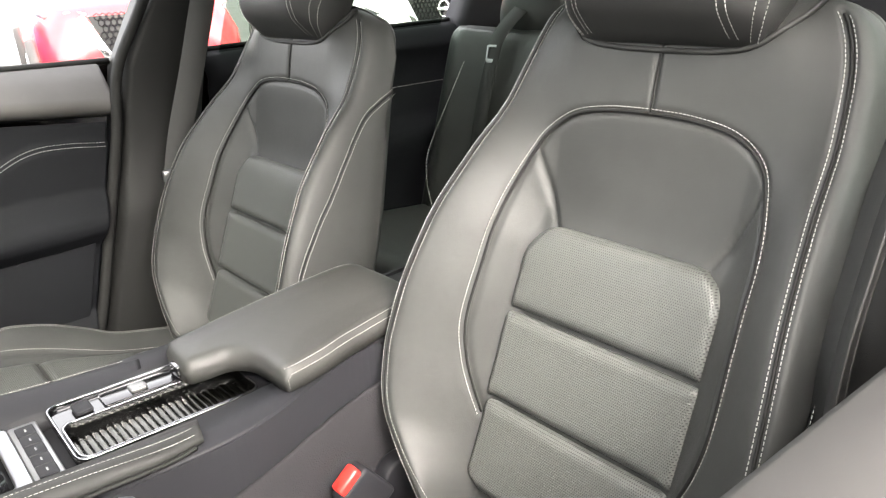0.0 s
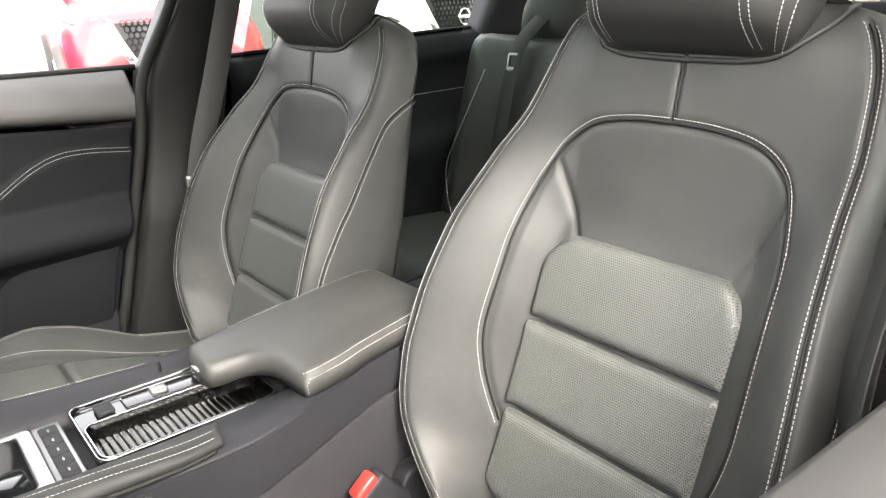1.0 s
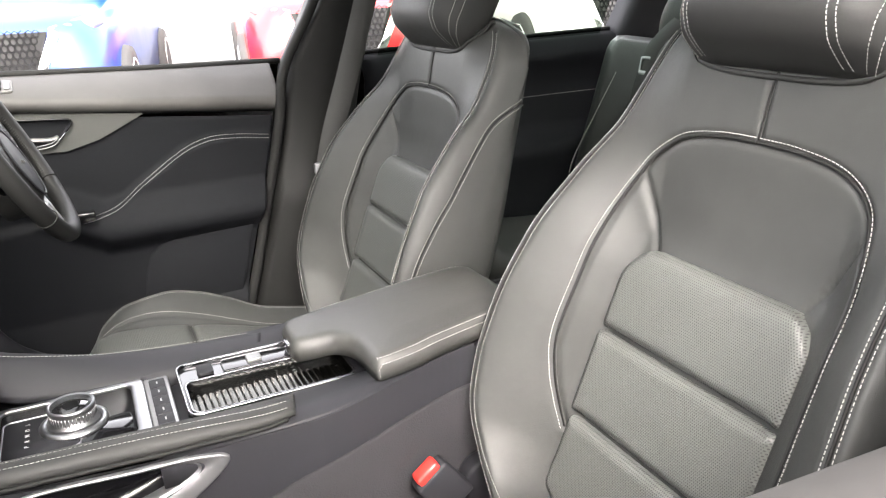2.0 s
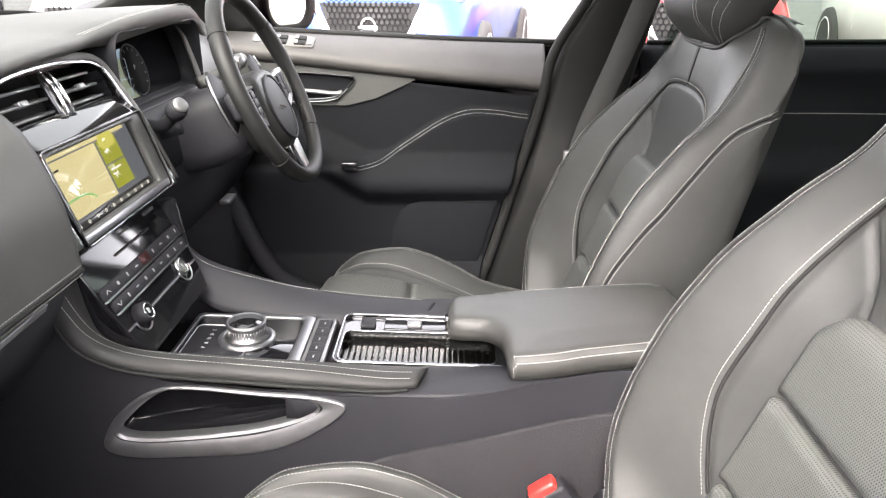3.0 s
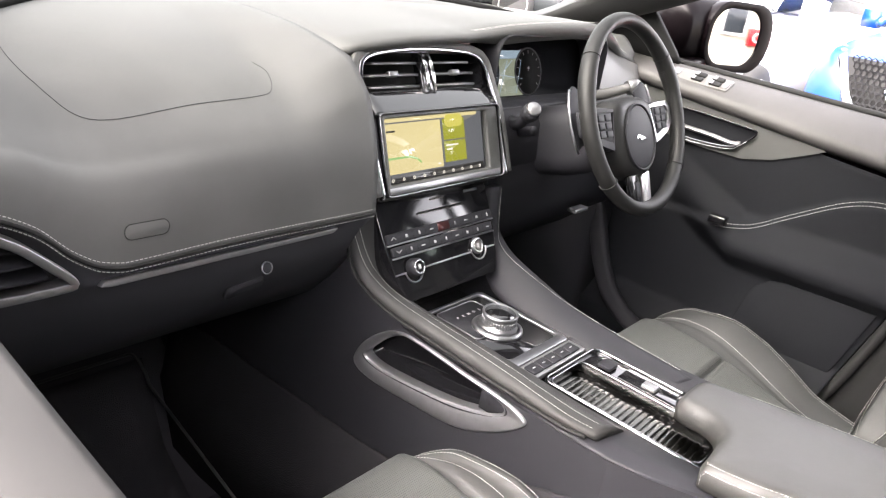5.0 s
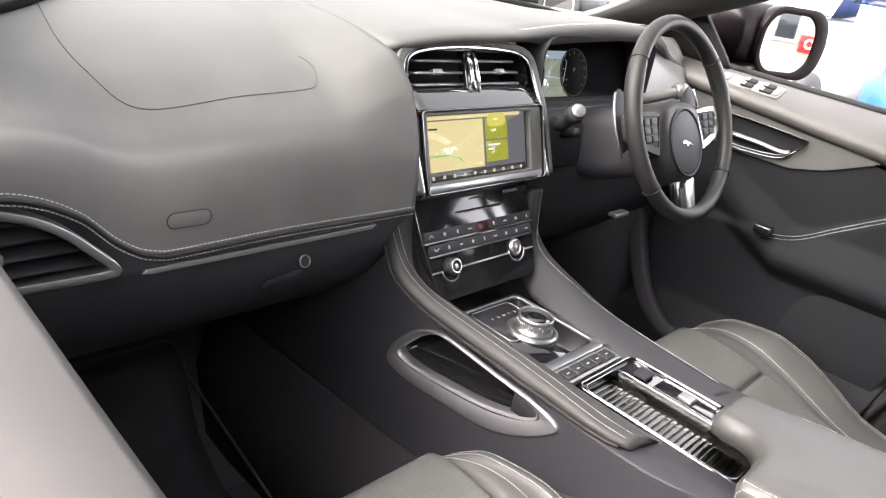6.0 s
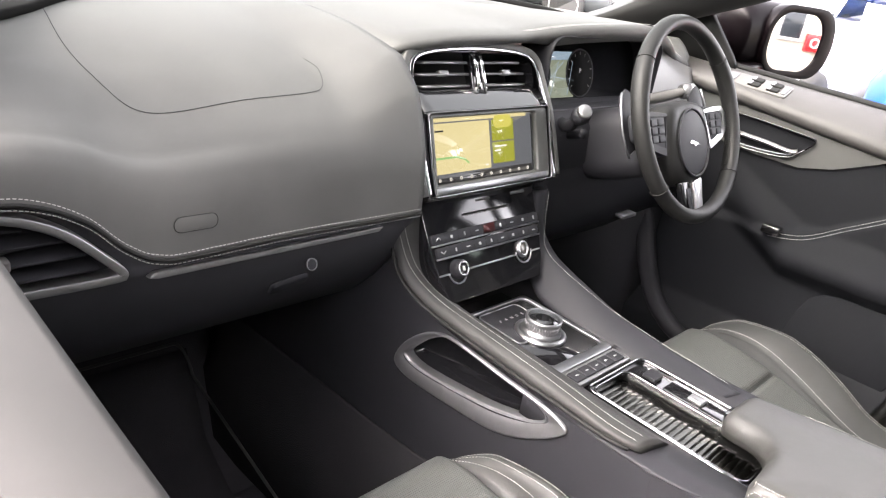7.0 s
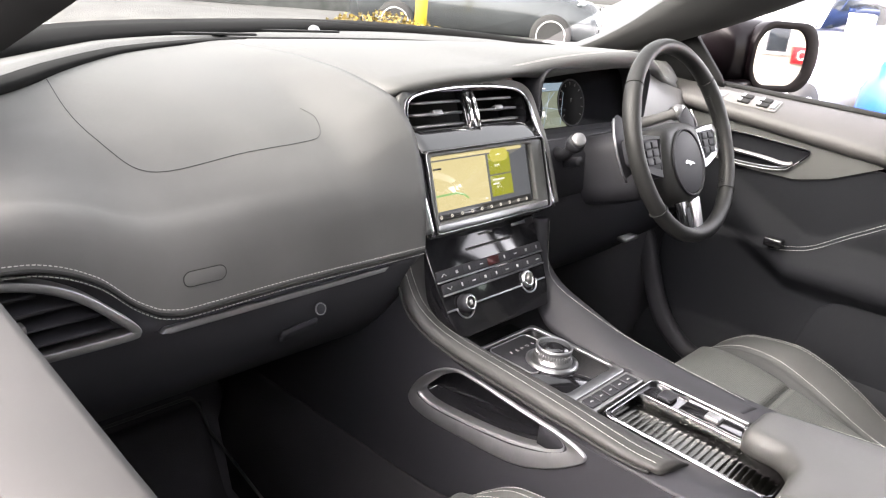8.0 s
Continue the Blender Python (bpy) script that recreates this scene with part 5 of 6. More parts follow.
# vents, gloss strip and the chrome hoop
HOOPL = [(-0.136, 0.401, 0.50), (-0.138, 0.42, 0.545), (-0.139, 0.44, 0.59), (-0.136, 0.459, 0.625), (-0.131, 0.474, 0.655), (-0.118, 0.481, 0.668), (-0.09, 0.484, 0.6745), (-0.045, 0.4855, 0.678), (0, 0.486, 0.679)]
hoop = curve(HOOPL + [(-x, y, z) for x, y, z in HOOPL[-2::-1]], 6)
part("chrome_hoop", sweep(hoop, box_section(0.0034, 0.0034, 0.0016, 3), up=(0, -1, 0.4)), DARKCHROME, stack, "chrome hoop round vents and screen")
part("hoop_band", sweep([p + Vector((0.008 if p.x > 0 else -0.008, 0.004, 0.004)) for p in hoop], box_section(0.006, 0.006, 0.003, 3), up=(0, -1, 0.4)), DASH, stack)
VM = plane_m((0, 0.478, 0.644), (1, 0, 0), (0, 0.42, 1))
part("vent_box", loft([[VM @ Vector((a, b, d)) for a, b in rounded(-0.128 + g, 0.128 - g, -0.026 + g * 0.3, 0.03 - g, 0.014)] for d, g in ((0.004, 0), (-0.045, 0.006))], closed_u=True), GLOSS, stack)
part("vent_back", prism(rounded(-0.125, 0.125, -0.026, 0.028, 0.012), -0.05, -0.045, VM), RUBBER, stack)
for s in (-1, 1):
    for z in (-0.014, 0.002, 0.018):
        w = 0.108 if z < 0.01 else 0.1
        part("vent_slat", sweep([VM @ Vector((s * 0.016, z, -0.006)), VM @ Vector((s * w, z, -0.006))], box_section(0.009, 0.0016, 0.001, 2), up=VM.to_3x3() @ Vector((0, 1, 0.25))), SATIN_DARK, stack)
    part("vent_tab", prism(rounded(s * 0.066 - 0.009, s * 0.066 + 0.009, -0.002, 0.006, 0.002), -0.004, 0.005, VM), SATIN_DARK, stack, bevel=0.002)
    part("centre_strap", sweep([VM @ Vector(q) for q in ((s * 0.008, 0.03, 0.004), (s * 0.006, 0.012, 0.01), (s * 0.0065, -0.01, 0.01), (s * 0.01, -0.03, 0.006))], box_section(0.003, 0.0025, 0.0015, 2), up=(0, -1, 0.4)), CHROME, stack)
part("strap_web", prism(rounded(-0.011, 0.011, -0.03, 0.03, 0.003), -0.01, 0.004, VM), GLOSS, stack, bevel=0.002)
rows = []
for x in np.linspace(-0.131, 0.131, 15):
    rows.append([(x, 0.478, 0.6285), (x, 0.467, 0.626), (x, 0.463, 0.6235), (x, 0.4385, 0.607), (x, 0.4365, 0.604), (x, 0.438, 0.598)])
part("gloss_strip", loft(rows), GLOSS, stack, "mirror-gloss black strip below the vents", solid=0.004, out=(0, -1, 0.5))

# climate panel below the screen: it comes forward towards its foot
CP = plane_m((-0.011, 0.3745, 0.397), (1, 0, 0), (0, 0.53, 1))
face = [(-0.122, 0.11), (0.122, 0.11), (0.118, 0.03), (0.112, -0.01), (0.1, -0.04), (-0.1, -0.04), (-0.112, -0.01), (-0.118, 0.03)]
part("climate_panel", prism(face, -0.03, 0.0, CP), PIANO, stack, bevel=0.002)
part("stack_hollow", box(-0.125, 0.125, 0.43, 0.46, 0.40, 0.51), GLOSS, stack)
for v, w in ((0.0505, 0.116), (0.0318, 0.111)):
    m = CP @ Matrix.Translation((0, v, 0))
    row = part("button_panel", prism(rounded(-w, w, -0.0072, 0.0072, 0.003), -0.004, 0.004, m), DARK, stack, bevel=0.0015)
    part("row_edge", prism(rounded(-w, w, -0.0097, -0.0074, 0.0008), -0.004, 0.0045, m), SATIN, stack)
    for i in range(9):
        x = -w + 0.012 + (2 * w - 0.024) * i / 8
        if v > 0.04 and i == 4:
            part("hazard_button", prism(rounded(x - 0.012, x + 0.012, -0.006, 0.006, 0.001), 0.004, 0.0052, m), worn("hazard_red", (0.04, 0.009, 0.009), 0.3), row, "dim red hazard button")
            continue
        part("button_gap", moved(box(x + 0.0128, x + 0.0134, -0.0065, 0.0065, 0.0036, 0.0043), m), RUBBER, row)
        if i == 0:
            up = 1 if v > 0.04 else -1
            part("button_arrow", tube([m @ Vector((x + dx, up * dy, 0.0044)) for dx, dy in ((-0.0045, -0.0016), (0, 0.0022), (0.0045, -0.0016))], 0.0006, 5, up=(0, -1, 0.5)), DIM_INK, row)
            continue
        wide, tall = ((0.0022, 0.0022), (0.0035, 0.0009), (0.0014, 0.0026))[(i * 2 + (1 if v > 0.04 else 0)) % 3]
        part("button_mark", prism(rounded(x - wide, x + wide, -tall, tall, 0.0006), 0.004, 0.0046, m), DIM_INK, row)
part("disc_slot", moved(box(-0.045, 0.055, 0.0755, 0.078, 0.0, 0.002), CP), RUBBER, stack, bevel=0.0008)
part("slot_edge", moved(box(-0.045, 0.055, 0.0742, 0.0752, 0.0, 0.0015), CP), SATIN_DARK, stack)
part("slot_mark", moved(box(-0.012, 0.018, 0.091, 0.094, 0.0, 0.001), CP), GREYTRIM, stack)
part("slot_mark", moved(box(0.066, 0.098, 0.091, 0.0955, 0.0, 0.0015), CP), SATIN_DARK, stack)
for x, v, r, h in ((-0.077, 0.005, 0.0125, 0.015), (0.068, 0.008, 0.0135, 0.004)):
    m = CP @ Matrix.Translation((x, v, 0))
    part("knob_seat", tube([m @ Vector(((r + 0.0045) * math.cos(a), (r + 0.0045) * math.sin(a) - 0.003, 0.002)) for a in np.linspace(math.pi, 2 * math.pi, 17)], 0.0013, 6, up=(0, -1, 0)), SATIN, stack)
    big = h > 0.01
    kn = part("volume_knob" if big else "start_button", lathe([(r + (0.001 if big else 0), 0), (r, h - 0.003), (r - 0.002, h), (r - 0.004, h), (r - 0.005, h - 0.002)], 32, m), DARK if big else SATIN, stack)
    part("knob_face", lathe([(r - 0.0045, h - 0.0015), (0.003, h - 0.001)], 28, m), GLOSS if big else GREYTRIM, kn)
    part("knob_rim", tube([m @ Vector(((r - 0.0035) * math.cos(a), (r - 0.0035) * math.sin(a), h - 0.0005)) for a in np.linspace(0, 2 * math.pi, 29)[:-1]], 0.0011, 6, True, up=(0, -1, 0)), CHROME, kn)
    part("knob_mark", prism(rounded(-0.0025, 0.0025, -0.003, 0.003, 0.001), h - 0.0008, h - 0.0002, m), DIM_INK, kn)
for x0, x1 in ((-0.112, -0.0945), (-0.0595, 0.05), (0.0862, 0.108)):
    part("knob_line", moved(box(x0, x1, -0.0002, 0.0022, -0.001, 0.0025), CP), SATIN, stack, bevel=0.0005)

# ---- doors ----
SILL_IN = [(-0.3, 0.548), (-0.19, 0.558), (0.08, 0.584), (0.36, 0.616), (0.62, 0.645)]
SILL_OUT = [(-0.3, 0.627), (0.0, 0.637), (0.3, 0.652), (0.62, 0.668)]
PULL = [(-0.32, 0.485), (-0.167, 0.491), (-0.09, 0.501), (-0.028, 0.502), (0.028, 0.483), (0.097, 0.44), (0.155, 0.402), (0.19, 0.388), (0.24, 0.38), (0.4, 0.37)]


def door_x(y, z):
    """How far out the door card lies."""
    x = 0.744
    k = min(1, max(0, (interp(y, PULL) - z) / 0.014))
    x -= 0.016 * k * k * (3 - 2 * k)
    fade = interp(y, [(-0.4, 1), (0.2, 1), (0.27, 0.75), (0.36, 0.25), (0.45, 0)])
    lift = interp(y, [(0.2, 0), (0.36, 0.09)])
    x -= fade * 0.042 * interp(z - lift, [(0.285, 0), (0.305, 0.45), (0.318, 0.85), (0.335, 1), (0.352, 0.92), (0.368, 0.66), (0.385, 0.3), (0.4, 0)])
    x -= interp(z, [(-0.1, 0.05), (0.1, 0.045), (0.16, 0.0)])
    return x


SEAL = [(-0.1, 0.04), (0.1, -0.05), (0.32, -0.116), (0.5, -0.168), (0.62, -0.196), (0.7, -0.21)]


def front_door(s, name, label, inset=0.0):
    ob = thing(name, (s * 0.8, 0.2, -0.1), label, "car door", kind="structure")
    ys = np.concatenate([np.linspace(-0.30, 0.3, 90), np.linspace(0.31, 0.66, 24)])
    if s < 0:
        ys = ys[ys < 0.345]
    zs = np.linspace(0, 1, 90)
    rows = []
    for y in ys:
        top = interp(y, SILL_IN) - 0.024
        row = []
        for k in zs:
            z = top + (-0.1 - top) * k
            e = interp(z, SEAL)
            yy = e + (y + 0.3) / 0.96 * (0.66 - e)
            row.append((s * (door_x(yy, z) - inset), yy, z))
        rows.append(row)
    card = part("door_card", loft(rows), DOORCARD, ob, "dark soft door lining", solid=0.006, out=(-s, 0, 0))
    rows = []
    for y in [q for q in ys if q > -0.198]:
        a, b = interp(y, SILL_IN), interp(y, SILL_OUT)
        rows.append([(s * 0.815, y, b - 0.002), (s * 0.80, y, b), (s * 0.785, y, b - 0.002), (s * (0.755 - inset / 2), y, (a + b) / 2 + 0.004), (s * (0.73 - inset), y, a + 0.012), (s * (0.721 - inset), y, a + 0.002), (s * (0.722 - inset), y, a - 0.010), (s * (0.73 - inset), y, a - 0.018), (s * (0.748 - inset), y, a - 0.026)])
    part("door_sill", loft(rows), SILLSKIN, ob, "soft-touch window sill", solid=0.004, out=(-s, 0, 1))
    part("window_seal", tube([(s * 0.806, y, interp(y, SILL_OUT) + 0.003) for y in np.linspace(-0.22, 0.6, 20)], 0.007, 8), RUBBER, ob)
    # twin stitched welt along the pull
    for off in (0.004, 0.012):
        pts = [q for q in curve([(0, y, z) for y, z in PULL[:9]], 8) if q.y > -0.155]
        line = [(s * (door_x(p.y, p.z - 0.02) - 0.001 - inset), p.y, p.z - off) for p in pts]
        sew("pull_stitching", line, (-s, 0, 0.2), card, length=0.0042, gap=0.0018, r=0.00045)
    # handle panel with the bowl of the opener
    pan = [(0.6, 0.622), (0.45, 0.607), (0.305, 0.592), (0.18, 0.577), (0.10, 0.568), (0.088, 0.561), (0.105, 0.553), (0.14, 0.537), (0.176, 0.521), (0.238, 0.506), (0.327, 0.507), (0.45, 0.52), (0.6, 0.545)]
    bowl = [(0.375, 0.578), (0.24, 0.569), (0.222, 0.564), (0.228, 0.552), (0.25, 0.53), (0.262, 0.522), (0.30, 0.517), (0.365, 0.517), (0.385, 0.53), (0.388, 0.565)]
    bowl = [(q.x, q.y) for q in curve([(a, b, 0) for a, b in bowl], 3, True)]
    m = plane_m((s * (0.7385 - inset), 0, 0), (0, 1, 0), (0, 0, 1))
    part("handle_panel", holed(pan, [bowl], m), PANELGREY, card, "pale grey trim panel round the opener", solid=0.004, smooth=False, out=(-s, 0, 0))
    part("bowl_ring", frame_ring(grow(bowl, 0.0028), grow(bowl, -0.0005), -0.004 * s, -0.0075 * s, m), PIANO, card, "gloss black bowl ring", bevel=0.001)
    low = sorted([q for q in bowl if q[1] < 0.545], key=lambda q: q[0])
    for lift in (-0.001, 0.005):
        part("bowl_line", tube([m @ Vector((a, b + lift, -0.0078 * s)) for a, b in low if lift < 0 or b < 0.53], 0.0008, 6), SATIN, card, "thin chrome line")
    rows = [[m @ Vector((a, b, 0.0)) for a, b in bowl], [m @ Vector((a, b, s * 0.02)) for a, b in grow(bowl, -0.008)]]
    v, f = loft(rows, closed_u=True)
    f.append(tuple(range(len(bowl), 2 * len(bowl))))
    part("bowl", (v, f), DARK, card, "black opener bowl")
    part("opener", sweep(curve([(s * (0.737 - inset), 0.375, 0.541), (s * (0.733 - inset), 0.31, 0.538), (s * (0.733 - inset), 0.265, 0.533), (s * (0.737 - inset), 0.248, 0.536)], 5), box_section(0.0042, 0.003, 0.0015, 3), up=(-s, 0, 1)), SATIN_DARK, card, "satin door opener")
    # switches
    part("window_switch", box(s * (0.69 - inset) - 0.012, s * (0.69 - inset) + 0.012, 0.214, 0.25, 0.374, 0.392), GLOSS, card, bevel=0.003)
    if s > 0:
        sp = plane_m((0.757, 0.365, 0.640), (0, 1, 0.058), (-1, 0, -0.48))
        plate = part("switch_plate", prism(rounded(-0.06, 0.075, -0.021, 0.021, 0.006), -0.002, 0.003, sp), GREYTRIM, card, "satin silver window switch plate", bevel=0.001)
        for i in range(2):
            for j in (-1, 1):
                part("switch", prism(rounded(-0.03 + 0.04 * i - 0.012, -0.03 + 0.04 * i + 0.012, 0.009 * j - 0.0065, 0.009 * j + 0.0065, 0.002), 0.002, 0.0075, sp), RUBBER, plate, bevel=0.0015)
                part("switch_tip", prism(rounded(-0.03 + 0.04 * i + 0.004, -0.03 + 0.04 * i + 0.011, 0.009 * j - 0.006, 0.009 * j + 0.006, 0.002), 0.0072, 0.0085, sp), SATIN, plate, bevel=0.0005)
        part("switch", prism(rounded(0.052, 0.07, -0.012, 0.012, 0.003), 0.002, 0.006, sp), SATIN_DARK, plate, bevel=0.001)
        part("switch", prism(rounded(-0.056, -0.046, -0.014, 0.014, 0.002), 0.002, 0.006, sp), SATIN_DARK, plate, bevel=0.001)
    # speaker panel low on the door
    sp = [(0.2, 0.02), (0.17, 0.12), (0.153, 0.184), (0.142, 0.235), (0.128, 0.268), (0.105, 0.286), (0.08, 0.292), (-0.02, 0.294), (-0.095, 0.295), (-0.06, 0.17), (0.0, 0.02)]
    mm = plane_m((s * (0.724 - inset), 0, 0), (0, 1, 0), (0, 0, 1))
    part("pocket_panel", prism(sp, 0, -0.006 * s, mm), DOORCARD, card, bevel=0.004)
    # outer skin
    rows = [[(s * x, y, z) for x, z in ((0.86, -0.22), (0.93, 0.05), (0.95, 0.3), (0.93, 0.5), (0.87, 0.61), (0.835, 0.635))] for y in (-0.26, 0.1, 0.5, 1.0)]
    part("outer_skin", loft(rows), PAINT_DARK, ob, solid=0.004, out=(s, 0, 0))
    return ob


front_door(1, "door_1", "dark door lining with stitched armrest and chrome opener")
front_door(-1, "door_2", "dark car door with its window lowered", 0.042)


def rear_door(s, name):
    ob = thing(name, (s * 0.8, -0.8, -0.1), "dark rear door lining with stitched waistline", "car door", kind="structure")
    rows = []
    for y in np.linspace(-0.40, -1.2, 20):
        rows.append([(s * x, y, z) for x, z in ((0.82, 0.624), (0.80, 0.628), (0.775, 0.618), (0.752, 0.585), (0.748, 0.57), (0.758, 0.556), (0.762, 0.5), (0.752, 0.485), (0.748, 0.42), (0.74, 0.39), (0.7, 0.38), (0.69, 0.35), (0.705, 0.32), (0.74, 0.29), (0.745, 0.05), (0.72, -0.1))])
    card = part("door_card", loft(rows), DOORCARD, ob, solid=0.006, out=(-s, 0, 0))
    sew("waist_stitching", curve([(s * 0.748, -0.42, 0.44), (s * 0.75, -0.6, 0.478), (s * 0.751, -0.75, 0.486), (s * 0.752, -1.18, 0.48)], 12), (-s, 0, 0), card, length=0.005, gap=0.0015, r=0.0008)
    part("window_seal", tube([(s * 0.806, -0.42, 0.631), (s * 0.806, -1.18, 0.631)], 0.007, 8), RUBBER, ob)
    rows = [[(s * x, y, z) for x, z in ((0.86, -0.22), (0.93, 0.05), (0.95, 0.3), (0.93, 0.5), (0.87, 0.61), (0.835, 0.63))] for y in (-0.27, -0.7, -1.1)]
    part("outer_skin", loft(rows), PAINT_DARK, ob, solid=0.004, out=(s, 0, 0))


rear_door(1, "door_3")
rear_door(-1, "door_4")

# ---- steering wheel and column ----
WC = Vector((0.352, 0.308, 0.603))
WM = plane_m(WC, (1, 0, 0), (0, 0.39, 0.92))
wheel = thing("steering_wheel", WC, "black leather steering wheel with satin spokes, turned straight ahead", "steering wheel")

rows = []
n = 96
for i in range(n):
    a = 2 * math.pi * i / n
    deg = math.degrees(a)
    fat = 1.0 + 0.1 * math.exp(-((deg - 62) / 14) ** 2) + 0.1 * math.exp(-((deg - 298) / 14) ** 2)
    low = 1.0 - 0.02 * math.exp(-((deg - 180) / 30) ** 2)
    row = []
    for k in range(16):
        b = 2 * math.pi * k / 16
        rr = 0.1585 * low + 0.0122 * fat * math.cos(b)
        row.append(WM @ Vector((rr * math.sin(a), rr * math.cos(a), 0.0135 * fat * math.sin(b))))
    rows.append(row)
rim = part("rim", loft(rows, closed_u=True, closed_v=True), WHEEL_LEATHER, wheel, "leather covered rim")
for deg in (52, 128, 232, 308):
    a = radians(deg)
    pts = [WM @ Vector(((0.1585 + 0.0133 * math.cos(b)) * math.sin(a), (0.1585 + 0.0133 * math.cos(b)) * math.cos(a), 0.0147 * math.sin(b))) for b in np.linspace(0, 2 * math.pi, 20)[:-1]]
    part("rim_seam", tube(pts, 0.0009, 5, True), RUBBER, rim)
# baseball stitching round the inside of the rim
for a0, a1 in ((60, 125), (235, 300)):
    cross = []
    for k in np.linspace(a0, a1, 44):
        a = radians(k)
        p = WM @ Vector((0.1412 * math.sin(a), 0.1412 * math.cos(a), 0.004))
        q = WM @ Vector((0.1412 * math.sin(a + 0.012), 0.1412 * math.cos(a + 0.012), -0.006))
        cross.append(tube([p, q], 0.0008, 4))
    tagged(part("rim_lacing", merge(*cross), RUBBER, rim), "dark laced stitching", kind="stuff")

# airbag cover
hub_line = [(-0.062, 0.022), (-0.03, 0.034), (0.03, 0.034), (0.062, 0.022), (0.072, -0.02), (0.064, -0.07), (0.035, -0.098), (0, -0.104), (-0.035, -0.098), (-0.064, -0.07), (-0.072, -0.02)]
hub_line = [(q.x, q.y) for q in curve([(a, b, 0) for a, b in hub_line], 5, True)]
rows = []
for d, z in ((0.004, -0.055), (0.0, -0.035), (0.0, -0.018), (0.003, -0.009), (0.01, -0.002), (0.02, 0.001)):
    rows.append([WM @ Vector((a, b, z)) for a, b in grow(hub_line, -d)])
v, f = loft(rows, closed_u=True)
f.append(tuple(range((len(rows) - 1) * len(hub_line), len(rows) * len(hub_line))))
hub = part("airbag_cover", (v, f), WHEEL_LEATHER, wheel, "soft airbag cover")
oval = [(0.048 * math.cos(a), -0.035 + 0.052 * math.sin(a)) for a in np.linspace(0, 2 * math.pi, 48)[:-1]]
part("cover_disc", prism(oval, 0.0, 0.0035, WM), DARK, hub, bevel=0.0015)
part("cover_ring", tube([WM @ Vector((a, b, 0.003)) for a, b in grow(oval, 0.003)], 0.0022, 8, True), DARK, hub)
badge = [(-0.017, -0.0345), (-0.0135, -0.0315), (-0.009, -0.031), (-0.002, -0.0335), (0.006, -0.035), (0.012, -0.0375), (0.018, -0.0415), (0.011, -0.0395), (0.004, -0.0385), (0.0, -0.041), (-0.003, -0.0405), (-0.004, -0.0375), (-0.0095, -0.0355), (-0.013, -0.037)]
part("badge", prism([(a, b) for a, b in badge], 0.0035, 0.0055, WM), CHROME, hub, "small chrome emblem", smooth=False)

# side spokes with switches
for s in (-1, 1):
    sp = [(0.055, 0.018), (0.09, 0.022), (0.125, 0.022), (0.148, 0.02), (0.148, -0.02), (0.125, -0.03), (0.1, -0.05), (0.06, -0.05)]
    sp = [(s * a, b) for a, b in sp]
    part("spoke", prism(sp, -0.03, -0.012, WM), DARK, wheel, bevel=0.006)
    band_l = [(0.066, 0.016), (0.1, 0.02), (0.132, 0.021), (0.149, 0.008), (0.147, -0.02), (0.128, -0.034), (0.1, -0.044), (0.078, -0.05)]
    trim_out = [(s * a, b) for a, b in band_l]
    trim_in = [(s * a, b) for a, b in ((0.067, 0.0115), (0.1, 0.013), (0.127, 0.0125), (0.137, 0.004), (0.135, -0.014), (0.119, -0.025), (0.099, -0.032), (0.08, -0.037))]
    # the left trim is coloured dark for shade, the right one pale
    part("spoke_trim", frame_ring(trim_out, trim_in, -0.014, -0.0055, WM), PALE_METAL if s > 0 else DARK, wheel, "satin silver spoke trim" if s > 0 else "spoke trim in a shade-dark colour", smooth=False, bevel=0.0015)
    pad = part("switch_pad", prism([(s * a, b) for a, b in ((0.074, 0.012), (0.125, 0.013), (0.133, 0.002), (0.13, -0.016), (0.112, -0.03), (0.078, -0.038))], -0.013, -0.006, WM), DARK, wheel, bevel=0.002)
    for i in range(2):
        for j in range(3):
            x, y = s * (0.09 + 0.022 * i), 0.004 - 0.013 * j
            part("wheel_button", prism(rounded(x - 0.009, x + 0.009, y - 0.0055, y + 0.0055, 0.002), -0.007, -0.003, WM), DARK, pad, bevel=0.0012)
# lower spoke
for s in (-1, 1):
    low = [(s * 0.006, -0.095), (s * 0.036, -0.095), (s * 0.03, -0.15), (s * 0.02, -0.156), (s * 0.006, -0.156)]
    # shade put into the left half's colour, the right half left pale
    part("lower_spoke", prism(low, -0.02, -0.006, WM), PALE_METAL if s > 0 else PIANO, wheel, "satin silver lower spoke" if s > 0 else "lower spoke half in a shade-dark colour", bevel=0.003)
    part("spoke_window", prism([(s * 0.011, -0.108), (s * 0.026, -0.108), (s * 0.022, -0.142), (s * 0.011, -0.145)], -0.006, -0.0045, WM), PALE_METAL if s > 0 else DARK, wheel, bevel=0.001)
# paddles
for s in (-1, 1):
    pad = [(s * 0.085, 0.045), (s * 0.12, 0.062), (s * 0.138, 0.05), (s * 0.142, 0.0), (s * 0.13, -0.04), (s * 0.1, -0.03)]
    part("paddle", prism(pad, -0.045, -0.040, WM), DARK, wheel, bevel=0.002)
    part("paddle_edge", tube([WM @ Vector((s * a, b, -0.04)) for a, b in ((0.134, 0.056), (0.143, 0.03), (0.144, 0.0), (0.14, -0.03), (0.133, -0.045))], 0.0019, 6), SATIN, wheel)

column = thing("steering_column", (0.352, 0.44, 0.55), "dark column shroud with two stalks", "steering column")
rows = []
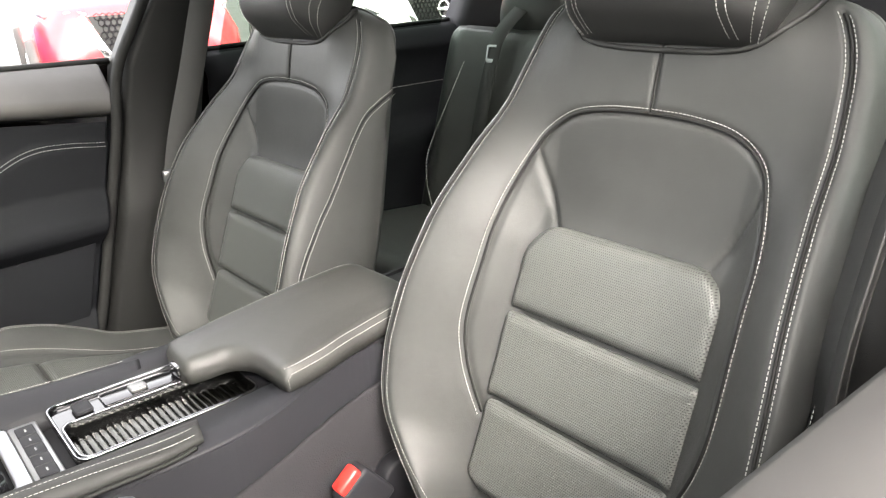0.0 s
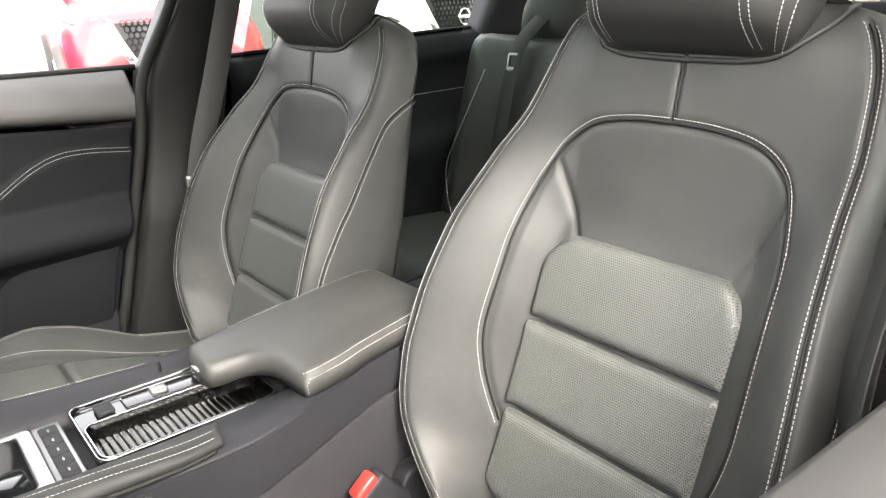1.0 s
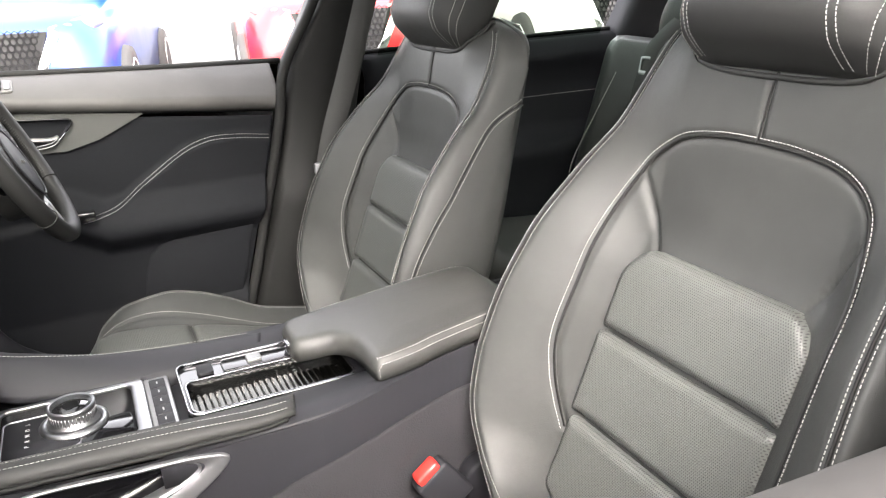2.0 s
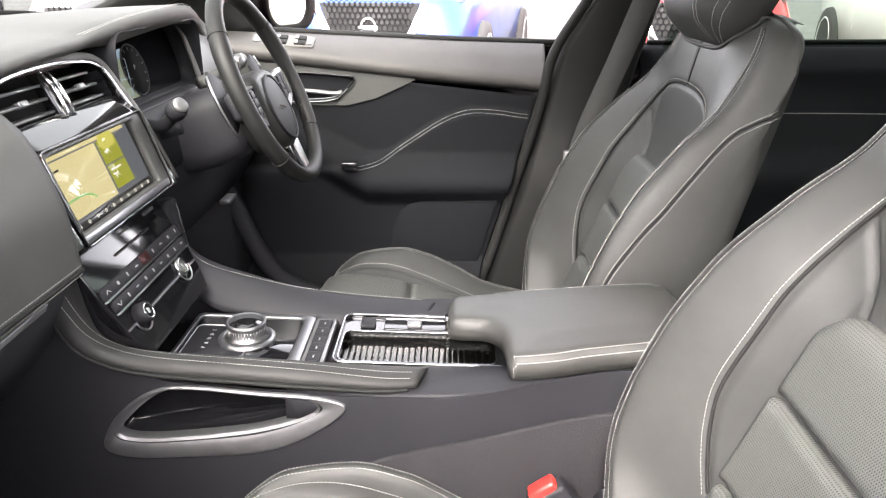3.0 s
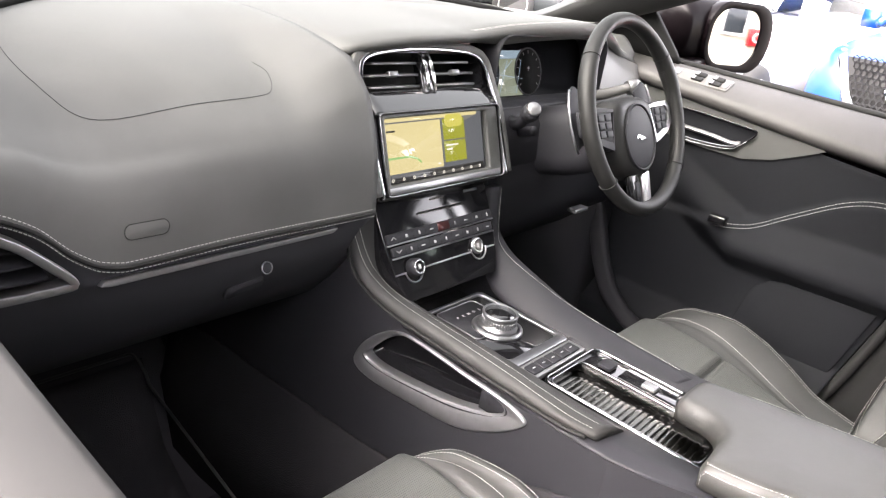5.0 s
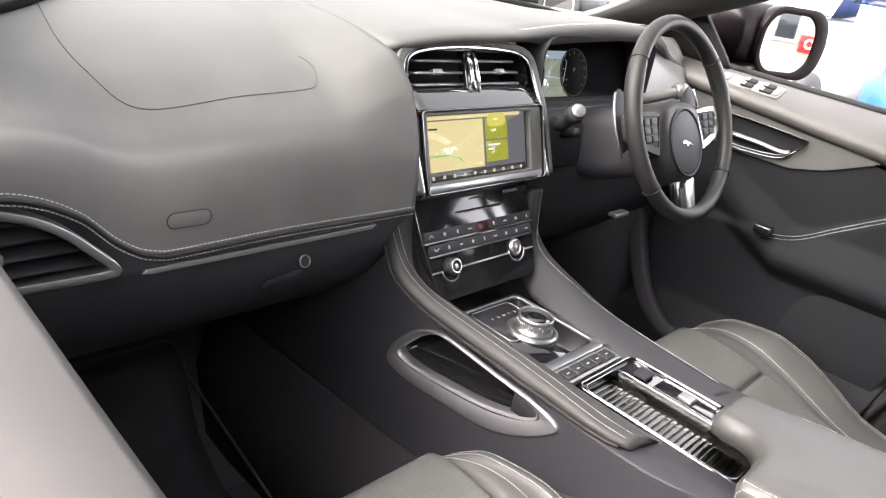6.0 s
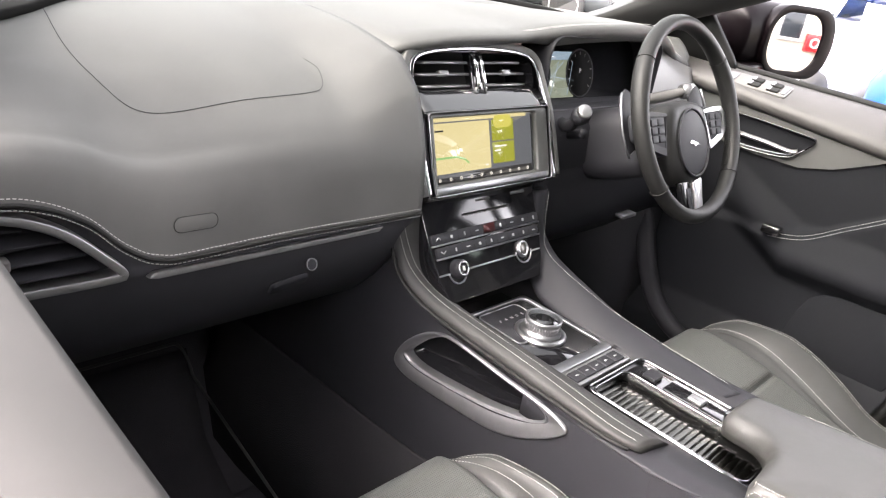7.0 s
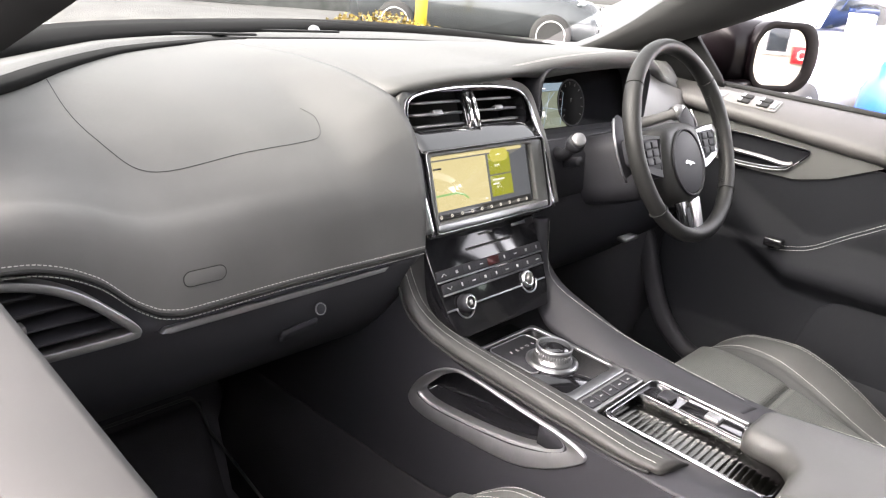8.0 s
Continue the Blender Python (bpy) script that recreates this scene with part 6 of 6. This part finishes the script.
for d, w, h, dz in ((-0.05, 0.06, 0.05, -0.02), (-0.07, 0.072, 0.06, -0.022), (-0.12, 0.075, 0.062, -0.02), (-0.2, 0.07, 0.058, -0.012), (-0.26, 0.066, 0.055, 0)):
    rows.append([WM @ Vector((a, b + dz, d)) for a, b in box_section(w, h, 0.035, 6)])
part("shroud", loft(rows, closed_u=True, caps=True), DARK, column)
for s in (-1, 1):
    base = Vector((0.43, 0.452, 0.598)) if s > 0 else Vector((0.212, 0.462, 0.566))
    tip = Vector((0.518, 0.4, 0.628) if s > 0 else (0.166, 0.393, 0.603))
    line = curve([base, base.lerp(tip, 0.5) + Vector((0, 0, -0.012 if s < 0 else -0.002)), tip], 6)
    part("stalk", sweep(line, ring_section(0.0095, 12), scales=[1.15 - 0.25 * i / 12 for i in range(13)]), GREYTRIM if s > 0 else DARK, column, "grey wiper stalk" if s > 0 else "black stalk")
    d = (tip - line[-3]).normalized()
    m = plane_m(tip - d * 0.004, d.cross(Vector((0, 0, 1))), d.cross(d.cross(Vector((0, 0, 1)))))
    if (m.to_3x3() @ Vector((0, 0, 1))).dot(d) < 0:
        m = m @ Matrix.Rotation(math.pi, 4, "X")
    part("stalk_collar", lathe([(0.013, -0.014), (0.0145, -0.008), (0.0145, 0.0), (0.013, 0.004), (0.011, 0.006)], 24, m), SATIN_DARK if s > 0 else DARK, column)
    part("stalk_end", lathe([(0.0115, 0.005), (0.0115, 0.011), (0.009, 0.013)], 24, m), SATIN_DARK, column)
part("lower_stalk", tube(curve([(0.225, 0.455, 0.548), (0.215, 0.43, 0.556), (0.212, 0.412, 0.562)], 5), 0.0085, 10), DARK, column)

# ---- seat belts, buckles, rear bench ----
def strap(name, pts, width, nrm, parent):
    return part(name, sweep(pts, box_section(width, 0.0009, 0.0005, 1), up=nrm), BELT, parent)


for s, nm in ((1, "driver_belt"), (-1, "passenger_belt")):
    belt = thing(nm, (s * 0.67, -0.35, 0.2), "dark woven seat belt hanging from the middle pillar", "seat belt", "front seat belts")
    if s > 0:
        pts = curve([(0.648, -0.47, 1.0), (0.662, -0.40, 0.8), (0.664, -0.335, 0.62), (0.66, -0.27, 0.45), (0.652, -0.245, 0.32), (0.64, -0.25, 0.1)], 8)
        strap("webbing", pts, 0.023, (-1, 0.35, 0), belt)
        part("belt_tongue", box(0.636, 0.648, -0.252, -0.226, 0.404, 0.428), SATIN, belt, bevel=0.004)
        part("tongue_grip", box(0.634, 0.65, -0.262, -0.23, 0.385, 0.405), DARK, belt, bevel=0.004)
    else:
        for k, (dy, dx) in enumerate(((0, 0), (-0.03, 0.012), (-0.055, -0.004))):
            pts = curve([(-0.655 + dx, -0.33 + dy, 0.85), (-0.635 + dx, -0.285 + dy, 0.68), (-0.625 + dx, -0.262 + dy, 0.57), (-0.622 + dx, -0.243 + dy, 0.45), (-0.63 + dx, -0.24 + dy, 0.2)], 8)
            strap("webbing", pts, 0.022 if k else 0.02, (1, 0.5 + 0.6 * k, 0), belt)

buckle = thing("belt_buckle", (-0.142, -0.12, 0.1), "black seat belt buckle with a red release button", "seat belt buckle")
m = plane_m((-0.152, -0.112, 0.185), (0, -0.62, -0.45), (0, -0.45, 0.62))
BK = Matrix.Translation((-0.147, -0.105, 0.2)) @ Matrix.Rotation(radians(-36), 4, "X")
part("buckle_body", moved(box(-0.013, 0.013, -0.026, 0.026, -0.07, 0.0), BK), DARK, buckle, bevel=0.005)
part("release_button", moved(box(-0.0105, 0.0105, -0.018, 0.018, -0.01, 0.01), BK), RED, buckle, "bright red release button", bevel=0.004)
part("buckle_stalk", tube([(-0.147, -0.13, 0.15), (-0.145, -0.15, 0.05), (-0.14, -0.16, -0.05)], 0.012, 8), RUBBER, buckle)

bench = thing("rear_bench", (0, -0.9, -0.12), "black leather rear bench with stitched backrests", "car seat")
for x0, x1 in ((0.2, 0.7), (-0.18, 0.18), (-0.7, -0.2)):
    rows = []
    for v in np.linspace(0, 1, 30):
        z = 0.12 + 0.5 * v
        y = -0.93 - 0.16 * v
        edge = min(v, 1 - v)
        row = []
        for u in np.linspace(0, 1, 31):
            e = min(u, 1 - u)
            bul = 0.05 * pillow(e * (x1 - x0), 0.05) * pillow(edge * 0.5 + 0.004, 0.05) + 0.012 * math.cos(2 * math.pi * u) * (1 if e > 0.12 else 0)
            row.append((x0 + (x1 - x0) * u, y + bul, z + bul * 0.3))
        rows.append(row)
    part("back_cushion", loft(rows), LEATHER, bench, solid=0.05, out=(0, 1, 0))
    rows = []
    for v in np.linspace(0, 1, 20):
        y = -0.95 + 0.46 * v
        row = []
        for u in np.linspace(0, 1, 21):
            e = min(u, 1 - u)
            row.append((x0 + (x1 - x0) * u, y, 0.15 + 0.05 * v + 0.03 * pillow(e * (x1 - x0), 0.06) - 0.09 * (max(0, v - 0.85) / 0.15) ** 2))
        rows.append(row)
    part("seat_cushion", loft(rows), LEATHER, bench, solid=0.05, out=(0, 0, 1))
    cx = (x0 + x1) / 2
    rows = []
    for v in np.linspace(0, 1, 14):
        z = 0.6 + 0.17 * v
        w = 0.11 * (0.8 + 0.2 * math.sin(math.pi * min(1, v + 0.15)))
        d = 0.05 * math.sin(math.pi * (0.12 + 0.76 * v))
        rows.append([(cx + w * math.copysign(abs(math.cos(a)) ** 0.6, math.cos(a)), -1.1 - 0.05 * v + d * math.sin(a), z) for a in np.linspace(0, 2 * math.pi, 25)[:-1]])
    part("headrest", loft(rows, closed_u=True, caps=True), LEATHER_SMOOTH, bench)
ring = [(0.58, -1.01, 0.54), (0.615, -0.985, 0.45), (0.645, -0.955, 0.36), (0.655, -0.935, 0.30), (0.64, -0.92, 0.24), (0.6, -0.9, 0.19)]
sew("outline_stitching", [p + Vector((-0.02, 0.038, 0.01)) for p in curve(ring, 14)], (0.2, 1, 0.2), bench, length=0.006, gap=0.0025, r=0.0013)
rbelt = thing("rear_belt", (0.5, -1.05, 0.5), "rear seat belt with a bright metal tongue", "seat belt")
strap("webbing", curve([(0.44, -1.14, 0.72), (0.475, -1.03, 0.63), (0.49, -1.0, 0.56), (0.5, -0.96, 0.4), (0.5, -0.93, 0.25)], 6), 0.022, (0, 1, 0.3), rbelt)
m = plane_m((0.492, -1.0, 0.575), (1, 0.1, 0), (0, -0.25, 1))
part("belt_tongue", frame_ring(rounded(-0.017, 0.017, -0.025, 0.018, 0.006), rounded(-0.012, 0.012, -0.015, 0.012, 0.004), 0.002, 0.005, m), SATIN, rbelt, "bright metal belt tongue", bevel=0.001)

# ---- outside: mirror, yard, parked cars, building ----
dm = thing("door_mirror", (0.9, 0.46, 0.64), "dark gloss door mirror with a silvered glass", "wing mirror")
rows = []
for x, k in ((0.862, 0.62), (0.87, 0.85), (0.89, 0.97), (0.93, 1.03), (1.0, 1.05), (1.07, 0.98), (1.1, 0.8), (1.115, 0.45)):
    back = 0.43 - (x - 0.95) * 0.4
    rows.append([(x, back + (0.12 * k - (x - 0.9) * 0.1) * (0.5 + 0.5 * math.cos(a)), 0.722 + 0.078 * k * math.copysign(abs(math.sin(a)) ** 0.7, math.sin(a))) for a in np.linspace(0, 2 * math.pi, 29)[:-1]])
part("mirror_shell", loft(rows, closed_u=True, caps=True), SHADOW_PAINT, dm, "mirror shell in shade-darkened paint")
MIRROR_FACE = rounded(-0.075, 0.085, -0.062, 0.064, 0.05, 8)
MM = plane_m((0.985, 0.412, 0.722), (0.93, -0.37, 0), (0, 0.0, 1))
part("mirror_glass", prism(MIRROR_FACE, -0.003, 0.004, MM), MIRROR, dm, "silvered mirror glass", smooth=False)
part("mirror_rim", frame_ring(rounded(-0.088, 0.124, -0.078, 0.08, 0.062, 8), MIRROR_FACE, -0.02, 0.007, MM), SHADOW_PAINT, dm, bevel=0.002)
part("mirror_arm", sweep([(0.82, 0.48, 0.645), (0.88, 0.47, 0.655), (0.95, 0.465, 0.66)], box_section(0.035, 0.012, 0.008, 3), up=(0, 0, 1)), SHADOW_PAINT, dm)
part("mirror_sail", loft([[(0.81, 0.62, 0.66), (0.80, 0.5, 0.66), (0.80, 0.44, 0.66)], [(0.77, 0.62, 0.80), (0.775, 0.52, 0.77), (0.795, 0.45, 0.68)]]), RUBBER, dm, solid=0.012)

asphalt, n_, l_, b_ = mat_base("asphalt", (0.05, 0.05, 0.05), 0.85)
tc_, nz_ = vary(asphalt, n_, l_, b_, (0.06, 0.06, 0.058), 0.35, 1.3, 0.85, 0.08)
gr = n_.new("ShaderNodeTexNoise")
gr.inputs["Scale"].default_value = 140
l_.new(tc_.outputs["Object"], gr.inputs["Vector"])
bp_ = n_.new("ShaderNodeBump")
bp_.inputs["Distance"].default_value = 0.01
l_.new(gr.outputs["Fac"], bp_.inputs["Height"])
l_.new(bp_.outputs["Normal"], b_.inputs["Normal"])


def ease(k):
    k = min(1, max(0, k))
    return k * k * (3 - 2 * k)


def ground_z(x, y):
    """The yard climbs gently across from the bonnet."""
    return GROUND + 0.66 * ease((0.82 * x + 0.57 * y - 6.6) / 4) * ease((y - 3.6) / 2.2)


steps = [-300, -120, -50, -25, -12, -6, -2] + [0.5 * k for k in range(0, 34)] + [18, 22, 30, 60, 120, 300]
rows = [[(x, y, ground_z(x, y)) for x in steps] for y in steps]
g = part("ground", loft(rows), asphalt, None, out=(0, 0, 1))
tagged(g, "grey asphalt of a car park", "ground", kind="structure")

LAMP = worn("headlamp_lens", (0.55, 0.58, 0.6), 0.08, 0.3, 20, 0.2, 0.03, 0.8)
ALLOY = worn("silver_alloy", (0.45, 0.45, 0.45), 0.35, 0.1, 20, 0.08, 0.05)
TYRE = plastic("tyre_rubber", (0.02, 0.02, 0.02), 0.85, 90, 0.002)


def parked_car(name, paint, label, m, grille="mesh", trim=None):
    """A parked crossover; its nose is at the origin and looks along -x."""
    ob = thing(name, (0, 0, 0), label, "car", "parked cars")

    def at(mesh):
        return moved(mesh, m)
    # stations: x, half width, sill, shoulder, bonnet or waist
    st = [(0.0, 0.62, 0.3, 0.52, 0.72), (0.06, 0.76, 0.22, 0.6, 0.82), (0.2, 0.85, 0.2, 0.7, 0.9), (0.6, 0.89, 0.2, 0.82, 0.98), (1.1, 0.9, 0.22, 0.9, 1.05), (1.3, 0.9, 0.22, 0.95, 1.08),
          (2.2, 0.91, 0.22, 0.98, 1.08), (3.4, 0.9, 0.24, 1.0, 1.1), (4.0, 0.86, 0.28, 1.0, 1.08), (4.3, 0.75, 0.35, 0.9, 1.0)]
    rows = []
    for x, hw, lo, sh, top in st:
        rows.append([(x, k * hw, z) for k, z in ((-0.8, lo), (-0.97, lo + 0.12), (-1.0, (lo + sh) / 2), (-0.985, sh - 0.04), (-0.93, sh + 0.04), (-0.8, top - 0.02), (-0.4, top + 0.015), (0, top + 0.02), (0.4, top + 0.015), (0.8, top - 0.02), (0.93, sh + 0.04), (0.985, sh - 0.04), (1.0, (lo + sh) / 2), (0.97, lo + 0.12), (0.8, lo))])
    part("body", at(loft(rows, closed_u=True, caps=True)), paint, ob)
    rows = []
    for x, w0, w1, z in ((1.05, 0.8, 0.78, 1.06), (1.85, 0.78, 0.6, 1.53), (2.4, 0.8, 0.6, 1.58), (3.4, 0.8, 0.58, 1.55), (4.15, 0.75, 0.62, 1.08)):
        rows.append([(x, -w0, 1.05), (x, -(w0 * 0.4 + w1 * 0.6), 1.05 + (z - 1.05) * 0.7), (x, -w1 * 0.92, z - 0.01), (x, 0, z + 0.02), (x, w1 * 0.92, z - 0.01), (x, w0 * 0.4 + w1 * 0.6, 1.05 + (z - 1.05) * 0.7), (x, w0, 1.05)])
    part("cabin_glass", at(loft(rows, closed_u=True, caps=True)), TINTED, ob, "dark tinted glasshouse")
    part("roof", at(loft([[(x, k * w, z) for k in (-1, -0.5, 0, 0.5, 1)] for x, w, z in ((1.83, 0.58, 1.545), (2.4, 0.59, 1.6), (3.4, 0.57, 1.575), (3.7, 0.56, 1.5))])), paint, ob, solid=0.02)
    for s in (-1, 1):
        part("screen_pillar", at(tube([(1.06, s * 0.79, 1.07), (1.85, s * 0.62, 1.54)], 0.035, 8)), paint, ob)
        lamp = part("headlight", at(loft([[(0.10 + 0.32 * k + 0.03 * abs(q), s * (0.46 + 0.36 * k), 0.80 + 0.1 * k + (0.055 - 0.015 * k) * q) for q in (-1, 0, 1)] for k in np.linspace(0, 1, 7)])), LAMP, ob, "clear headlight", solid=0.02)
        part("headlight_bulb", at(lathe([(0.05, 0), (0.05, 0.02), (0.02, 0.03)], 16, plane_m((0.17, s * 0.6, 0.83), (0, 1, 0), (0, 0, 1)))), CHROME, lamp)
        part("fog_recess", at(loft([[(0.03, s * (0.5 + 0.22 * k), 0.42 + 0.08 * q) for q in (-1, 0, 1)] for k in (0, 0.5, 1)])), RUBBER, ob, solid=0.04)
        for x in (0.82, 3.45):
            wm = plane_m((x, s * 0.84, 0.34), (1, 0, 0), (0, 0, 1))
            if s > 0:
                wm = wm @ Matrix.Rotation(math.pi, 4, "X")
            wh = part("wheel", at(lathe([(0.23, -0.08), (0.33, -0.08), (0.345, 0.0), (0.345, 0.06), (0.33, 0.11), (0.24, 0.12)], 36, wm)), TYRE, ob, "black tyre")
            part("rim_dish", at(lathe([(0.235, 0.06), (0.05, 0.05)], 30, wm)), RUBBER, wh)
            part("rim_edge", at(tube([wm @ Vector((0.235 * math.cos(a), 0.235 * math.sin(a), 0.115)) for a in np.linspace(0, 2 * math.pi, 33)[:-1]], 0.012, 6, True)), ALLOY, wh)
            for k in range(10):
                r = wm @ Matrix.Rotation(math.pi * (k - k % 2 * 0.35) / 5, 4, "Z")
                part("rim_spoke", at(moved(prism([(-0.02, 0.0), (0.02, 0.0), (0.026, 0.23), (-0.026, 0.23)], 0.085, 0.112), r)), ALLOY, wh)
        part("wing_mirror", at(loft([[(1.32 + dx, s * y, 1.1 + 0.07 * k) for k in (-1, 1)] + [(1.42 + dx, s * y, 1.1 + 0.06 * k) for k in (1, -1)] for y, dx in ((0.92, 0), (1.02, 0.02), (1.1, 0.05))], closed_u=True, caps=True)), paint, ob)
    # grille of hexagons with a bright V and a ring emblem
    part("grille_back", at(prism([(-0.47, 0.84), (-0.3, 0.46), (0.3, 0.46), (0.47, 0.84)], -0.05, 0.002, plane_m((0, 0, 0), (0, -1, 0), (0, 0, 1)))), RUBBER, ob)
    cells = []
    gm = plane_m((0.0, 0, 0), (0, -1, 0), (0, 0, 1))
    for j in range(9):
        for i in range(-8, 9):
            cx, cz = (i + 0.5 * (j % 2)) * 0.05, 0.49 + j * 0.043
            if abs(cx) < 0.27 + (cz - 0.46) * 0.43:
                hexo = [(cx + 0.027 * math.cos(radians(60 * k + 30)), cz + 0.027 * math.sin(radians(60 * k + 30))) for k in range(6)]
                hexi = [(cx + 0.021 * math.cos(radians(60 * k + 30)), cz + 0.021 * math.sin(radians(60 * k + 30))) for k in range(6)]
                cells.append(frame_ring(hexo, hexi, 0.0, 0.012, gm))
    tagged(part("grille_mesh", at(merge(*cells)), GLOSS, ob, "black honeycomb grille", smooth=False), kind="stuff")
    for s in (-1, 1):
        part("grille_bar", at(sweep([(0.02, s * 0.53, 0.84), (-0.01, s * 0.38, 0.58), (-0.01, s * 0.28, 0.46)], box_section(0.035, 0.014, 0.006, 2), up=(-1, 0, 0))), CHROME if trim is None else trim, ob)
    part("emblem_ring", at(tube([gm @ Vector((0.07 * math.cos(a), 0.66 + 0.07 * math.sin(a), 0.02)) for a in np.linspace(0, 2 * math.pi, 29)[:-1]], 0.01, 6, True)), CHROME, ob, "plain chrome ring emblem")
    part("emblem_bar", at(prism(rounded(-0.09, 0.09, 0.643, 0.677, 0.006), 0.014, 0.03, gm)), CHROME, ob)
    part("number_plate", at(prism(rounded(-0.26, 0.26, 0.31, 0.42, 0.01), 0.0, 0.012, gm)), PAINT_WHITE, ob)
    part("plate_bar", at(prism(rounded(-0.2, 0.2, 0.34, 0.39, 0.004), 0.012, 0.014, gm)), RUBBER, ob)
    part("bumper_intake", at(prism([(-0.5, 0.24), (0.5, 0.24), (0.42, 0.3), (-0.42, 0.3)], -0.03, 0.0, gm)), RUBBER, ob)
    return ob


def placed(x, y, turn):
    return Matrix.Translation((x, y, GROUND)) @ Matrix.Rotation(radians(turn), 4, "Z") @ Matrix.Diagonal((1, 1, 1.2, 1))


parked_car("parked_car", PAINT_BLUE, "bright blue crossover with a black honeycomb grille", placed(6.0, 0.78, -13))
parked_car("parked_car", PAINT_RED, "red hatchback parked nose-on beside the blue car", placed(5.9, -2.15, -10))
parked_car("parked_car", PAINT_WHITE, "white car parked beside the blue crossover", placed(5.2, 2.85, -6))
parked_car("parked_car", PAINT_WHITE, "pale car parked behind the rear door", placed(5.6, -5.3, -8))
parked_car("parked_car", PAINT_GREY, "dark grey car parked side-on across the yard", Matrix.Translation((10.75, 6.95, -0.12)) @ Matrix.Rotation(radians(125), 4, "Z"))
parked_car("parked_car", PAINT_WHITE, "white car with a dark grille across the yard", placed(8.3, 4.5, -6))


# low wall, post and shrub across the yard
stone = worn("dark_stone", (0.07, 0.072, 0.068), 0.85, 0, 4, 0.35, 0.08)
wall = thing("boundary_wall", (4.0, 16.0, GROUND), "low dark stone boundary wall", "wall")
part("wall_body", moved(box(-16, 10, -0.2, 0.2, 0, 1.35), Matrix.Translation((4.0, 16.0, GROUND)) @ Matrix.Rotation(radians(-24), 4, "Z")), stone, wall, bevel=0.03)
part("coping", moved(box(-16, 10, -0.26, 0.26, 1.35, 1.43), Matrix.Translation((4.0, 16.0, GROUND)) @ Matrix.Rotation(radians(-24), 4, "Z")), stone, wall, bevel=0.03)
post = thing("yellow_post", (6.28, 6.89, ground_z(6.28, 6.89)), "yellow painted bollard post", "bollard")
part("post", disc(0.08, 0.08, 1.6, 16, Matrix.Translation((6.28, 6.89, ground_z(6.28, 6.89)))), worn("yellow_paint", (0.7, 0.55, 0.05), 0.4, 0, 6, 0.15), post)
part("post_cap", lathe([(0.085, 0), (0.08, 0.04), (0.02, 0.06)], 16, Matrix.Translation((6.28, 6.89, ground_z(6.28, 6.89) + 1.6))), worn("yellow_paint", (0.7, 0.55, 0.05), 0.4, 0, 6, 0.15), post)
SG = ground_z(5.9, 7.2)
shrub = thing("shrub", (5.9, 7.2, SG), "low ochre shrub beside the post", "shrub")
rnd = random.Random(5)
verts, faces = [], []
for i in range(2200):
    a, r, h = rnd.uniform(0, 2 * math.pi), 0.75 * math.sqrt(rnd.random()), rnd.random()
    c = Vector((5.9 + r * math.cos(a) * 1.5, 7.2 + r * math.sin(a), SG + 0.05 + 0.5 * h * (1 - 0.5 * (r / 0.75) ** 2)))
    t = Vector((rnd.uniform(-1, 1), rnd.uniform(-1, 1), rnd.uniform(-0.4, 1))).normalized() * 0.06
    sd = t.cross(Vector((rnd.uniform(-1, 1), rnd.uniform(-1, 1), rnd.uniform(-1, 1)))).normalized() * 0.022
    k = len(verts)
    verts += [tuple(c), tuple(c + t * 0.5 + sd), tuple(c + t), tuple(c + t * 0.5 - sd)]
    faces.append((k, k + 1, k + 2, k + 3))
tagged(part("foliage", (verts, faces), worn("ochre_leaves", (0.2, 0.14, 0.03), 0.7, 0, 12, 0.4), shrub, smooth=False), kind="stuff")
for k in range(5):
    part("stem", tube([(5.9, 7.2, SG), (5.9 + 0.3 * math.cos(k * 1.3), 7.2 + 0.25 * math.sin(k * 1.3), SG + 0.5)], 0.012, 6), stone, shrub)

# site office across the yard
office = thing("site_office", (7.5, -12.5, GROUND), "cream site office with dark windows and a red sign", "building")
part("wall", box(5.2, 13.0, -15.5, -12.2, GROUND, 2.6), worn("cream_cladding", (0.5, 0.45, 0.36), 0.6, 0, 2, 0.06), office, bevel=0.02)
part("roof", box(5.0, 13.2, -15.7, -12.0, 2.6, 2.75), DARK, office, bevel=0.03)
for x, wide, z0, z1 in ((7.2, 0.42, 0.2, 0.66), (8.9, 1.1, 0.5, 1.7), (11.2, 1.1, 0.5, 1.7)):
    w = part("window", box(x, x + wide, -12.19, -12.14, z0, z1), TINTED, office, "dark window", bevel=0.01)
    part("window_frame", frame_ring(rounded(x - 0.06, x + wide + 0.06, z0 - 0.06, z1 + 0.06, 0.01), rounded(x, x + wide, z0, z1, 0.01), -0.02, 0.05, plane_m((0, -12.17, 0), (1, 0, 0), (0, 0, 1))), PAINT_WHITE, w)
part("sign", box(7.75, 8.1, -12.19, -12.12, 0.0, 0.32), PAINT_RED, office, "red sign board", bevel=0.01)
part("sign_mark", tube([(7.925 + 0.08 * math.cos(a), -12.11, 0.16 + 0.08 * math.sin(a)) for a in np.linspace(0, 2 * math.pi, 25)[:-1]], 0.015, 6, True), PAINT_WHITE, office)

# plain rendered wall, unseen, added behind the camera to block low light
bw = part("wall_west", box(-7.3, -7.0, -12, 14, GROUND, 2.4), worn("pale_render", (0.3, 0.29, 0.27), 0.85, 0, 3, 0.12, 0.06), None, bevel=0.02)
tagged(bw, "plain unseen wall added behind the camera", "wall", kind="structure")
